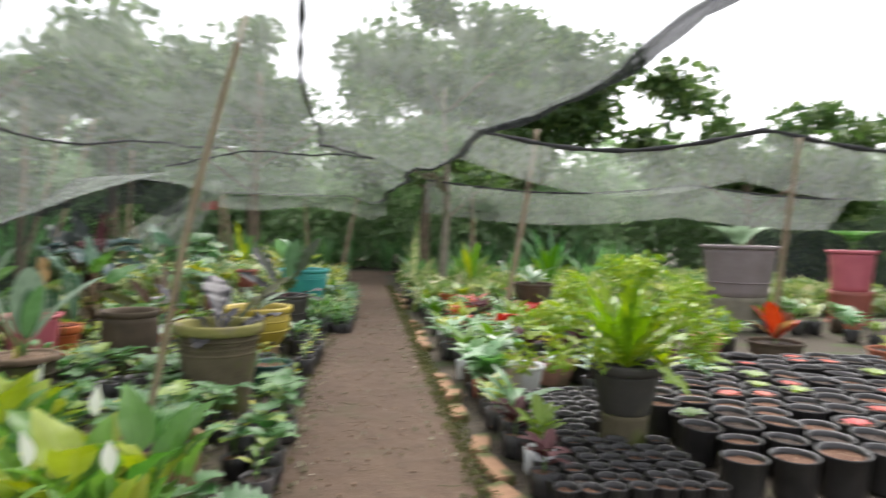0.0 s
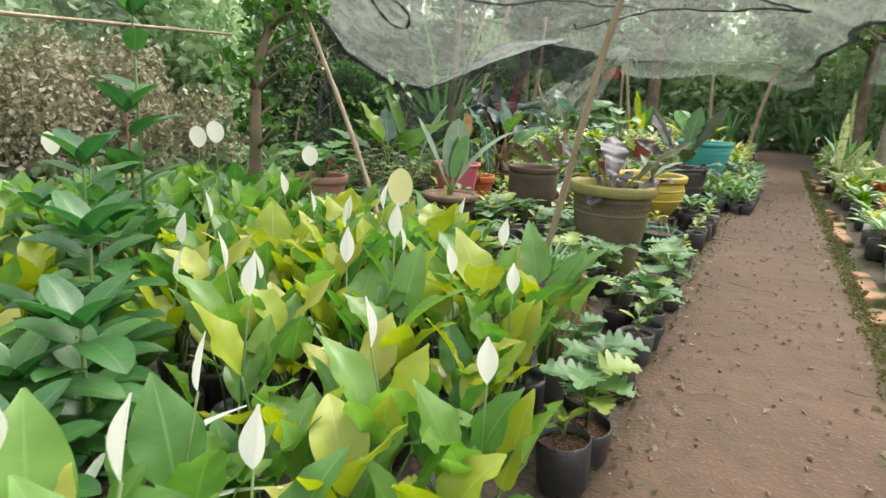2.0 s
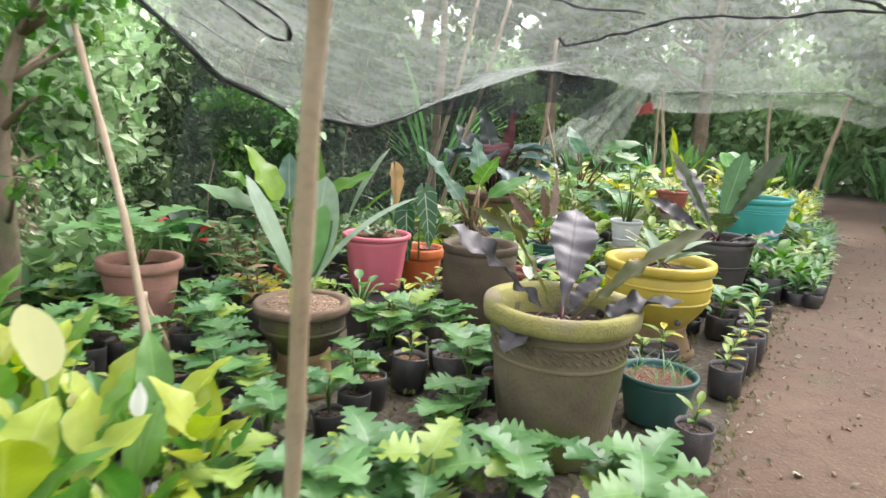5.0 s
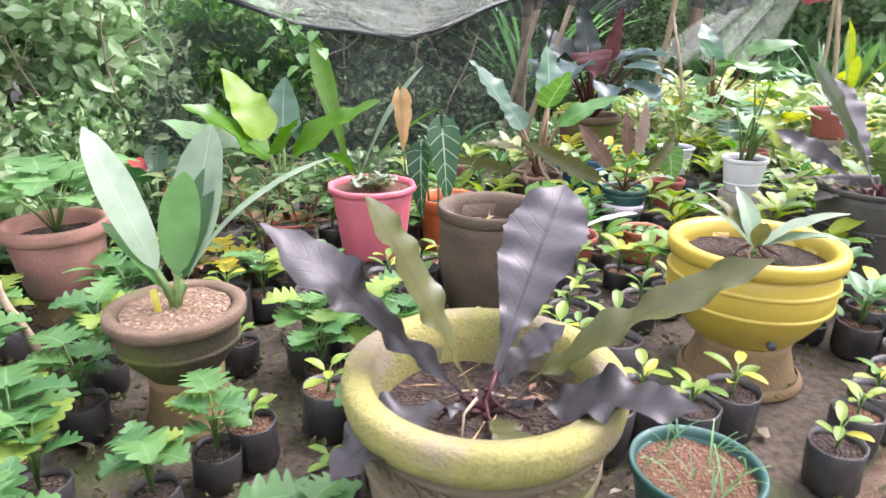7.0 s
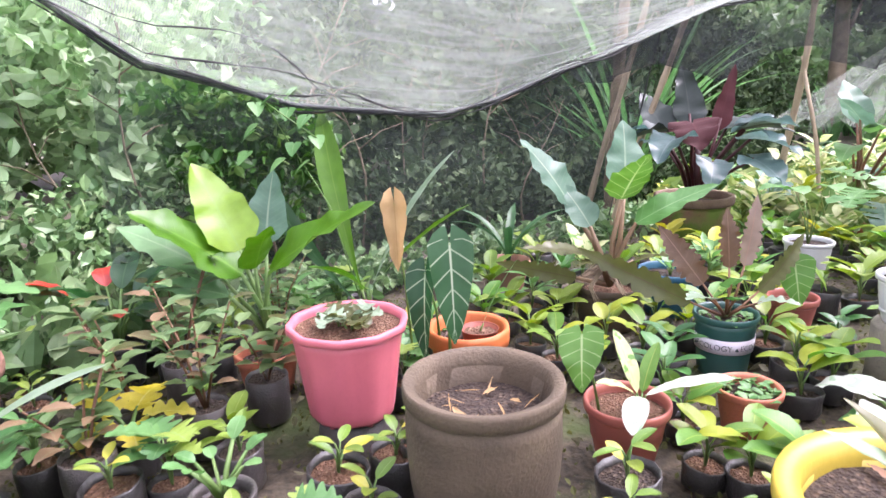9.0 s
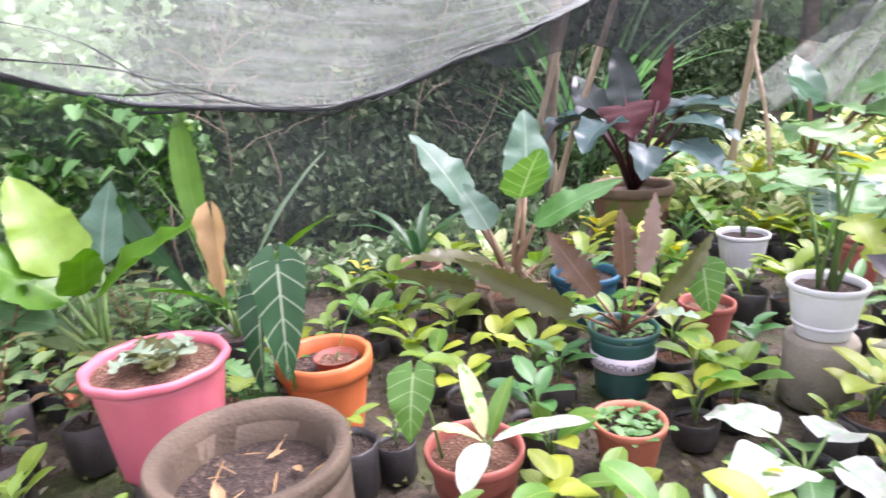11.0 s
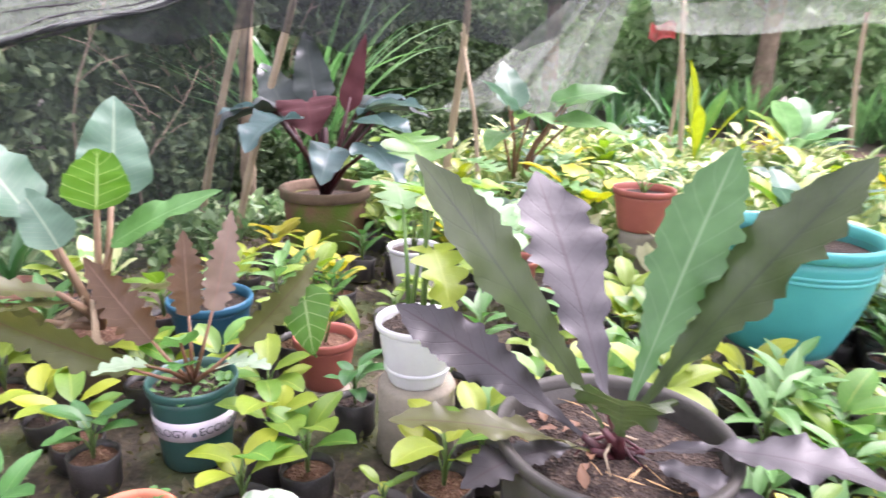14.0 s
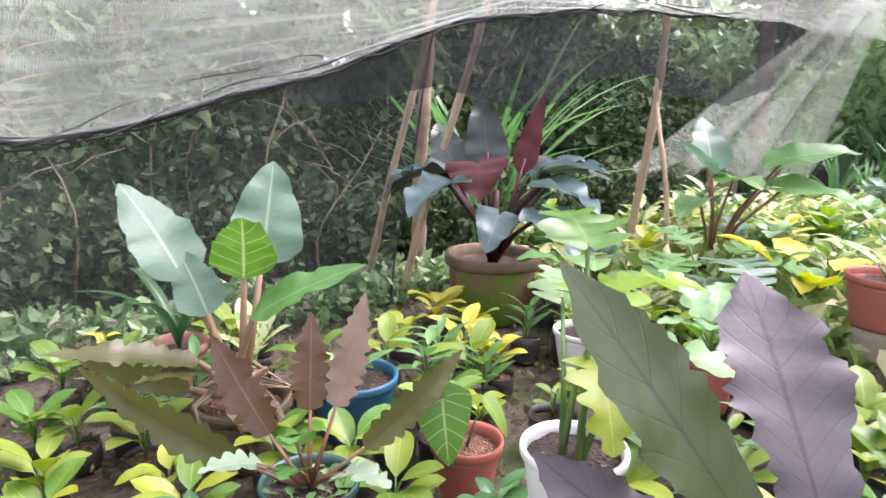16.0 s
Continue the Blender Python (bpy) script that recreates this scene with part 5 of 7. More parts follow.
for k in range(22):
    put_leaf(ec, cached_leaf(("weed", k % 3), shape="oval", L=0.035, W=0.025, elev=30, droop=30, fold=0.2, petiole=0.02, mat=L_LOBED, seed=k), k * 57, 0.265, 0.09 * math.sin(k * 2.2), 0.09 * math.cos(k * 1.3))

# red plastic pot with one heart leaf
rp = potted("red_pot_plant", -0.81, 8.49, 0.05, 0.14, "red plastic pot with a veined green heart-shaped leaf")
pot_parts(rp, 0.128, 0.215, RED_CLAY, RED_CLAY, 0.09, 0.01, 0.035, soil=RED_SOIL, wobble=0.0, seed=11, wall=0.006)
put_leaf(rp, leaf_mesh("heart", 0.27, 0.2, -74, 10, 0.1, 0.02, 0.25, 84, L_HEART_GREEN, STEM, 0, 3, 0.004, 4, 14), 318, 0.18, 0.075, -0.115, 1.0, 8)
put_leaf(rp, leaf_mesh("heart", 0.16, 0.09, -40, 30, 0.3, 0.01, 0.2, 68, L_LIME, STEM, 0, 4), 20, 0.18)
tagged(part("paver", lathe([(0.13, 0), (0.13, 0.048), (0.001, 0.048)], 4), CONCRETE, None, "", pose(-0.81, 8.49, 0, 0, 0, 20), False), "small flat concrete paver under the red pot", "paver")

# white pot on a concrete cylinder
blk = thing("concrete_block", -0.27, 8.42, 0, "rough round concrete block under the white pot", "pedestal", "pot stands")
part("block", lathe([(0.128, 0), (0.138, 0.02), (0.132, 0.15), (0.134, 0.27), (0.125, 0.288), (0.001, 0.288)], 36, 0, 0, 0.03, 8), CONCRETE, blk)
wp = potted("white_pot_plant", -0.27, 8.42, 0.29, 0.15, "white plastic pot with tall split-leaved stalks")
pot_parts(wp, 0.143, 0.22, WHITE, WHITE, 0.098, 0.012, 0.025, 0.03, wobble=0.0, seed=12, wall=0.006, rings=((0.28, 0.003),))
for k, (az, el, ln, w, pl, mt) in enumerate(((150, 30, 0.3, 0.26, 0.56, L_PADDLE), (320, 10, 0.26, 0.24, 0.5, L_PADDLE), (60, 20, 0.28, 0.22, 0.46, L_PADDLE), (330, -20, 0.26, 0.2, 0.3, L_LIME), (30, 10, 0.26, 0.2, 0.36, L_LOBED_PALE), (140, 30, 0.24, 0.2, 0.42, L_LOBED_PALE))):
    put_leaf(wp, leaf_mesh("lobed", ln, w, el, 40, 0.2, 0.05, pl, 84 - 4 * k, mt, STEM, 0.05, k + 80, 0.007), az, 0.19, 0.03 * math.sin(k * 2), 0.03 * math.cos(k * 2))

# second white pot
w2 = potted("white_pot_plant", -1.28, 9.6, 0.06, 0.16, "white plastic pot with bare stems and dark soil")
pot_parts(w2, 0.158, 0.24, WHITE, WHITE, 0.11, 0.012, 0.025, 0.02, wobble=0.0, seed=13, wall=0.006)
for k in range(4):
    put_leaf(w2, leaf_mesh("paddle", 0.22, 0.16, 20, 40, 0.2, 0.04, 0.3 + 0.05 * k, 70, L_LOBED, STEM, 0, k + 90), 60 + 85 * k, 0.2)
tagged(part("paver", lathe([(0.14, 0), (0.14, 0.058), (0.001, 0.058)], 4), CONCRETE, None, "", pose(-1.28, 9.6, 0, 0, 0, 10), False), "small flat concrete paver under a white pot", "paver")

# small terracotta pot of seedlings
tp = potted("terracotta_pot_plant", -0.46, 7.5, 0, 0.14, "small terracotta pot full of tiny seedlings")
pot_parts(tp, 0.128, 0.19, TERRA, TERRA, 0.09, 0.012, 0.03, wobble=0.002, seed=14, wall=0.007)
for k in range(50):
    put_leaf(tp, cached_leaf(("weed", k % 3), shape="oval", L=0.035, W=0.025, elev=30, droop=30, fold=0.2, petiole=0.02, mat=L_LOBED, seed=k), k * 57, 0.16, 0.085 * math.sin(k * 2.2), 0.085 * math.cos(k * 1.3), 0.8 + 0.3 * (k % 3))

# rosy pot with a cream-splashed plant and an angel-wing leaf
lf = potted("rosy_pot_plant", -0.59, 6.93, 0, 0.17, "rosy plastic pot with a cream-splashed plant and a veined leaf")
pot_parts(lf, 0.155, 0.26, RED_CLAY, RED_CLAY, 0.1, 0.012, 0.035, soil=RED_SOIL, wobble=0.0, seed=15, wall=0.006)
for k, (az, el, ln, w, dr, mt) in enumerate(((38, 28, 0.3, 0.085, 20, L_WHITE), (300, 5, 0.2, 0.09, 40, L_WHITE), (170, 62, 0.24, 0.07, 20, L_VARIEG), (240, 40, 0.16, 0.06, 40, L_VARIEG), (110, 60, 0.2, 0.06, 25, L_LIME))):
    put_leaf(lf, leaf_mesh("oval", ln, w, el, dr, 0.25, 0.04, 0.07, 75, mt, STEM, 0, k + 100), az, 0.22, 0.04, 0.02)
put_leaf(lf, leaf_mesh("heart", 0.24, 0.18, -48, 22, 0.15, 0.05, 0.3, 84, L_HEART_GREEN, STEM, 0.06, 5), 300, 0.22, -0.06, -0.08, 1.0, 12)

# potted paddle plants behind
pd = potted("rooted_pot_plant", -1.58, 7.97, 0, 0.2, "brown rooted pot with broad blue-green leaves on brown stalks")
pot_parts(pd, 0.19, 0.25, STONE, STONE, 0.16, 0.01, 0.04, 0.04, soil=RED_SOIL, wobble=0.02, seed=16)
for k, (az, el, ln, w, mt, pl, le, pe, sh) in enumerate(((200, 60, 0.46, 0.3, L_BLUE, 0.52, -8, 64, "cordate"), (165, 76, 0.42, 0.3, L_BLUE, 0.54, 11, 86, "cordate"), (339, 56, 0.36, 0.25, L_HEART_GREEN, 0.5, -4, 86, "cordate"), (170, 60, 0.3, 0.2, L_BLUE, 0.36, -16, 80, "cordate"), (60, 36, 0.46, 0.2, L_LOBED, 0.42, 20, 78, "ovate"), (155, 82, 0.46, 0.13, L_OLIVE, 0.2, -76, 84, "comb"), (30, 20, 0.34, 0.13, L_OLIVE, 0.2, 0, 50, "comb"), (290, 20, 0.3, 0.13, L_OLIVE, 0.2, 0, 50, "comb"), (255, 22, 0.5, 0.14, L_OLIVE, 0.26, -20, 56, "comb"))):
    put_leaf(pd, leaf_mesh(sh, ln, w, el, 16, 0.16, 0.06, pl, pe, mt, STEM_PALE, 0.03, k + 120, 0.014, 7, None if sh == "comb" else 18), az, 0.24, 0, 0, 1.0, le)
roots = bmesh.new()
for k in range(64):
    a, q = k * 0.9, random.Random(k)
    add_tube(roots, [(0.05 * math.cos(a), 0.05 * math.sin(a), q.uniform(0.28, 0.4)), (0.19 * math.cos(a + 0.3), 0.19 * math.sin(a + 0.3), 0.27), (0.197 * math.cos(a + 0.7), 0.197 * math.sin(a + 0.7), q.uniform(0.03, 0.2))], (0.004, 0.003, 0.0015), 4)
part("root_mass", roots, BAMBOO, pd, "dry aerial roots hanging over the rim")

bl = potted("blue_pot_plant", -1.5, 8.42, 0, 0.2, "dark blue plastic pot with low leaves")
pot_parts(bl, 0.19, 0.27, BLUE_POT, BLUE_POT, 0.14, 0.014, 0.04, wobble=0.0, seed=17, wall=0.008)
for k in range(5):
    put_leaf(bl, leaf_mesh("lance", 0.18, 0.07, 40, 30, 0.25, 0.03, 0.06, 70, L_LOBED, STEM, 0, k), k * 75, 0.22)

bt = potted("clay_pot_plant", -2.43, 7.94, 0, 0.16, "small ochre clay pot with dark arching strap leaves")
pot_parts(bt, 0.15, 0.22, PALE_TERRA, PALE_TERRA, 0.1, 0.012, 0.04, wobble=0.003, seed=18)
for k in range(6):
    put_leaf(bt, leaf_mesh("strap", 0.6, 0.06, 72, 75, 0.3, 0, 0, None, L_DARK, STEM, 0, k), k * 61 + 15, 0.18)

ph = potted("paddle_leaf_plant", -2.0, 6.1, 0, 0.17, "clay pot with broad glossy yellow-green paddle leaves")
pot_parts(ph, 0.15, 0.2, TERRA, TERRA, 0.11, 0.012, 0.04, wobble=0.003, seed=19)
for k, (az, el, ln, w, mt, pl, pe, le, dr) in enumerate(((236, 46, 0.54, 0.33, L_PADDLE, 0.42, 80, -16, 14), (222, 34, 0.52, 0.32, L_LOBED_PALE, 0.42, 66, -14, 10), (196, 66, 0.46, 0.3, L_PADDLE, 0.5, 84, -10, 12), (20, 58, 0.3, 0.22, L_PADDLE, 0.42, 86, 10, 16), (56, 40, 0.6, 0.3, L_PADDLE, 0.44, 82, 18, 14), (140, 70, 0.36, 0.22, L_BLUE, 0.5, 84, 0, 10), (250, 24, 0.38, 0.22, L_LOBED_PALE, 0.34, 60, -10, 30))):
    put_leaf(ph, leaf_mesh("cordate", ln, w, el, dr, 0.22, 0.06, pl, pe, mt, STEM, 0.03, k + 140, 0.011, 6, 18), az, 0.17, -0.1, 0.06, 1.0, le)

tn = potted("nest_fern_plant", -2.08, 6.69, 0, 0.16, "tall bright green nest-fern leaves rising from a bag")
pot_parts(tn, 0.14, 0.24, BAG, BAG, 0.13, 0.006, 0.02, wobble=0.02, seed=20)
for k, (az, el, ln, w, mt, le) in enumerate(((150, 82, 1.0, 0.14, L_PADDLE, -14), (160, 74, 0.85, 0.12, L_DARK, -38), (75, 66, 0.85, 0.09, L_GREY, 0), (40, 52, 0.7, 0.12, L_PADDLE, 0), (300, 40, 0.5, 0.12, L_PADDLE, 0))):
    put_leaf(tn, leaf_mesh("nest", ln, w, el, 24, 0.25, 0.03, 0.15, 84, mt, STEM, 0, k + 150, 0.009), az, 0.2, 0, 0, 1.0, le)

# mossy terracotta pot with a blackish-red philodendron
dk = potted("dark_philodendron", -2.39, 9.93, 0, 0.33, "mossy clay pot with a large blackish-red philodendron")
pot_parts(dk, 0.32, 0.44, pot_material("mossy_clay", (0.15, 0.07, 0.04), (0.2, 0.11, 0.07), 0.88, (0.085, 0.135, 0.012), 4.5, 0.9, 0.43), BROWN_RIM, 0.25, 0.03, 0.07, 0.03, wobble=0.01, seed=21)
for k, (az, el, ln, w, dr, mt, pl, pe, le) in enumerate((
        (322, -14, 0.34, 0.42, 60, L_WINE, 0.72, 72, 10), (139, 78, 0.56, 0.17, 6, L_WINE, 0.72, 86, 15), (285, 5, 0.5, 0.38, 50, L_STEEL, 0.75, 50, 0), (250, 12, 0.52, 0.36, 60, L_BLACKRED, 0.7, 60, 0), (235, 20, 0.46, 0.34, 50, L_STEEL, 0.7, 62, 0),
        (308, -12, 0.36, 0.3, 55, L_STEEL, 0.52, 50, -14), (5, 10, 0.52, 0.38, 45, L_STEEL, 0.7, 52, 0), (30, 30, 0.5, 0.34, 50, L_STEEL, 0.7, 62, 0), (352, -12, 0.5, 0.36, 35, L_STEEL, 0.68, 38, 0), (145, 78, 0.5, 0.3, 10, L_BLACKRED, 0.74, 84, -4),
        (200, 0, 0.42, 0.32, 40, L_STEEL, 0.6, 60, 0), (40, 20, 0.48, 0.34, 45, L_BLACKRED, 0.7, 60, 0), (70, 30, 0.44, 0.32, 40, L_BLACKRED, 0.7, 66, 0), (150, 60, 0.46, 0.3, 20, L_BLACKRED, 0.7, 80, -22))):
    put_leaf(dk, leaf_mesh("heart", ln, w, el, dr, 0.1 + 0.1 * (k % 4), 0.09, pl, pe, mt, STEM_RED, 0.06, k + 170, 0.015, 5, 16), az, 0.36, 0, 0, 1.0, le)
part("stem", tube([(0, 0, 0.35), (0.01, 0, 0.6), (0.0, 0.01, 0.85)], (0.04, 0.035, 0.02), 8), STEM_RED, dk, "thick dark red stem")

# charcoal pot with a large wavy nest anthurium
an = potted("charcoal_pot_plant", 0.5, 8.25, 0, 0.3, "charcoal clay pot with large dark wavy anthurium leaves")
pot_parts(an, 0.295, 0.49, CHARCOAL, CHARCOAL, 0.21, 0.012, 0.03, 0.03, rings=((0.6, 0.006),), soil_z=0.42, wobble=0.003, seed=22)
for k, (az, el, ln, w, dr, mt, pl, le) in enumerate((
        (180, 68, 0.8, 0.15, 6, L_NEST, 0.1, -24), (148, 54, 0.7, 0.24, 8, L_PURPLE, 0.1, 0), (80, 66, 0.74, 0.2, 4, L_NEST_BRIGHT, 0.08, 2), (44, 60, 0.8, 0.25, 6, L_NEST, 0.1, 4),
        (170, 58, 0.56, 0.13, 24, L_PURPLE, 0.08, -40), (222, 22, 0.5, 0.12, 25, L_OLIVE, 0.06, 0), (285, 62, 0.26, 0.2, 30, L_NEST, 0.1, 0), (10, 26, 0.52, 0.15, 34, L_PURPLE, 0.06, 0), (345, 18, 0.42, 0.13, 40, L_PURPLE, 0.06, 0), (240, 18, 0.36, 0.12, 40, L_PURPLE, 0.06, 0))):
    put_leaf(an, leaf_mesh("nest", ln, w, el, dr, 0.16, 0.045 if k < 4 else 0.09, pl, el, mt, STEM_RED, 0.17, k + 200, 0.011, 9, 44), az, 0.42, 0.02 * math.cos(k), 0.02 * math.sin(k), 1.0, le)
soil_litter(an, 0.42, 0.21, 2, 22)
soil_litter(yl, 0.3, 0.2, 3, 10)

for i, (row, count) in enumerate(((0.0, 1), (0.024, 2), (0.048, 3), (0.072, 4), (0.092, 3))):
    for j in range(count):
        a = radians(-79 + (j - (count - 1) / 2) * 5.6)
        rr = 0.243 + 0.12 * (0.17 + row - 0.12)
        part("grape", lathe([(0.001, -0.013), (0.011, -0.008), (0.014, 0.0), (0.011, 0.008), (0.001, 0.013)], 8), CHARCOAL, an, "moulded grape relief", pose(rr * math.cos(a), rr * math.sin(a), 0.17 + row))

# teal pot on a dark stand
pedestal(0.59, 9.85, 0.2, 0.24, GREY_BAG, "dark round stand under the teal pot", 0.21)
tq = potted("teal_pot_plant", 0.59, 9.85, 0.202, 0.36, "large teal plastic pot with a leafy shrub")
pot_parts(tq, 0.35, 0.5, TEAL, TEAL, 0.22, 0.02, 0.05, 0.05, wobble=0.0, seed=23, rings=((0.85, 0.004), (0.8, 0.004)), soil_z=0.42)
for k in range(9):
    put_leaf(tq, leaf_mesh("paddle", 0.3, 0.13, 50, 30, 0.25, 0.03, 0.12, 70, L_BLUE if k % 3 == 0 else L_LIME, STEM, 0, k + 230), k * 43, 0.42)


# more pots among the far plants
def simple_pot(name, x, y, z, r, h, mat, label, leaves, soil=SOIL, group="pots among the far plants"):
    ob = potted(name, x, y, z, r + 0.02, label, "potted plant", group)
    pot_parts(ob, r, h, mat, mat, r * 0.72, 0.012, h * 0.14, wobble=0.002, seed=int(x * 50), wall=0.008, soil=soil)
    for k, (shape, count, ln, w, el, dr, pl, mt) in enumerate(leaves):
        for j in range(count):
            me = cached_leaf((name, k, j % 4, ln, mt.name), shape=shape, L=ln, W=w, elev=el + 8 * (j % 4 - 1.5), droop=dr, fold=0.25, wavy=0.04, petiole=pl, pet_elev=min(84, el + 25), mat=mt, seed=j + 7 * k, thick=0.007)
            put_leaf(ob, me, 360 * j / count + 31 * k, h * 0.84, 0, 0, 0.85 + 0.1 * (j % 4))
    return ob


simple_pot("red_pot_plant", -0.66, 9.7, 0.1, 0.12, 0.24, RED_CLAY, "red plastic pot with a fringed yellow-green plant", [("lobed", 6, 0.26, 0.2, 45, 45, 0.2, L_LOBED_PALE)])
gph = simple_pot("green_philodendron", -1.86, 11.6, 0, 0.2, 0.3, STONE, "clay pot with broad green leaves on reddish stalks", [])
for k, (az, el, ln, w, mt, pl, pe, le, dr) in enumerate(((46, 22, 0.66, 0.4, L_LOBED, 0.92, 66, 14, 30), (18, 2, 0.66, 0.38, L_LOBED, 0.8, 54, 12, 20), (66, 24, 0.56, 0.3, L_LOBED, 0.9, 60, 10, 25), (250, 46, 0.5, 0.34, L_BLUE, 0.8, 74, -12, 25), (330, 30, 0.46, 0.32, L_LOBED, 0.7, 72, 0, 60), (150, 60, 0.5, 0.34, L_BLUE, 0.8, 82, 0, 20), (280, 10, 0.44, 0.3, L_LOBED, 0.6, 62, 0, 50))):
    put_leaf(gph, leaf_mesh("heart", ln, w, el, dr, 0.18, 0.05, pl, pe, mt, STEM_BROWN, 0.02, k + 400, 0.012, 5, 18), az, 0.24, 0, 0, 1.0, le)
mon = simple_pot("monstera_plant", -1.32, 10.7, 0, 0.15, 0.22, TERRA, "clay pot with deeply cut green monstera leaves", [])
for k, (az, el, ln, w, pl, pe) in enumerate(((330, 10, 0.42, 0.38, 0.42, 60), (20, 15, 0.4, 0.36, 0.4, 56), (270, 10, 0.4, 0.36, 0.4, 58), (300, -5, 0.36, 0.34, 0.32, 50), (60, 20, 0.36, 0.32, 0.4, 64), (180, 30, 0.34, 0.3, 0.42, 70))):
    put_leaf(mon, leaf_mesh("monstera", ln, w, el, 45, 0.12, 0.03, pl, pe, L_LOBED if k % 3 else L_BLUE, STEM, 0, k + 420, 0.008), az, 0.19)
simple_pot("pink_pot_plant", -0.38, 10.7, 0.36, 0.19, 0.26, RED_CLAY, "rosy round pot with a drooping pale leaf", [("oval", 4, 0.3, 0.09, 30, 50, 0.1, L_VARIEG)])
pedestal(-0.38, 10.7, 0.36, 0.15, CONCRETE, "grey stand under a rosy pot", 0.12)
simple_pot("yellow_leaf_plant", -0.85, 11.0, 0, 0.13, 0.22, PALE_TERRA, "clay pot with broad yellowing leaves", [("heart", 5, 0.3, 0.22, 30, 40, 0.4, L_YELLOW), ("heart", 4, 0.26, 0.2, 30, 40, 0.3, L_LOBED_PALE)])
simple_pot("white_pot_plant", 0.92, 11.2, 0, 0.15, 0.26, WHITE, "small white pot with lime leaves beside the path", [("lance", 9, 0.26, 0.07, 50, 40, 0.05, L_LIME)])
simple_pot("yellow_bromeliad", 0.72, 14.0, 0, 0.16, 0.2, GREY_BAG, "bromeliad with long yellow striped leaves", [("strap", 16, 0.5, 0.055, 50, 45, 0.0, L_YELLOW), ("strap", 6, 0.5, 0.05, 62, 40, 0.0, L_VARIEG)])
simple_pot("yellow_bromeliad", 0.35, 15.0, 0, 0.16, 0.2, GREY_BAG, "bromeliad with long yellow striped leaves", [("strap", 16, 0.55, 0.055, 50, 45, 0.0, L_LIME)])
simple_pot("fan_leaf_plant", -0.2, 14.6, 0, 0.16, 0.25, TERRA, "clay pot with large pale round leaves", [("paddle", 10, 0.5, 0.26, 45, 30, 0.4, L_LOBED_PALE)])
simple_pot("striped_tall_plant", 2.3, 11.6, 0, 0.14, 0.24, BAG, "bag with tall pale-edged upright leaves", [("strap", 4, 0.8, 0.1, 76, 10, 0.1, L_VARIEG)])
simple_pot("tall_lime_plant", -0.95, 13.6, 0, 0.16, 0.25, TERRA, "clay pot with tall upright lime-green leaves", [("nest", 5, 0.85, 0.15, 76, 15, 0.2, L_LIME)])
simple_pot("croton_plant", -2.5, 5.55, 0, 0.13, 0.22, BAG, "plant with red spotted leaves by the side net", [("oval", 4, 0.16, 0.1, 35, 40, 0.3, L_RED), ("oval", 9, 0.22, 0.12, 40, 40, 0.25, L_DARK)])
simple_pot("lime_fan_plant", -1.62, 5.45, 0, 0.12, 0.2, BAG, "black bag with deeply lobed yellow leaves", [("lobed", 5, 0.2, 0.17, 20, 45, 0.1, L_YELLOW)])
simple_pot("caladium_plant", 0.04, 7.68, 0, 0.11, 0.18, BAG, "black bag with large white caladium leaves", [("heart", 4, 0.25, 0.21, 8, 50, 0.16, L_WHITE), ("heart", 4, 0.16, 0.11, 0, 40, 0.1, L_LOBED)])
simple_pot("striped_leaf_plant", -1.95, 8.15, 0, 0.09, 0.2, BAG, "black bag with pale-striped oval leaves", [("oval", 6, 0.2, 0.09, 55, 25, 0.12, L_VARIEG)])
simple_pot("pale_seedling_tree", -0.98, 5.6, 0, 0.1, 0.22, GREY_BAG, "grey bag with a thin branching seedling", [("oval", 8, 0.07, 0.05, 35, 30, 0.16, L_LOBED)])


def leafy_seedling(x, y, h, seed, label):
    q = random.Random(seed)
    ob = potted("leafy_seedling", x, y, 0, 0.1, label, "seedling", "tall seedlings in bags")
    part("bag", lathe([(0.075, 0), (0.085, 0.015), (0.09, 0.12), (0.092, 0.2), (0.086, 0.203), (0.08, 0.18)], 14, 0, 0, 0.08, seed), GREY_BAG, ob)
    part("soil", soil_disc(0.085, 0.185, seed), SOIL, ob)
    for s in range(4):
        a = q.uniform(0, 6.28)
        dx, dy, hh = 0.16 * math.cos(a), 0.16 * math.sin(a), h * q.uniform(0.7, 1.0)
        part("stem", tube([(0, 0, 0.17), (dx * 0.4, dy * 0.4, 0.17 + hh * 0.5), (dx, dy, 0.17 + hh)], (0.006, 0.005, 0.003), 5), STEM_BROWN, ob)
        for k in range(9):
            t = 0.25 + 0.75 * k / 8
            mt = L_OLIVE if k == 8 and s % 2 else L_SHRUB_PALE
            put_leaf(ob, cached_leaf(("tallseed", k % 4, mt.name), shape="ovate", L=0.1, W=0.062, elev=20, droop=35, fold=0.2, wavy=0.03, petiole=0.025, mat=mt, seed=k), 137.5 * k + 60 * s, 0.17 + hh * t, dx * t, dy * t, q.uniform(0.7, 1.2))
    return ob


L_SHRUB_PALE = leaf_material("dull_green_leaf", (0.09, 0.17, 0.065), (0.17, 0.25, 0.1), (0.26, 0.33, 0.18), 0.45, 7, 0.4, third=(0.26, 0.17, 0.1))
for k, (x, y, h) in enumerate(((-1.62, 5.72, 0.55), (-1.85, 5.5, 0.5), (-1.72, 6.0, 0.4), (-2.1, 5.75, 0.5), (-1.5, 5.3, 0.35), (-2.35, 6.3, 0.4))):
    leafy_seedling(x, y, h, k + 5, "thin-stemmed dull green seedling in a grey bag")

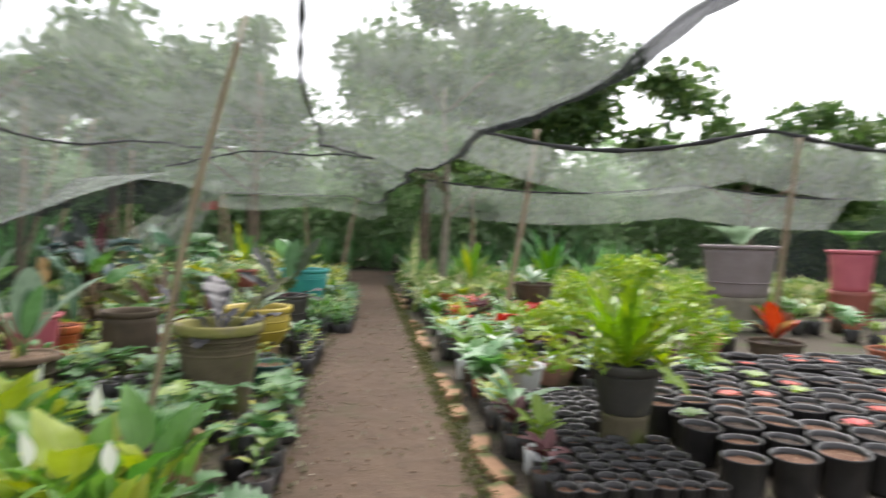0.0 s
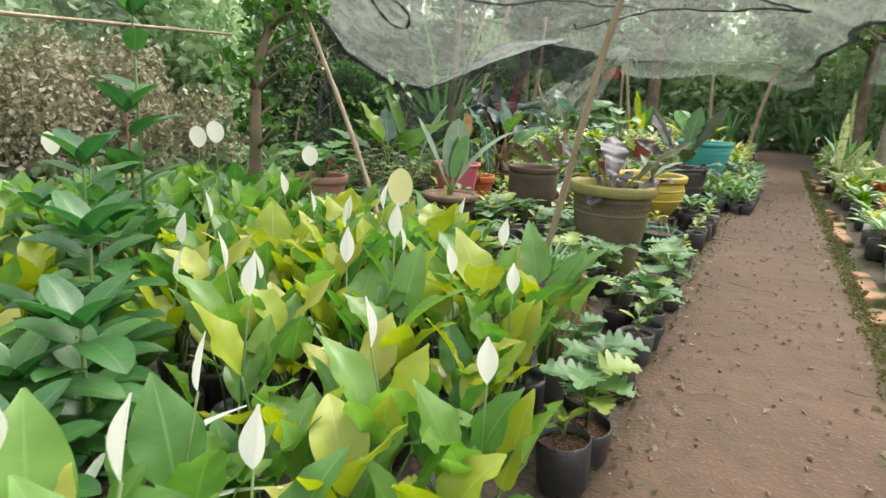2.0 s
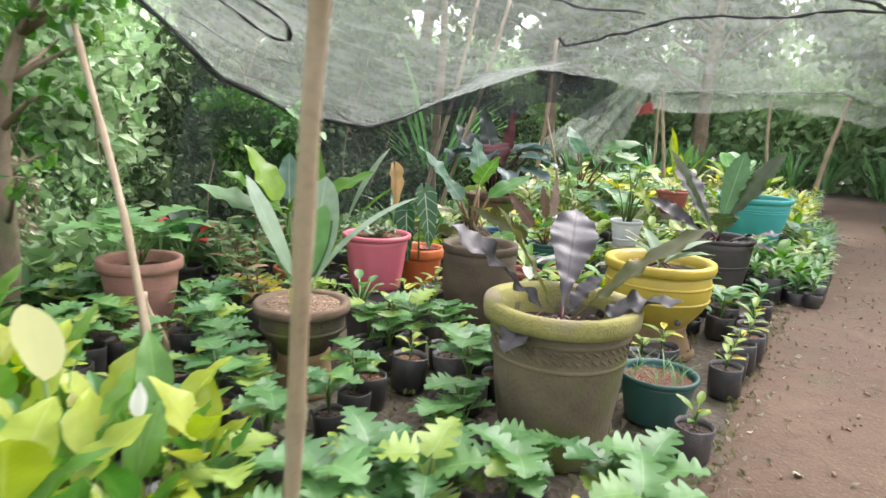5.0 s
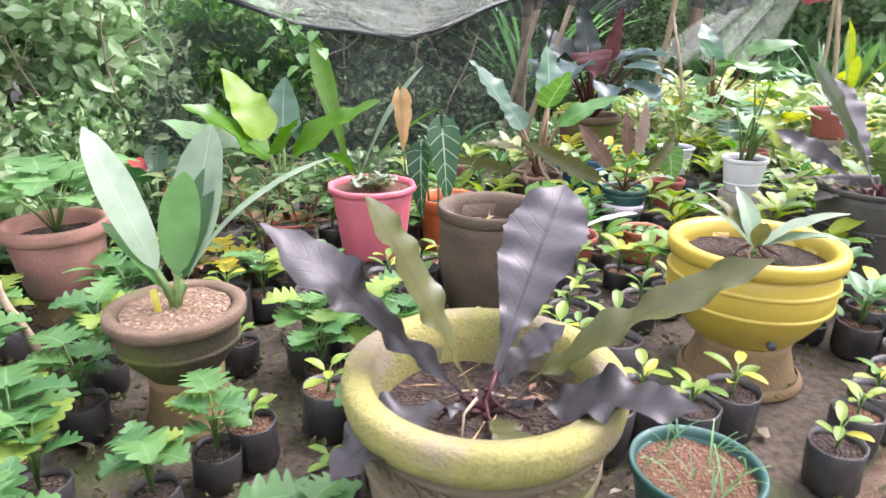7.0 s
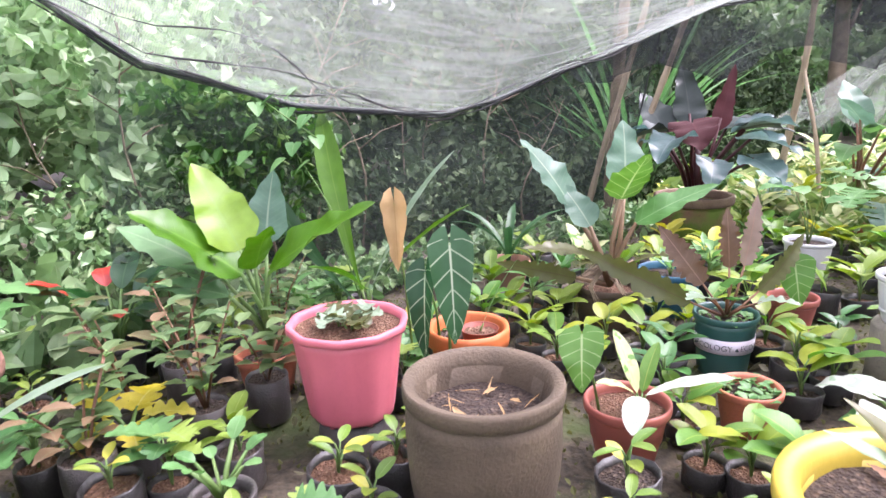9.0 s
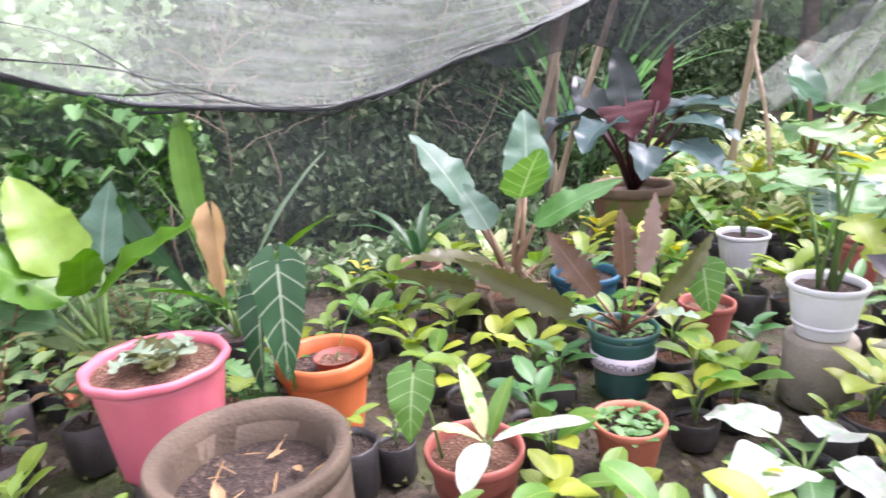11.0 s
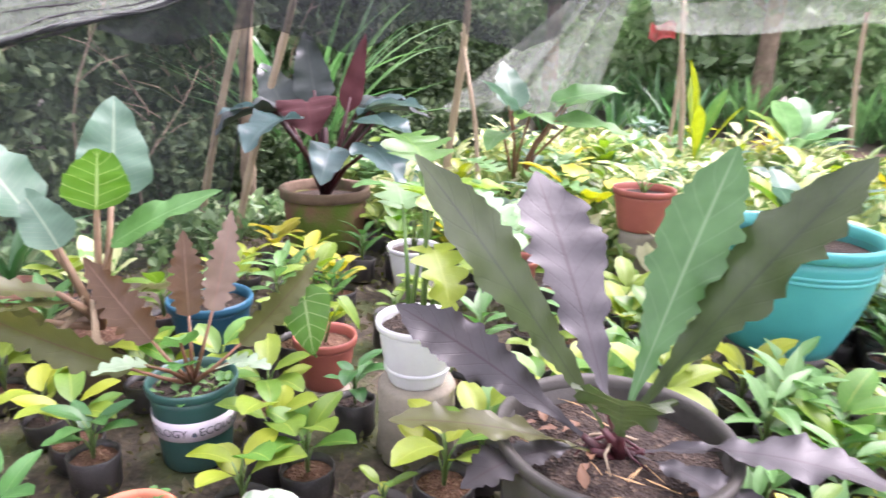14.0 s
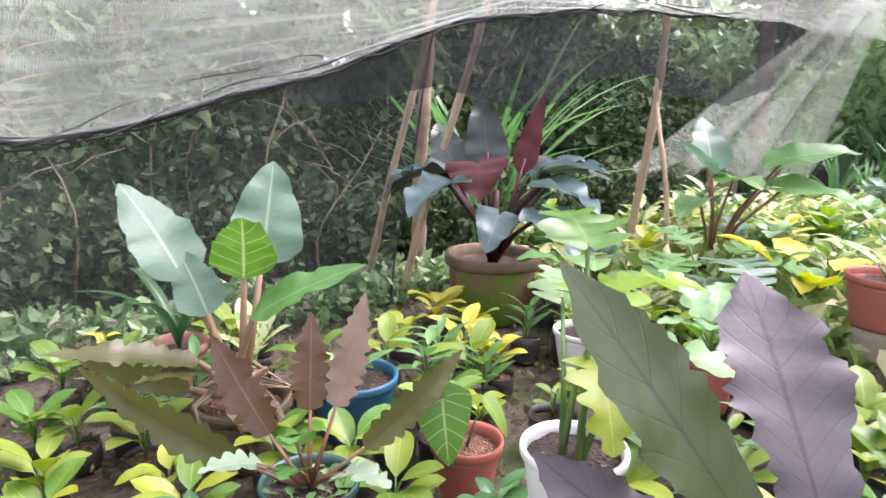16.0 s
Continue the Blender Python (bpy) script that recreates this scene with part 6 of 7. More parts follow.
# ---- the massed peace lilies ----
def lily(seed, leaves, spathes, pale, joined=False):
    rnd = random.Random(seed)
    ob = thing("peace_lily", 0, 0, 0, "peace lily with broad glossy leaves" + (" and white spathes" if spathes else ""), "plant", "massed peace lilies")
    part("bag", lathe([(0.07, 0), (0.085, 0.02), (0.088, 0.12), (0.084, 0.14), (0.078, 0.12), (0.001, 0.115)], 12, 0, 0, 0.08, seed), BAG, ob, "black plastic bag")
    items = []
    for k in range(leaves):
        mt = L_LILY_PALE if rnd.random() < pale else L_LILY
        me = cached_leaf(("lily", k % 9, mt.name), shape="ovate" if k % 3 else "lance", L=rnd.uniform(0.17, 0.25), W=rnd.uniform(0.095, 0.14), elev=rnd.uniform(44, 86), droop=rnd.uniform(4, 58), fold=rnd.uniform(0.12, 0.45), wavy=0.07, petiole=rnd.uniform(0.18, 0.32), pet_elev=rnd.uniform(66, 86), mat=mt, seed=k + 31, thick=0.004)
        at = (137.5 * k + rnd.uniform(-25, 25), 0.11, rnd.uniform(-0.03, 0.03), rnd.uniform(-0.03, 0.03), rnd.uniform(0.75, 1.15))
        if joined:
            items.append((me, leaf_pose(*at)))
        else:
            put_leaf(ob, me, *at)
    if joined:
        part("foliage", join_leaves(items), None, ob)
    for k in range(spathes):
        me = cached_leaf(("spathe", k % 2, seed % 3), shape="lance", L=0.12, W=0.055, elev=82, droop=rnd.uniform(-10, 15), fold=0.5, petiole=rnd.uniform(0.46, 0.6), pet_elev=86, mat=L_SPATHE, seed=k + seed, thick=0.0035)
        put_leaf(ob, me, rnd.uniform(0, 360), 0.11, 0.02, 0.0, 1.0, 0, "spathe", "white spathe on a stalk")
    return ob


rnd = random.Random(77)
kinds = [lily(1, 11, 0, 0.1), lily(2, 11, 1, 0.25), lily(3, 11, 0, 0.5), lily(4, 11, 0, 0.0), lily(5, 9, 1, 0.15), lily(6, 9, 1, 0.12), lily(7, 10, 0, 0.0, True), lily(8, 10, 0, 0.0, True)]
first = list(kinds)
SHRUBS = ((-0.32, 1.66), (-0.75, 1.95), (-0.02, 1.42), (0.12, 1.16), (-1.0, 2.38))
for j in range(19):
    for i in range(15):
        x, y = 0.92 - i * 0.255 + rnd.uniform(-0.06, 0.06), 0.55 + j * 0.235 + rnd.uniform(-0.06, 0.06)
        limit = lerp_table(y, ((0.3, 0.93), (2.0, 0.92), (2.9, 0.7), (3.4, 0.15), (4.4, -0.45)))
        if x > limit or y > 3.95 or x < -2.5 or (x < -1.4 and y < 1.4) or math.hypot(x - 0.52, y - 3.4) < 0.36 or any(math.hypot(x - a, y - c) < 0.27 for a, c in SHRUBS) or any(math.hypot(x - a, y - c) < r + 0.12 for a, c, r in TAKEN):
            continue
        k = rnd.choice((0, 1, 1, 2, 2, 3, 4, 5)) if x > -0.95 else rnd.choice((6, 6, 7))
        c = first[k] if first[k] else copy_thing(kinds[k], Matrix.Identity(4))
        first[k] = None
        c.matrix_basis = pose(x, y, 0, 0, 0, rnd.uniform(0, 360)) @ Matrix.Scale(rnd.uniform(0.85, 1.1), 4)

# tall single spathes above the lilies
for x, y, h, s in ((-1.43, 3.22, 0.84, 1.0), (-1.6, 3.25, 0.8, 0.9), (-0.46, 3.63, 0.31, 1.9), (-1.15, 3.7, 0.7, 0.9), (-2.1, 2.7, 0.75, 1.1)):
    ob = thing("spathe_stalk", x, y, 0, "tall stalk bearing one broad white spathe", "flower", "tall white spathes")
    put_leaf(ob, leaf_mesh("oval", 0.13, 0.1 if s < 1.5 else 0.082, 78, 0, 0.2, 0.02, h, 88, L_SPATHE if s < 1.5 else L_CREAM, STEM, 0, 3, 0.004), 300, 0, 0, 0, 1.0 if s < 1.5 else 1.75, 0, "spathe")


# broad-leaved shrubs at the near end
def shrub(x, y, h, seed, count, size, mat, label):
    r = random.Random(seed)
    ob = thing("broadleaf_shrub", x, y, 0, label, "shrub", "broad-leaved shrubs")
    for s in range(3):
        dx, dy = (r.uniform(-0.12, 0.12), r.uniform(-0.12, 0.12)) if s else (0.0, 0.0)
        hh = h * (1.0 if s == 0 else r.uniform(0.55, 0.8))
        part("stem", tube([(dx * 0.3, dy * 0.3, 0), (dx, dy, hh * 0.5), (dx * 1.5, dy * 1.5, hh)], (0.012, 0.009, 0.005), 6), STEM_BROWN if s else STEM, ob)
        for k in range(count):
            t = 0.35 + 0.65 * k / count
            put_leaf(ob, cached_leaf(("shrub", k % 5, mat.name, size), shape="paddle", L=size, W=size * 0.55, elev=r.uniform(10, 45), droop=35, fold=0.2, wavy=0.02, petiole=0.03, mat=mat, seed=k), 137.5 * k + s * 40, hh * t, dx * 1.4 * t, dy * 1.4 * t, r.uniform(0.8, 1.15))
        for k in range(4):
            put_leaf(ob, cached_leaf(("shrubtop", k % 3, mat.name, size), shape="paddle", L=size, W=size * 0.5, elev=48, droop=25, fold=0.25, mat=mat, seed=k), 90 * k + 20 * s, hh, dx * 1.5, dy * 1.5)
    return ob


L_SHRUB = leaf_material("shrub_leaf", (0.04, 0.14, 0.045), (0.1, 0.25, 0.07), (0.2, 0.34, 0.14), 0.34, 8, 0.35)
shrub(-0.32, 1.66, 0.74, 1, 14, 0.19, L_SHRUB, "leafy green shrub with broad oval leaves")
shrub(-1.0, 2.38, 1.42, 2, 6, 0.2, L_SHRUB, "tall thin shrub with a leaf whorl on top")
shrub(-0.75, 1.95, 0.88, 3, 13, 0.19, L_SHRUB, "leafy green shrub with broad oval leaves")
shrub(-0.02, 1.42, 0.6, 5, 14, 0.18, L_SHRUB, "leafy green shrub with broad oval leaves")
shrub(0.12, 1.16, 0.46, 6, 13, 0.17, L_SHRUB, "low leafy green shrub with broad oval leaves")
shrub(-1.45, 2.45, 0.8, 4, 11, 0.17, L_SHRUB, "leafy green shrub with broad oval leaves")
st_pl = simple_pot("striped_grass_plant", 0.3, 1.1, 0, 0.1, 0.2, BAG, "bag with arching white-striped grass leaves", [("strap", 14, 0.5, 0.03, 60, 80, 0.0, L_WHITE)])
foliage("fern_fringe", [(-2.75, 2.2 + 0.45 * k, 0.3, 0.4, 0.3, 0.3, 120) for k in range(9)], (0.06, 0.14), F_BUSH, 61, "low ferny growth along the side net")


# ---- seedling bags between the large pots ----
def seedling(name, seed, mat, shape, count, ln, w, el, bag, h, label, group, r=0.075, pl=0.05, joined=False):
    rnd = random.Random(seed)
    ob = thing(name, 0, 0, 0, label, "seedling", group)
    part("bag", lathe([(r * 0.85, 0), (r * 0.98, 0.015), (r, h * 0.6), (r * 1.04, h), (r * 0.98, h + 0.004), (r * 0.92, h - 0.02)], 14, 0, 0, 0.09, seed), bag, ob)
    part("soil", soil_disc(r * 0.94, h - 0.022, seed), SOIL if seed % 2 else RED_SOIL, ob)
    items = []
    for k in range(count):
        me = cached_leaf((name, seed, k % 5), shape=shape, L=ln * rnd.uniform(0.8, 1.2), W=w * rnd.uniform(0.85, 1.15), elev=el + rnd.uniform(-15, 15), droop=rnd.uniform(20, 50), fold=0.25, wavy=0.02, petiole=pl, pet_elev=75, mat=mat, seed=k + seed, thick=0.003, n=None if shape == "lobed" else 6)
        at = (137.5 * k + rnd.uniform(-20, 20), h - 0.02 + 0.012 * k, 0, 0, rnd.uniform(0.85, 1.15))
        if joined:
            items.append((me, leaf_pose(*at)))
        else:
            put_leaf(ob, me, *at)
    if joined:
        part("foliage", join_leaves(items), None, ob)
    return ob


bags = "seedlings in black bags"
small = [seedling("lime_seedling", s, L_SEED, "oval", 5, 0.07, 0.034, 32, BAG if s % 3 else GREY_BAG, 0.15, "yellow-green seedling in a black plastic bag", bags) for s in (1, 2, 3)]
broad = [seedling("lime_foliage_plant", s, L_LIME, "oval", 6, 0.135, 0.08, 34, BAG, 0.085, "lime-green broad-leaved plant in a black bag", bags, 0.07, 0.08) for s in (4, 5, 6)]
lobed = [seedling("lobed_seedling", s, L_LOBED_DEEP, "lobed", 8, 0.13, 0.14, 26, BAG, 0.12, "green deeply lobed seedling in a black bag", bags, 0.075, 0.12) for s in (7, 8)]
dark = [seedling("green_seedling", s, L_SHRUB, "paddle", 7, 0.11, 0.06, 30, BAG, 0.12, "dark green leafy seedling in a black bag", bags, 0.07, 0.07) for s in (9, 10)]
far = [seedling("mixed_plant", s, mt, sh, 12, 0.13, w, 36, BAG, 0.1, "leafy %s plant in a bag" % col, "packed plants of the distant bed", 0.08, 0.08, True) for s, mt, sh, w, col in ((11, L_LIME, "paddle", 0.06, "lime-green"), (12, L_SEED, "oval", 0.05, "fresh green"), (13, L_LOBED_PALE, "lobed", 0.11, "pale lobed"), (14, L_VARIEG, "lance", 0.045, "cream-variegated"), (15, L_VARIEG, "oval", 0.06, "cream-splashed"), (16, L_BLUE, "paddle", 0.075, "blue-green"), (17, L_STRAP, "strap", 0.03, "strap-leaved"))]
small_far = [seedling("lime_seedling", s, L_SEED, "oval", 6, 0.075, 0.036, 32, BAG, 0.13, "yellow-green seedling in a black plastic bag", bags, 0.075, 0.05, True) for s in (18, 19)]
broad_far = [seedling("lime_foliage_plant", s, L_LIME if s % 2 else L_SEED, "oval", 7, 0.135, 0.078, 34, BAG, 0.085, "lime-green broad-leaved plant in a black bag", bags, 0.07, 0.08, True) for s in (20, 21, 22)]
dark_far = [seedling("green_seedling", s, L_LOBED, "lance", 10, 0.13, 0.045, 34, BAG, 0.12, "fresh green narrow-leaved seedling in a black bag", bags, 0.07, 0.06, True) for s in (23, 24)]
pool = {"s": small, "b": broad, "l": lobed, "d": dark, "f": far, "S": small_far, "B": broad_far, "D": dark_far}
fresh = {id(o) for v in pool.values() for o in v}
rnd = random.Random(99)


def scatter(x, y, key, smin=0.85, smax=1.15):
    o = rnd.choice(pool[key])
    c = o if id(o) in fresh else copy_thing(o, Matrix.Identity(4))
    fresh.discard(id(o))
    c.matrix_basis = pose(x, y, 0, rnd.uniform(-4, 4), rnd.uniform(-4, 4), rnd.uniform(0, 360)) @ Matrix.Scale(rnd.uniform(smin, smax), 4)


for j in range(45):
    for i in range(22):
        x, y = 0.93 - i * 0.185 + rnd.uniform(-0.035, 0.035), 1.75 + j * 0.19 + rnd.uniform(-0.035, 0.035)
        if x < (-2.95 if y < 5.5 else -2.62) or y > 10.2 or (x < -2.0 and 6.9 < y < 9.6 and rnd.random() < 0.75) or any(math.hypot(x - a, y - c) < r + 0.06 or math.hypot(x - a - 0.08, y - c + 0.1) < r + 0.04 for a, c, r in TAKEN):
            continue
        lily_edge = lerp_table(y, ((2.0, 0.92), (2.9, 0.7), (3.4, 0.15), (4.4, -0.45)))
        if y < 4.0 and x < lily_edge + 0.06:
            continue
        if y < 4.9:
            if rnd.random() < 0.36:
                continue
            key = "l" if rnd.random() < 0.75 else "s"
        elif y < 6.9:
            if rnd.random() < (0.3 if x > -0.4 else 0.2):
                continue
            key = "s" if x > -1.0 or rnd.random() < 0.5 else rnd.choice("dbl")
            if -0.9 < x < 0.2 and y < 5.9 and rnd.random() < 0.5:
                key = "l"
        else:
            key = "b" if rnd.random() < 0.72 else rnd.choice("sd")
            if x > 0.45:
                key = rnd.choice("ssdb")
            if rnd.random() < (0.42 if y > 7.2 else 0.3):
                continue
        if (x < -1.35 or y > 8.9) and key in "sbd":
            key = key.upper()
        scatter(x, y, key, *((1.0, 1.35) if key == "s" and 5.3 < y < 6.8 else (1.0, 1.35) if y > 6.9 else (0.85, 1.15)))
for k in range(100):
    x, y = (0.8, 0.95, 1.1, 1.24)[k % 4] + rnd.uniform(-0.03, 0.03), 8.35 + 0.165 * (k // 4) + rnd.uniform(-0.03, 0.03)
    if not any(math.hypot(x - a, y - c) < r + 0.05 for a, c, r in TAKEN):
        scatter(x, y, rnd.choice("DDSfD"), 0.85, 1.1)
for k in range(60):
    x, y = 0.78 + 0.22 * (k % 2) - rnd.uniform(0, 0.05), 10.3 + 0.11 * k
    if not any(math.hypot(x - a, y - c) < r + 0.05 for a, c, r in TAKEN):
        scatter(x, y, "f", 0.9, 1.3)

foliage("bed_weeds", [(-2.7 + 0.45 * (k % 8), 2.6 + 0.5 * (k // 8), 0.02, 0.32, 0.32, 0.03, 150) for k in range(128)], (0.008, 0.022), F_MOSS, 63, "tiny weeds and moss on the bed between the bags", "weeds")
foliage("bed_litter", [(-2.7 + 0.45 * (k % 8), 2.6 + 0.5 * (k // 8), 0.015, 0.32, 0.32, 0.02, 30) for k in range(128)], (0.015, 0.045), F_DRYBUSH, 64, "fallen dry leaf bits on the bed", "leaf litter")

# packed mixed plants of the far left bed
for k in range(150):
    x, y = rnd.uniform(-3.2, 0.6), rnd.uniform(10.3, 16.2)
    if not any(math.hypot(x - a, y - c) < r + 0.1 for a, c, r in TAKEN):
        scatter(x, y, "f", 1.0, 1.9)
foliage("mixed_bed", [(-3.0 + 0.6 * (k % 7), 10.8 + 0.8 * (k // 7), 0.2, 0.35, 0.42, 0.24, 230) for k in range(49)], (0.05, 0.12), F_MIXED, 71, "packed low mixed plants of the far bed", "plants", 2.4)

# ---- the bed beyond the path ----
fern = potted("nest_fern_pot", 3.0, 4.15, 0.22, 0.28, "grey-green clay pot with a large ruffled yellow-green fern", "potted plant", "pots in the far bed")
pot_parts(fern, 0.21, 0.3, CHARCOAL, CHARCOAL, 0.15, 0.02, 0.06, 0.02, wobble=0.003, seed=30)
pedestal(3.0, 4.15, 0.22, 0.16, MOSSY, "mossy concrete stand under the fern pot", 0.14)
rnd = random.Random(5)
for k in range(46):
    me = cached_leaf(("fern", k % 12), shape="nest", L=rnd.uniform(0.5, 0.8), W=rnd.uniform(0.07, 0.12), elev=rnd.uniform(22, 78), droop=rnd.uniform(10, 60), fold=0.2, wavy=0.2, waves=13, mat=L_FERN, seed=k, rough_edge=0.3, n=30)
    put_leaf(fern, me, 137.5 * k, 0.26, 0, 0, rnd.uniform(0.8, 1.05), 0, "frond")
tips = leaf_cloud([((0.5 + 0.05 * (k % 5)) * math.cos(a) * math.cos(b), (0.5 + 0.05 * (k % 5)) * math.sin(a) * math.cos(b), 0.28 + (0.42 + 0.07 * (k % 4)) * math.sin(b), 0.11, 0.11, 0.1, 120) for k, a, b in [(k, 2.4 * k, 0.12 + 1.2 * ((k * 7) % 27) / 27) for k in range(27)]], (0.01, 0.03), 91, 1.9, -0.2)
tips.materials.append(F_FERN)
part("frond_tips", tips, None, fern, "frilled yellow-green frond tips")


def ring_pot(r, h, mat, name, label, group, seed):
    ob = thing(name, 0, 0, 0, label, "plant bag", group)
    part("bag", lathe([(r * 0.84, 0), (r * 0.9, 0.01), (r, h), (r * 1.06, h + 0.004), (r * 1.04, h + 0.012), (r * 0.95, h + 0.008), (r * 0.92, h - 0.02)], 18, 0, 0, 0.03, seed), mat, ob)
    part("soil", soil_disc(r * 0.94, h - 0.02, seed), (SOIL, RED_SOIL)[seed % 2], ob)
    return ob


def field(kinds, spots, tilt, smin, smax, r):
    left = list(kinds)
    for x, y in spots:
        k = r.choice((0, 1, 0, 1, 0, 1, 2, 3)) if len(kinds) == 4 else r.randrange(len(kinds))
        c = left[k] if left[k] else copy_thing(kinds[k], Matrix.Identity(4))
        left[k] = None
        c.matrix_basis = pose(x, y, 0, r.uniform(-tilt, tilt), r.uniform(-tilt, tilt), r.uniform(0, 360)) @ Matrix.Scale(r.uniform(smin, smax), 4)


rnd = random.Random(6)
tiny = [ring_pot(0.058, 0.1, BAG, "small_bag", "small black bag filled with soil", "small soil bags", s) for s in (1, 2)]
field(tiny, [(2.36 + 0.125 * i + rnd.uniform(-0.01, 0.01), 3.3 + 0.13 * j + rnd.uniform(-0.01, 0.01)) for j in range(15) for i in range(7) if math.hypot(2.36 + 0.125 * i - 3.0, 3.3 + 0.13 * j - 4.15) > 0.22], 3, 0.92, 1.05, rnd)
big = [ring_pot(0.115, 0.2, BAG, "bucket_bag", "black round planting bag with bare soil", "black planting bags", s) for s in (3, 4)]
red = ring_pot(0.115, 0.2, BAG, "bucket_bag", "black planting bag with a small red-leaved plant", "black planting bags", 5)
part("foliage", join_leaves([(cached_leaf(("redlet", k % 3), shape="oval", L=0.08, W=0.05, elev=25, droop=30, fold=0.2, mat=L_RED, seed=k), leaf_pose(k * 60, 0.19)) for k in range(6)]), None, red)
grn = ring_pot(0.115, 0.2, BAG, "bucket_bag", "black planting bag with a small leafy plant", "black planting bags", 6)
part("foliage", join_leaves([(cached_leaf(("greenlet", k % 3), shape="oval", L=0.09, W=0.05, elev=30, droop=30, fold=0.2, petiole=0.02, mat=L_SEED, seed=k), leaf_pose(k * 51, 0.19)) for k in range(6)]), None, grn)
field([big[0], big[1], red, grn], [(3.32 + 0.255 * i + 0.12 * (j % 2) + rnd.uniform(-0.02, 0.02), 3.4 + 0.245 * j + rnd.uniform(-0.02, 0.02)) for j in range(11) for i in range(12)], 3, 0.92, 1.05, rnd)

rb = "pots in the far bed"
simple_pot("white_tub_plant", 2.72, 5.5, 0.02, 0.17, 0.2, WHITE, "white round tub with bare soil", [("lance", 3, 0.12, 0.04, 40, 30, 0.02, L_LOBED)], RED_SOIL, rb)
simple_pot("clay_tub_plant", 3.05, 5.75, 0, 0.18, 0.2, PALE_TERRA, "low brown clay tub with grey plants", [("oval", 8, 0.12, 0.05, 30, 30, 0.03, L_GREY)], SOIL, rb)
simple_pot("pink_tub", 5.1, 6.9, 0, 0.17, 0.24, PINK, "pink ribbed plastic tub with grey leaves", [("oval", 5, 0.14, 0.08, 30, 30, 0.05, L_GREY)], SOIL, rb)
simple_pot("red_leaf_bowl", 5.75, 6.7, 0, 0.28, 0.2, STONE, "wide dark bowl with an orange-red leaf plant", [("oval", 5, 0.4, 0.16, 60, 20, 0.05, L_RED), ("oval", 3, 0.34, 0.14, 50, 25, 0.05, L_DRY)], SOIL, rb)
simple_pot("terracotta_bowl", 6.8, 6.3, 0, 0.26, 0.18, TERRA, "wide terracotta bowl of low plants", [("oval", 10, 0.16, 0.08, 35, 30, 0.05, L_SEED)], SOIL, rb)
big_grey = potted("grey_urn", 6.75, 9.0, 0.45, 0.5, "large grey glazed planter with leafy plants", "potted plant", rb)
pot_parts(big_grey, 0.52, 0.72, GREY_POT, GREY_POT, 0.4, 0.03, 0.05, 0.0, wobble=0.0, seed=33, rings=((0.3, 0.012),))
for k in range(14):
    put_leaf(big_grey, cached_leaf(("urn", k % 4), shape="lance", L=0.5, W=0.14, elev=58, droop=60, fold=0.25, petiole=0.14, mat=L_GREY, seed=k), k * 47, 0.62)
pedestal(6.75, 9.0, 0.45, 0.42, CONCRETE, "concrete stand under the grey planter", 0.38)
pedestal(8.85, 9.4, 0.5, 0.32, RED_CLAY, "red drum stand under the rose planter", 0.3)
rose = potted("rose_urn", 8.85, 9.4, 0.5, 0.45, "rose-coloured planter on a red drum", "potted plant", rb)
pot_parts(rose, 0.34, 0.62, PINK, PINK, 0.26, 0.03, 0.05, wobble=0.0, seed=34)
for k in range(12):
    put_leaf(rose, cached_leaf(("urn2", k % 4), shape="lobed", L=0.4, W=0.26, elev=50, droop=50, fold=0.25, petiole=0.25, pet_elev=70, mat=L_LOBED, seed=k), k * 41, 0.54)
pool_mats = [(BAG, L_SEED, "oval"), (BAG, L_VARIEG, "lance"), (TERRA, L_LOBED_PALE, "lobed"), (GREY_BAG, L_LIME, "paddle"), (BAG, L_RED, "oval"), (STONE, L_LOBED, "lobed"), (BAG, L_GREY, "lance"), (WHITE, L_SEED, "oval"), (BAG, L_STRAP, "strap"), (CHARCOAL, L_PADDLE, "paddle"), (BAG, L_WINE, "oval")]
words = {"oval": "oval", "lance": "narrow", "lobed": "lobed", "paddle": "broad", "strap": "strap-shaped"}
rnd = random.Random(8)
edge = [seedling("bed_plant", 20 + k, mt, sh, 11, 0.2 if sh != "strap" else 0.4, 0.08 if sh != "lobed" else 0.18, 38, bag, 0.16, "potted bed plant with %s %s" % (words[sh], mt.name.replace("_", " ") + "s" if not mt.name.endswith("leaf") else mt.name.replace("_leaf", "").replace("_", " ") + " leaves"), "plants of the bed beyond the path", 0.1, 0.06, True) for k, (bag, mt, sh) in enumerate(pool_mats)]
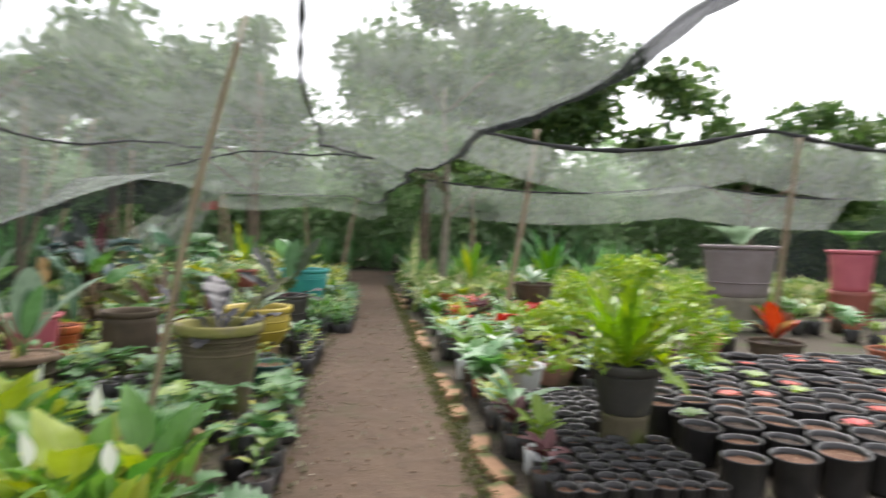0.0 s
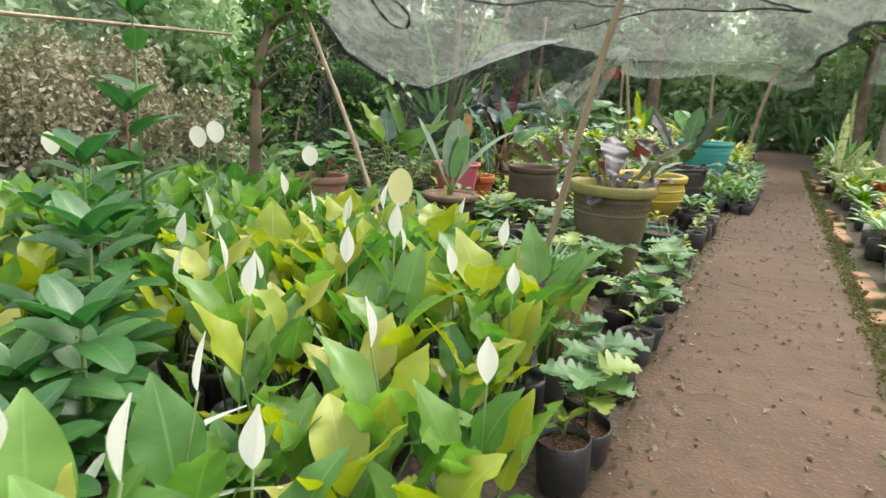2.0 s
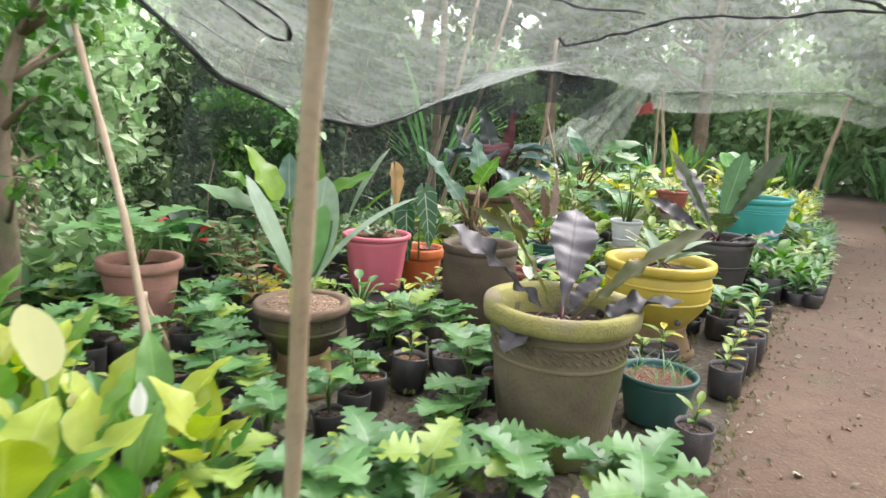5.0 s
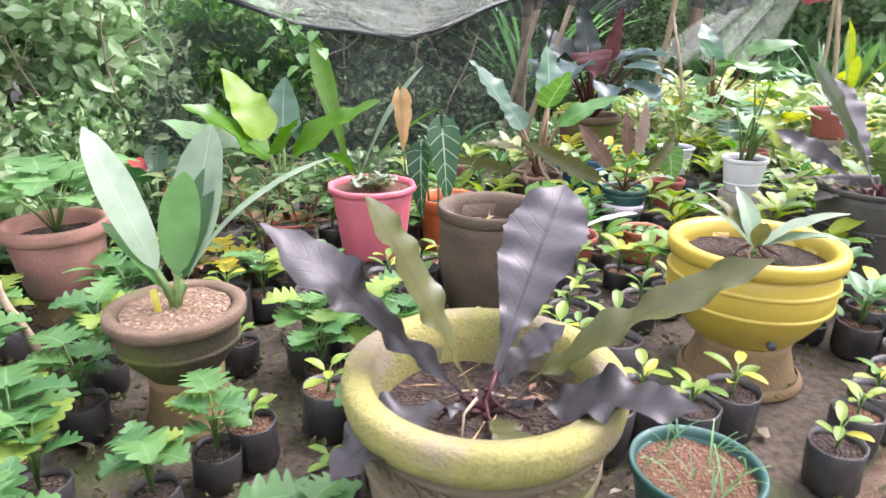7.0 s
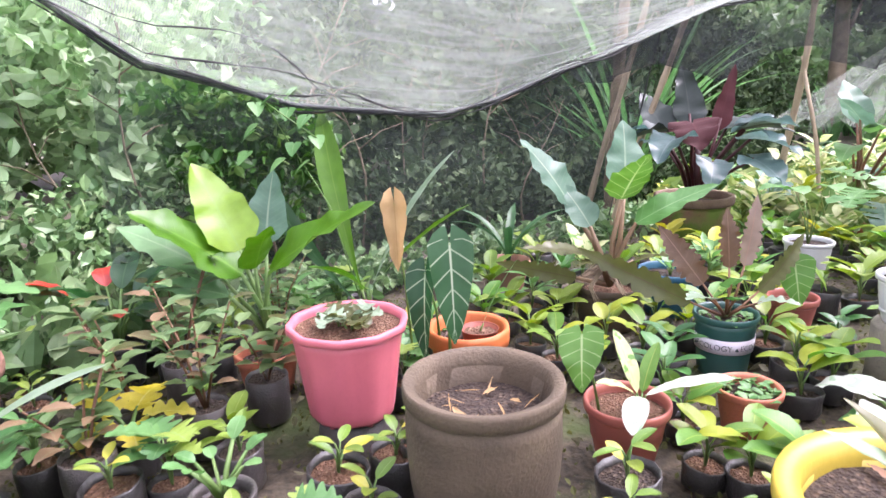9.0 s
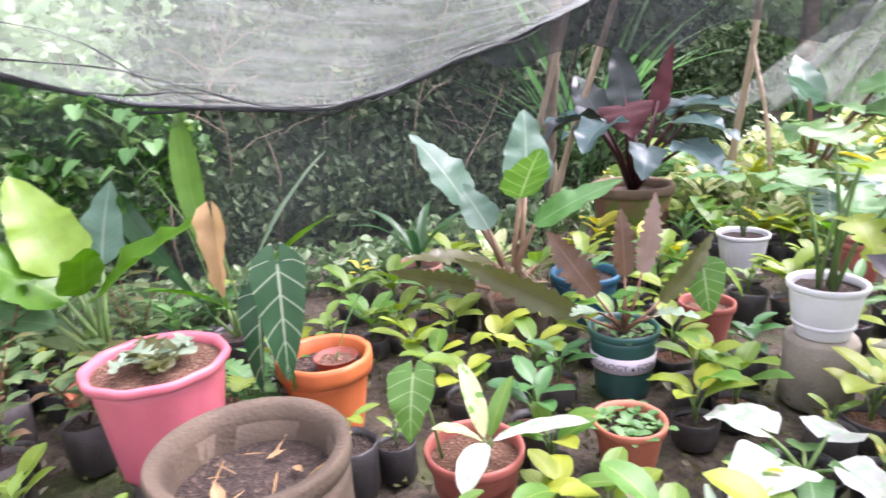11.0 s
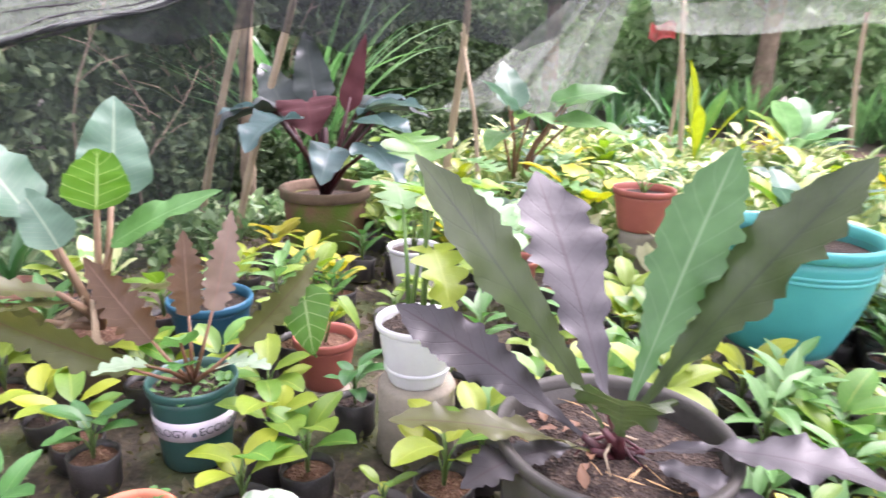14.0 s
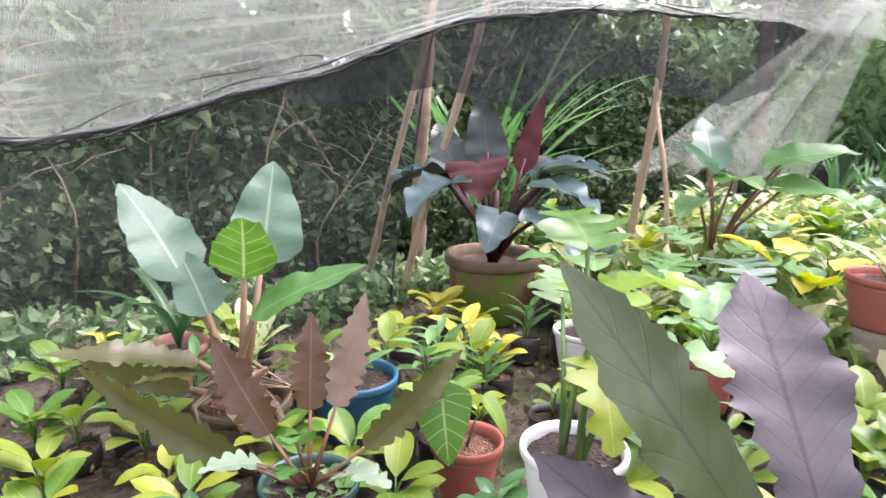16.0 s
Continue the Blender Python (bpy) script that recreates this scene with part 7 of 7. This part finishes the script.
row_spots = [(2.33 + rnd.uniform(-0.04, 0.04), 3.5 + 0.27 * k) for k in range(8)] + [(2.36 + 0.3 * i + rnd.uniform(-0.06, 0.06), 5.35 + 0.3 * j + rnd.uniform(-0.06, 0.06)) for j in range(30) for i in range(7) if not any(math.hypot(2.36 + 0.3 * i - a, 5.35 + 0.3 * j - c) < r + 0.12 for a, c, r in TAKEN)]
row_spots = row_spots[:175] + [(rnd.uniform(4.5, 9.5), rnd.uniform(7.0, 14)) for _ in range(70)]
field(edge, row_spots, 4, 0.6, 1.05, rnd)
simple_pot("stone_bowl_plant", 3.9, 9.6, 0.25, 0.3, 0.3, STONE, "dark bowl on the bed with grey leaves", [("lance", 12, 0.35, 0.1, 45, 40, 0.05, L_GREY)], SOIL, rb)
pedestal(3.9, 9.6, 0.25, 0.2, CONCRETE, "concrete stand under a dark bowl", 0.16)
simple_pot("nest_plant", 3.3, 11.4, 0, 0.2, 0.3, CHARCOAL, "pot with upright lime nest-fern leaves", [("nest", 9, 0.75, 0.14, 68, 20, 0.05, L_LIME)], SOIL, rb)
simple_pot("nest_plant", 4.8, 11.8, 0, 0.2, 0.3, CHARCOAL, "pot with upright lime nest-fern leaves", [("nest", 9, 0.75, 0.14, 68, 20, 0.05, L_PADDLE)], SOIL, rb)
palm = thing("palm", 8.2, 5.6, 0, "palm with long arching dark green fronds", "palm")
part("trunk", tube([(0, 0, 0), (0.05, 0, 0.8), (0, 0, 1.6)], (0.1, 0.08, 0.06), 9), BARK, palm)
for k in range(13):
    put_leaf(palm, cached_leaf(("palm", k % 4), shape="comb", L=2.1, W=0.5, elev=50, droop=95, fold=0.4, mat=L_STRAP, seed=k, n=40), k * 137.5, 1.55, 0, 0, 0.8 + 0.1 * (k % 3), 0, "frond")
foliage("far_bed_plants", [(2.6 + 0.75 * (k % 11), 10.5 + 0.85 * (k // 11), 0.22, 0.42, 0.45, 0.28, 200) for k in range(77)], (0.06, 0.14), F_MIXED, 72, "packed mixed plants of the bed beyond the path", "plants", 2.4)
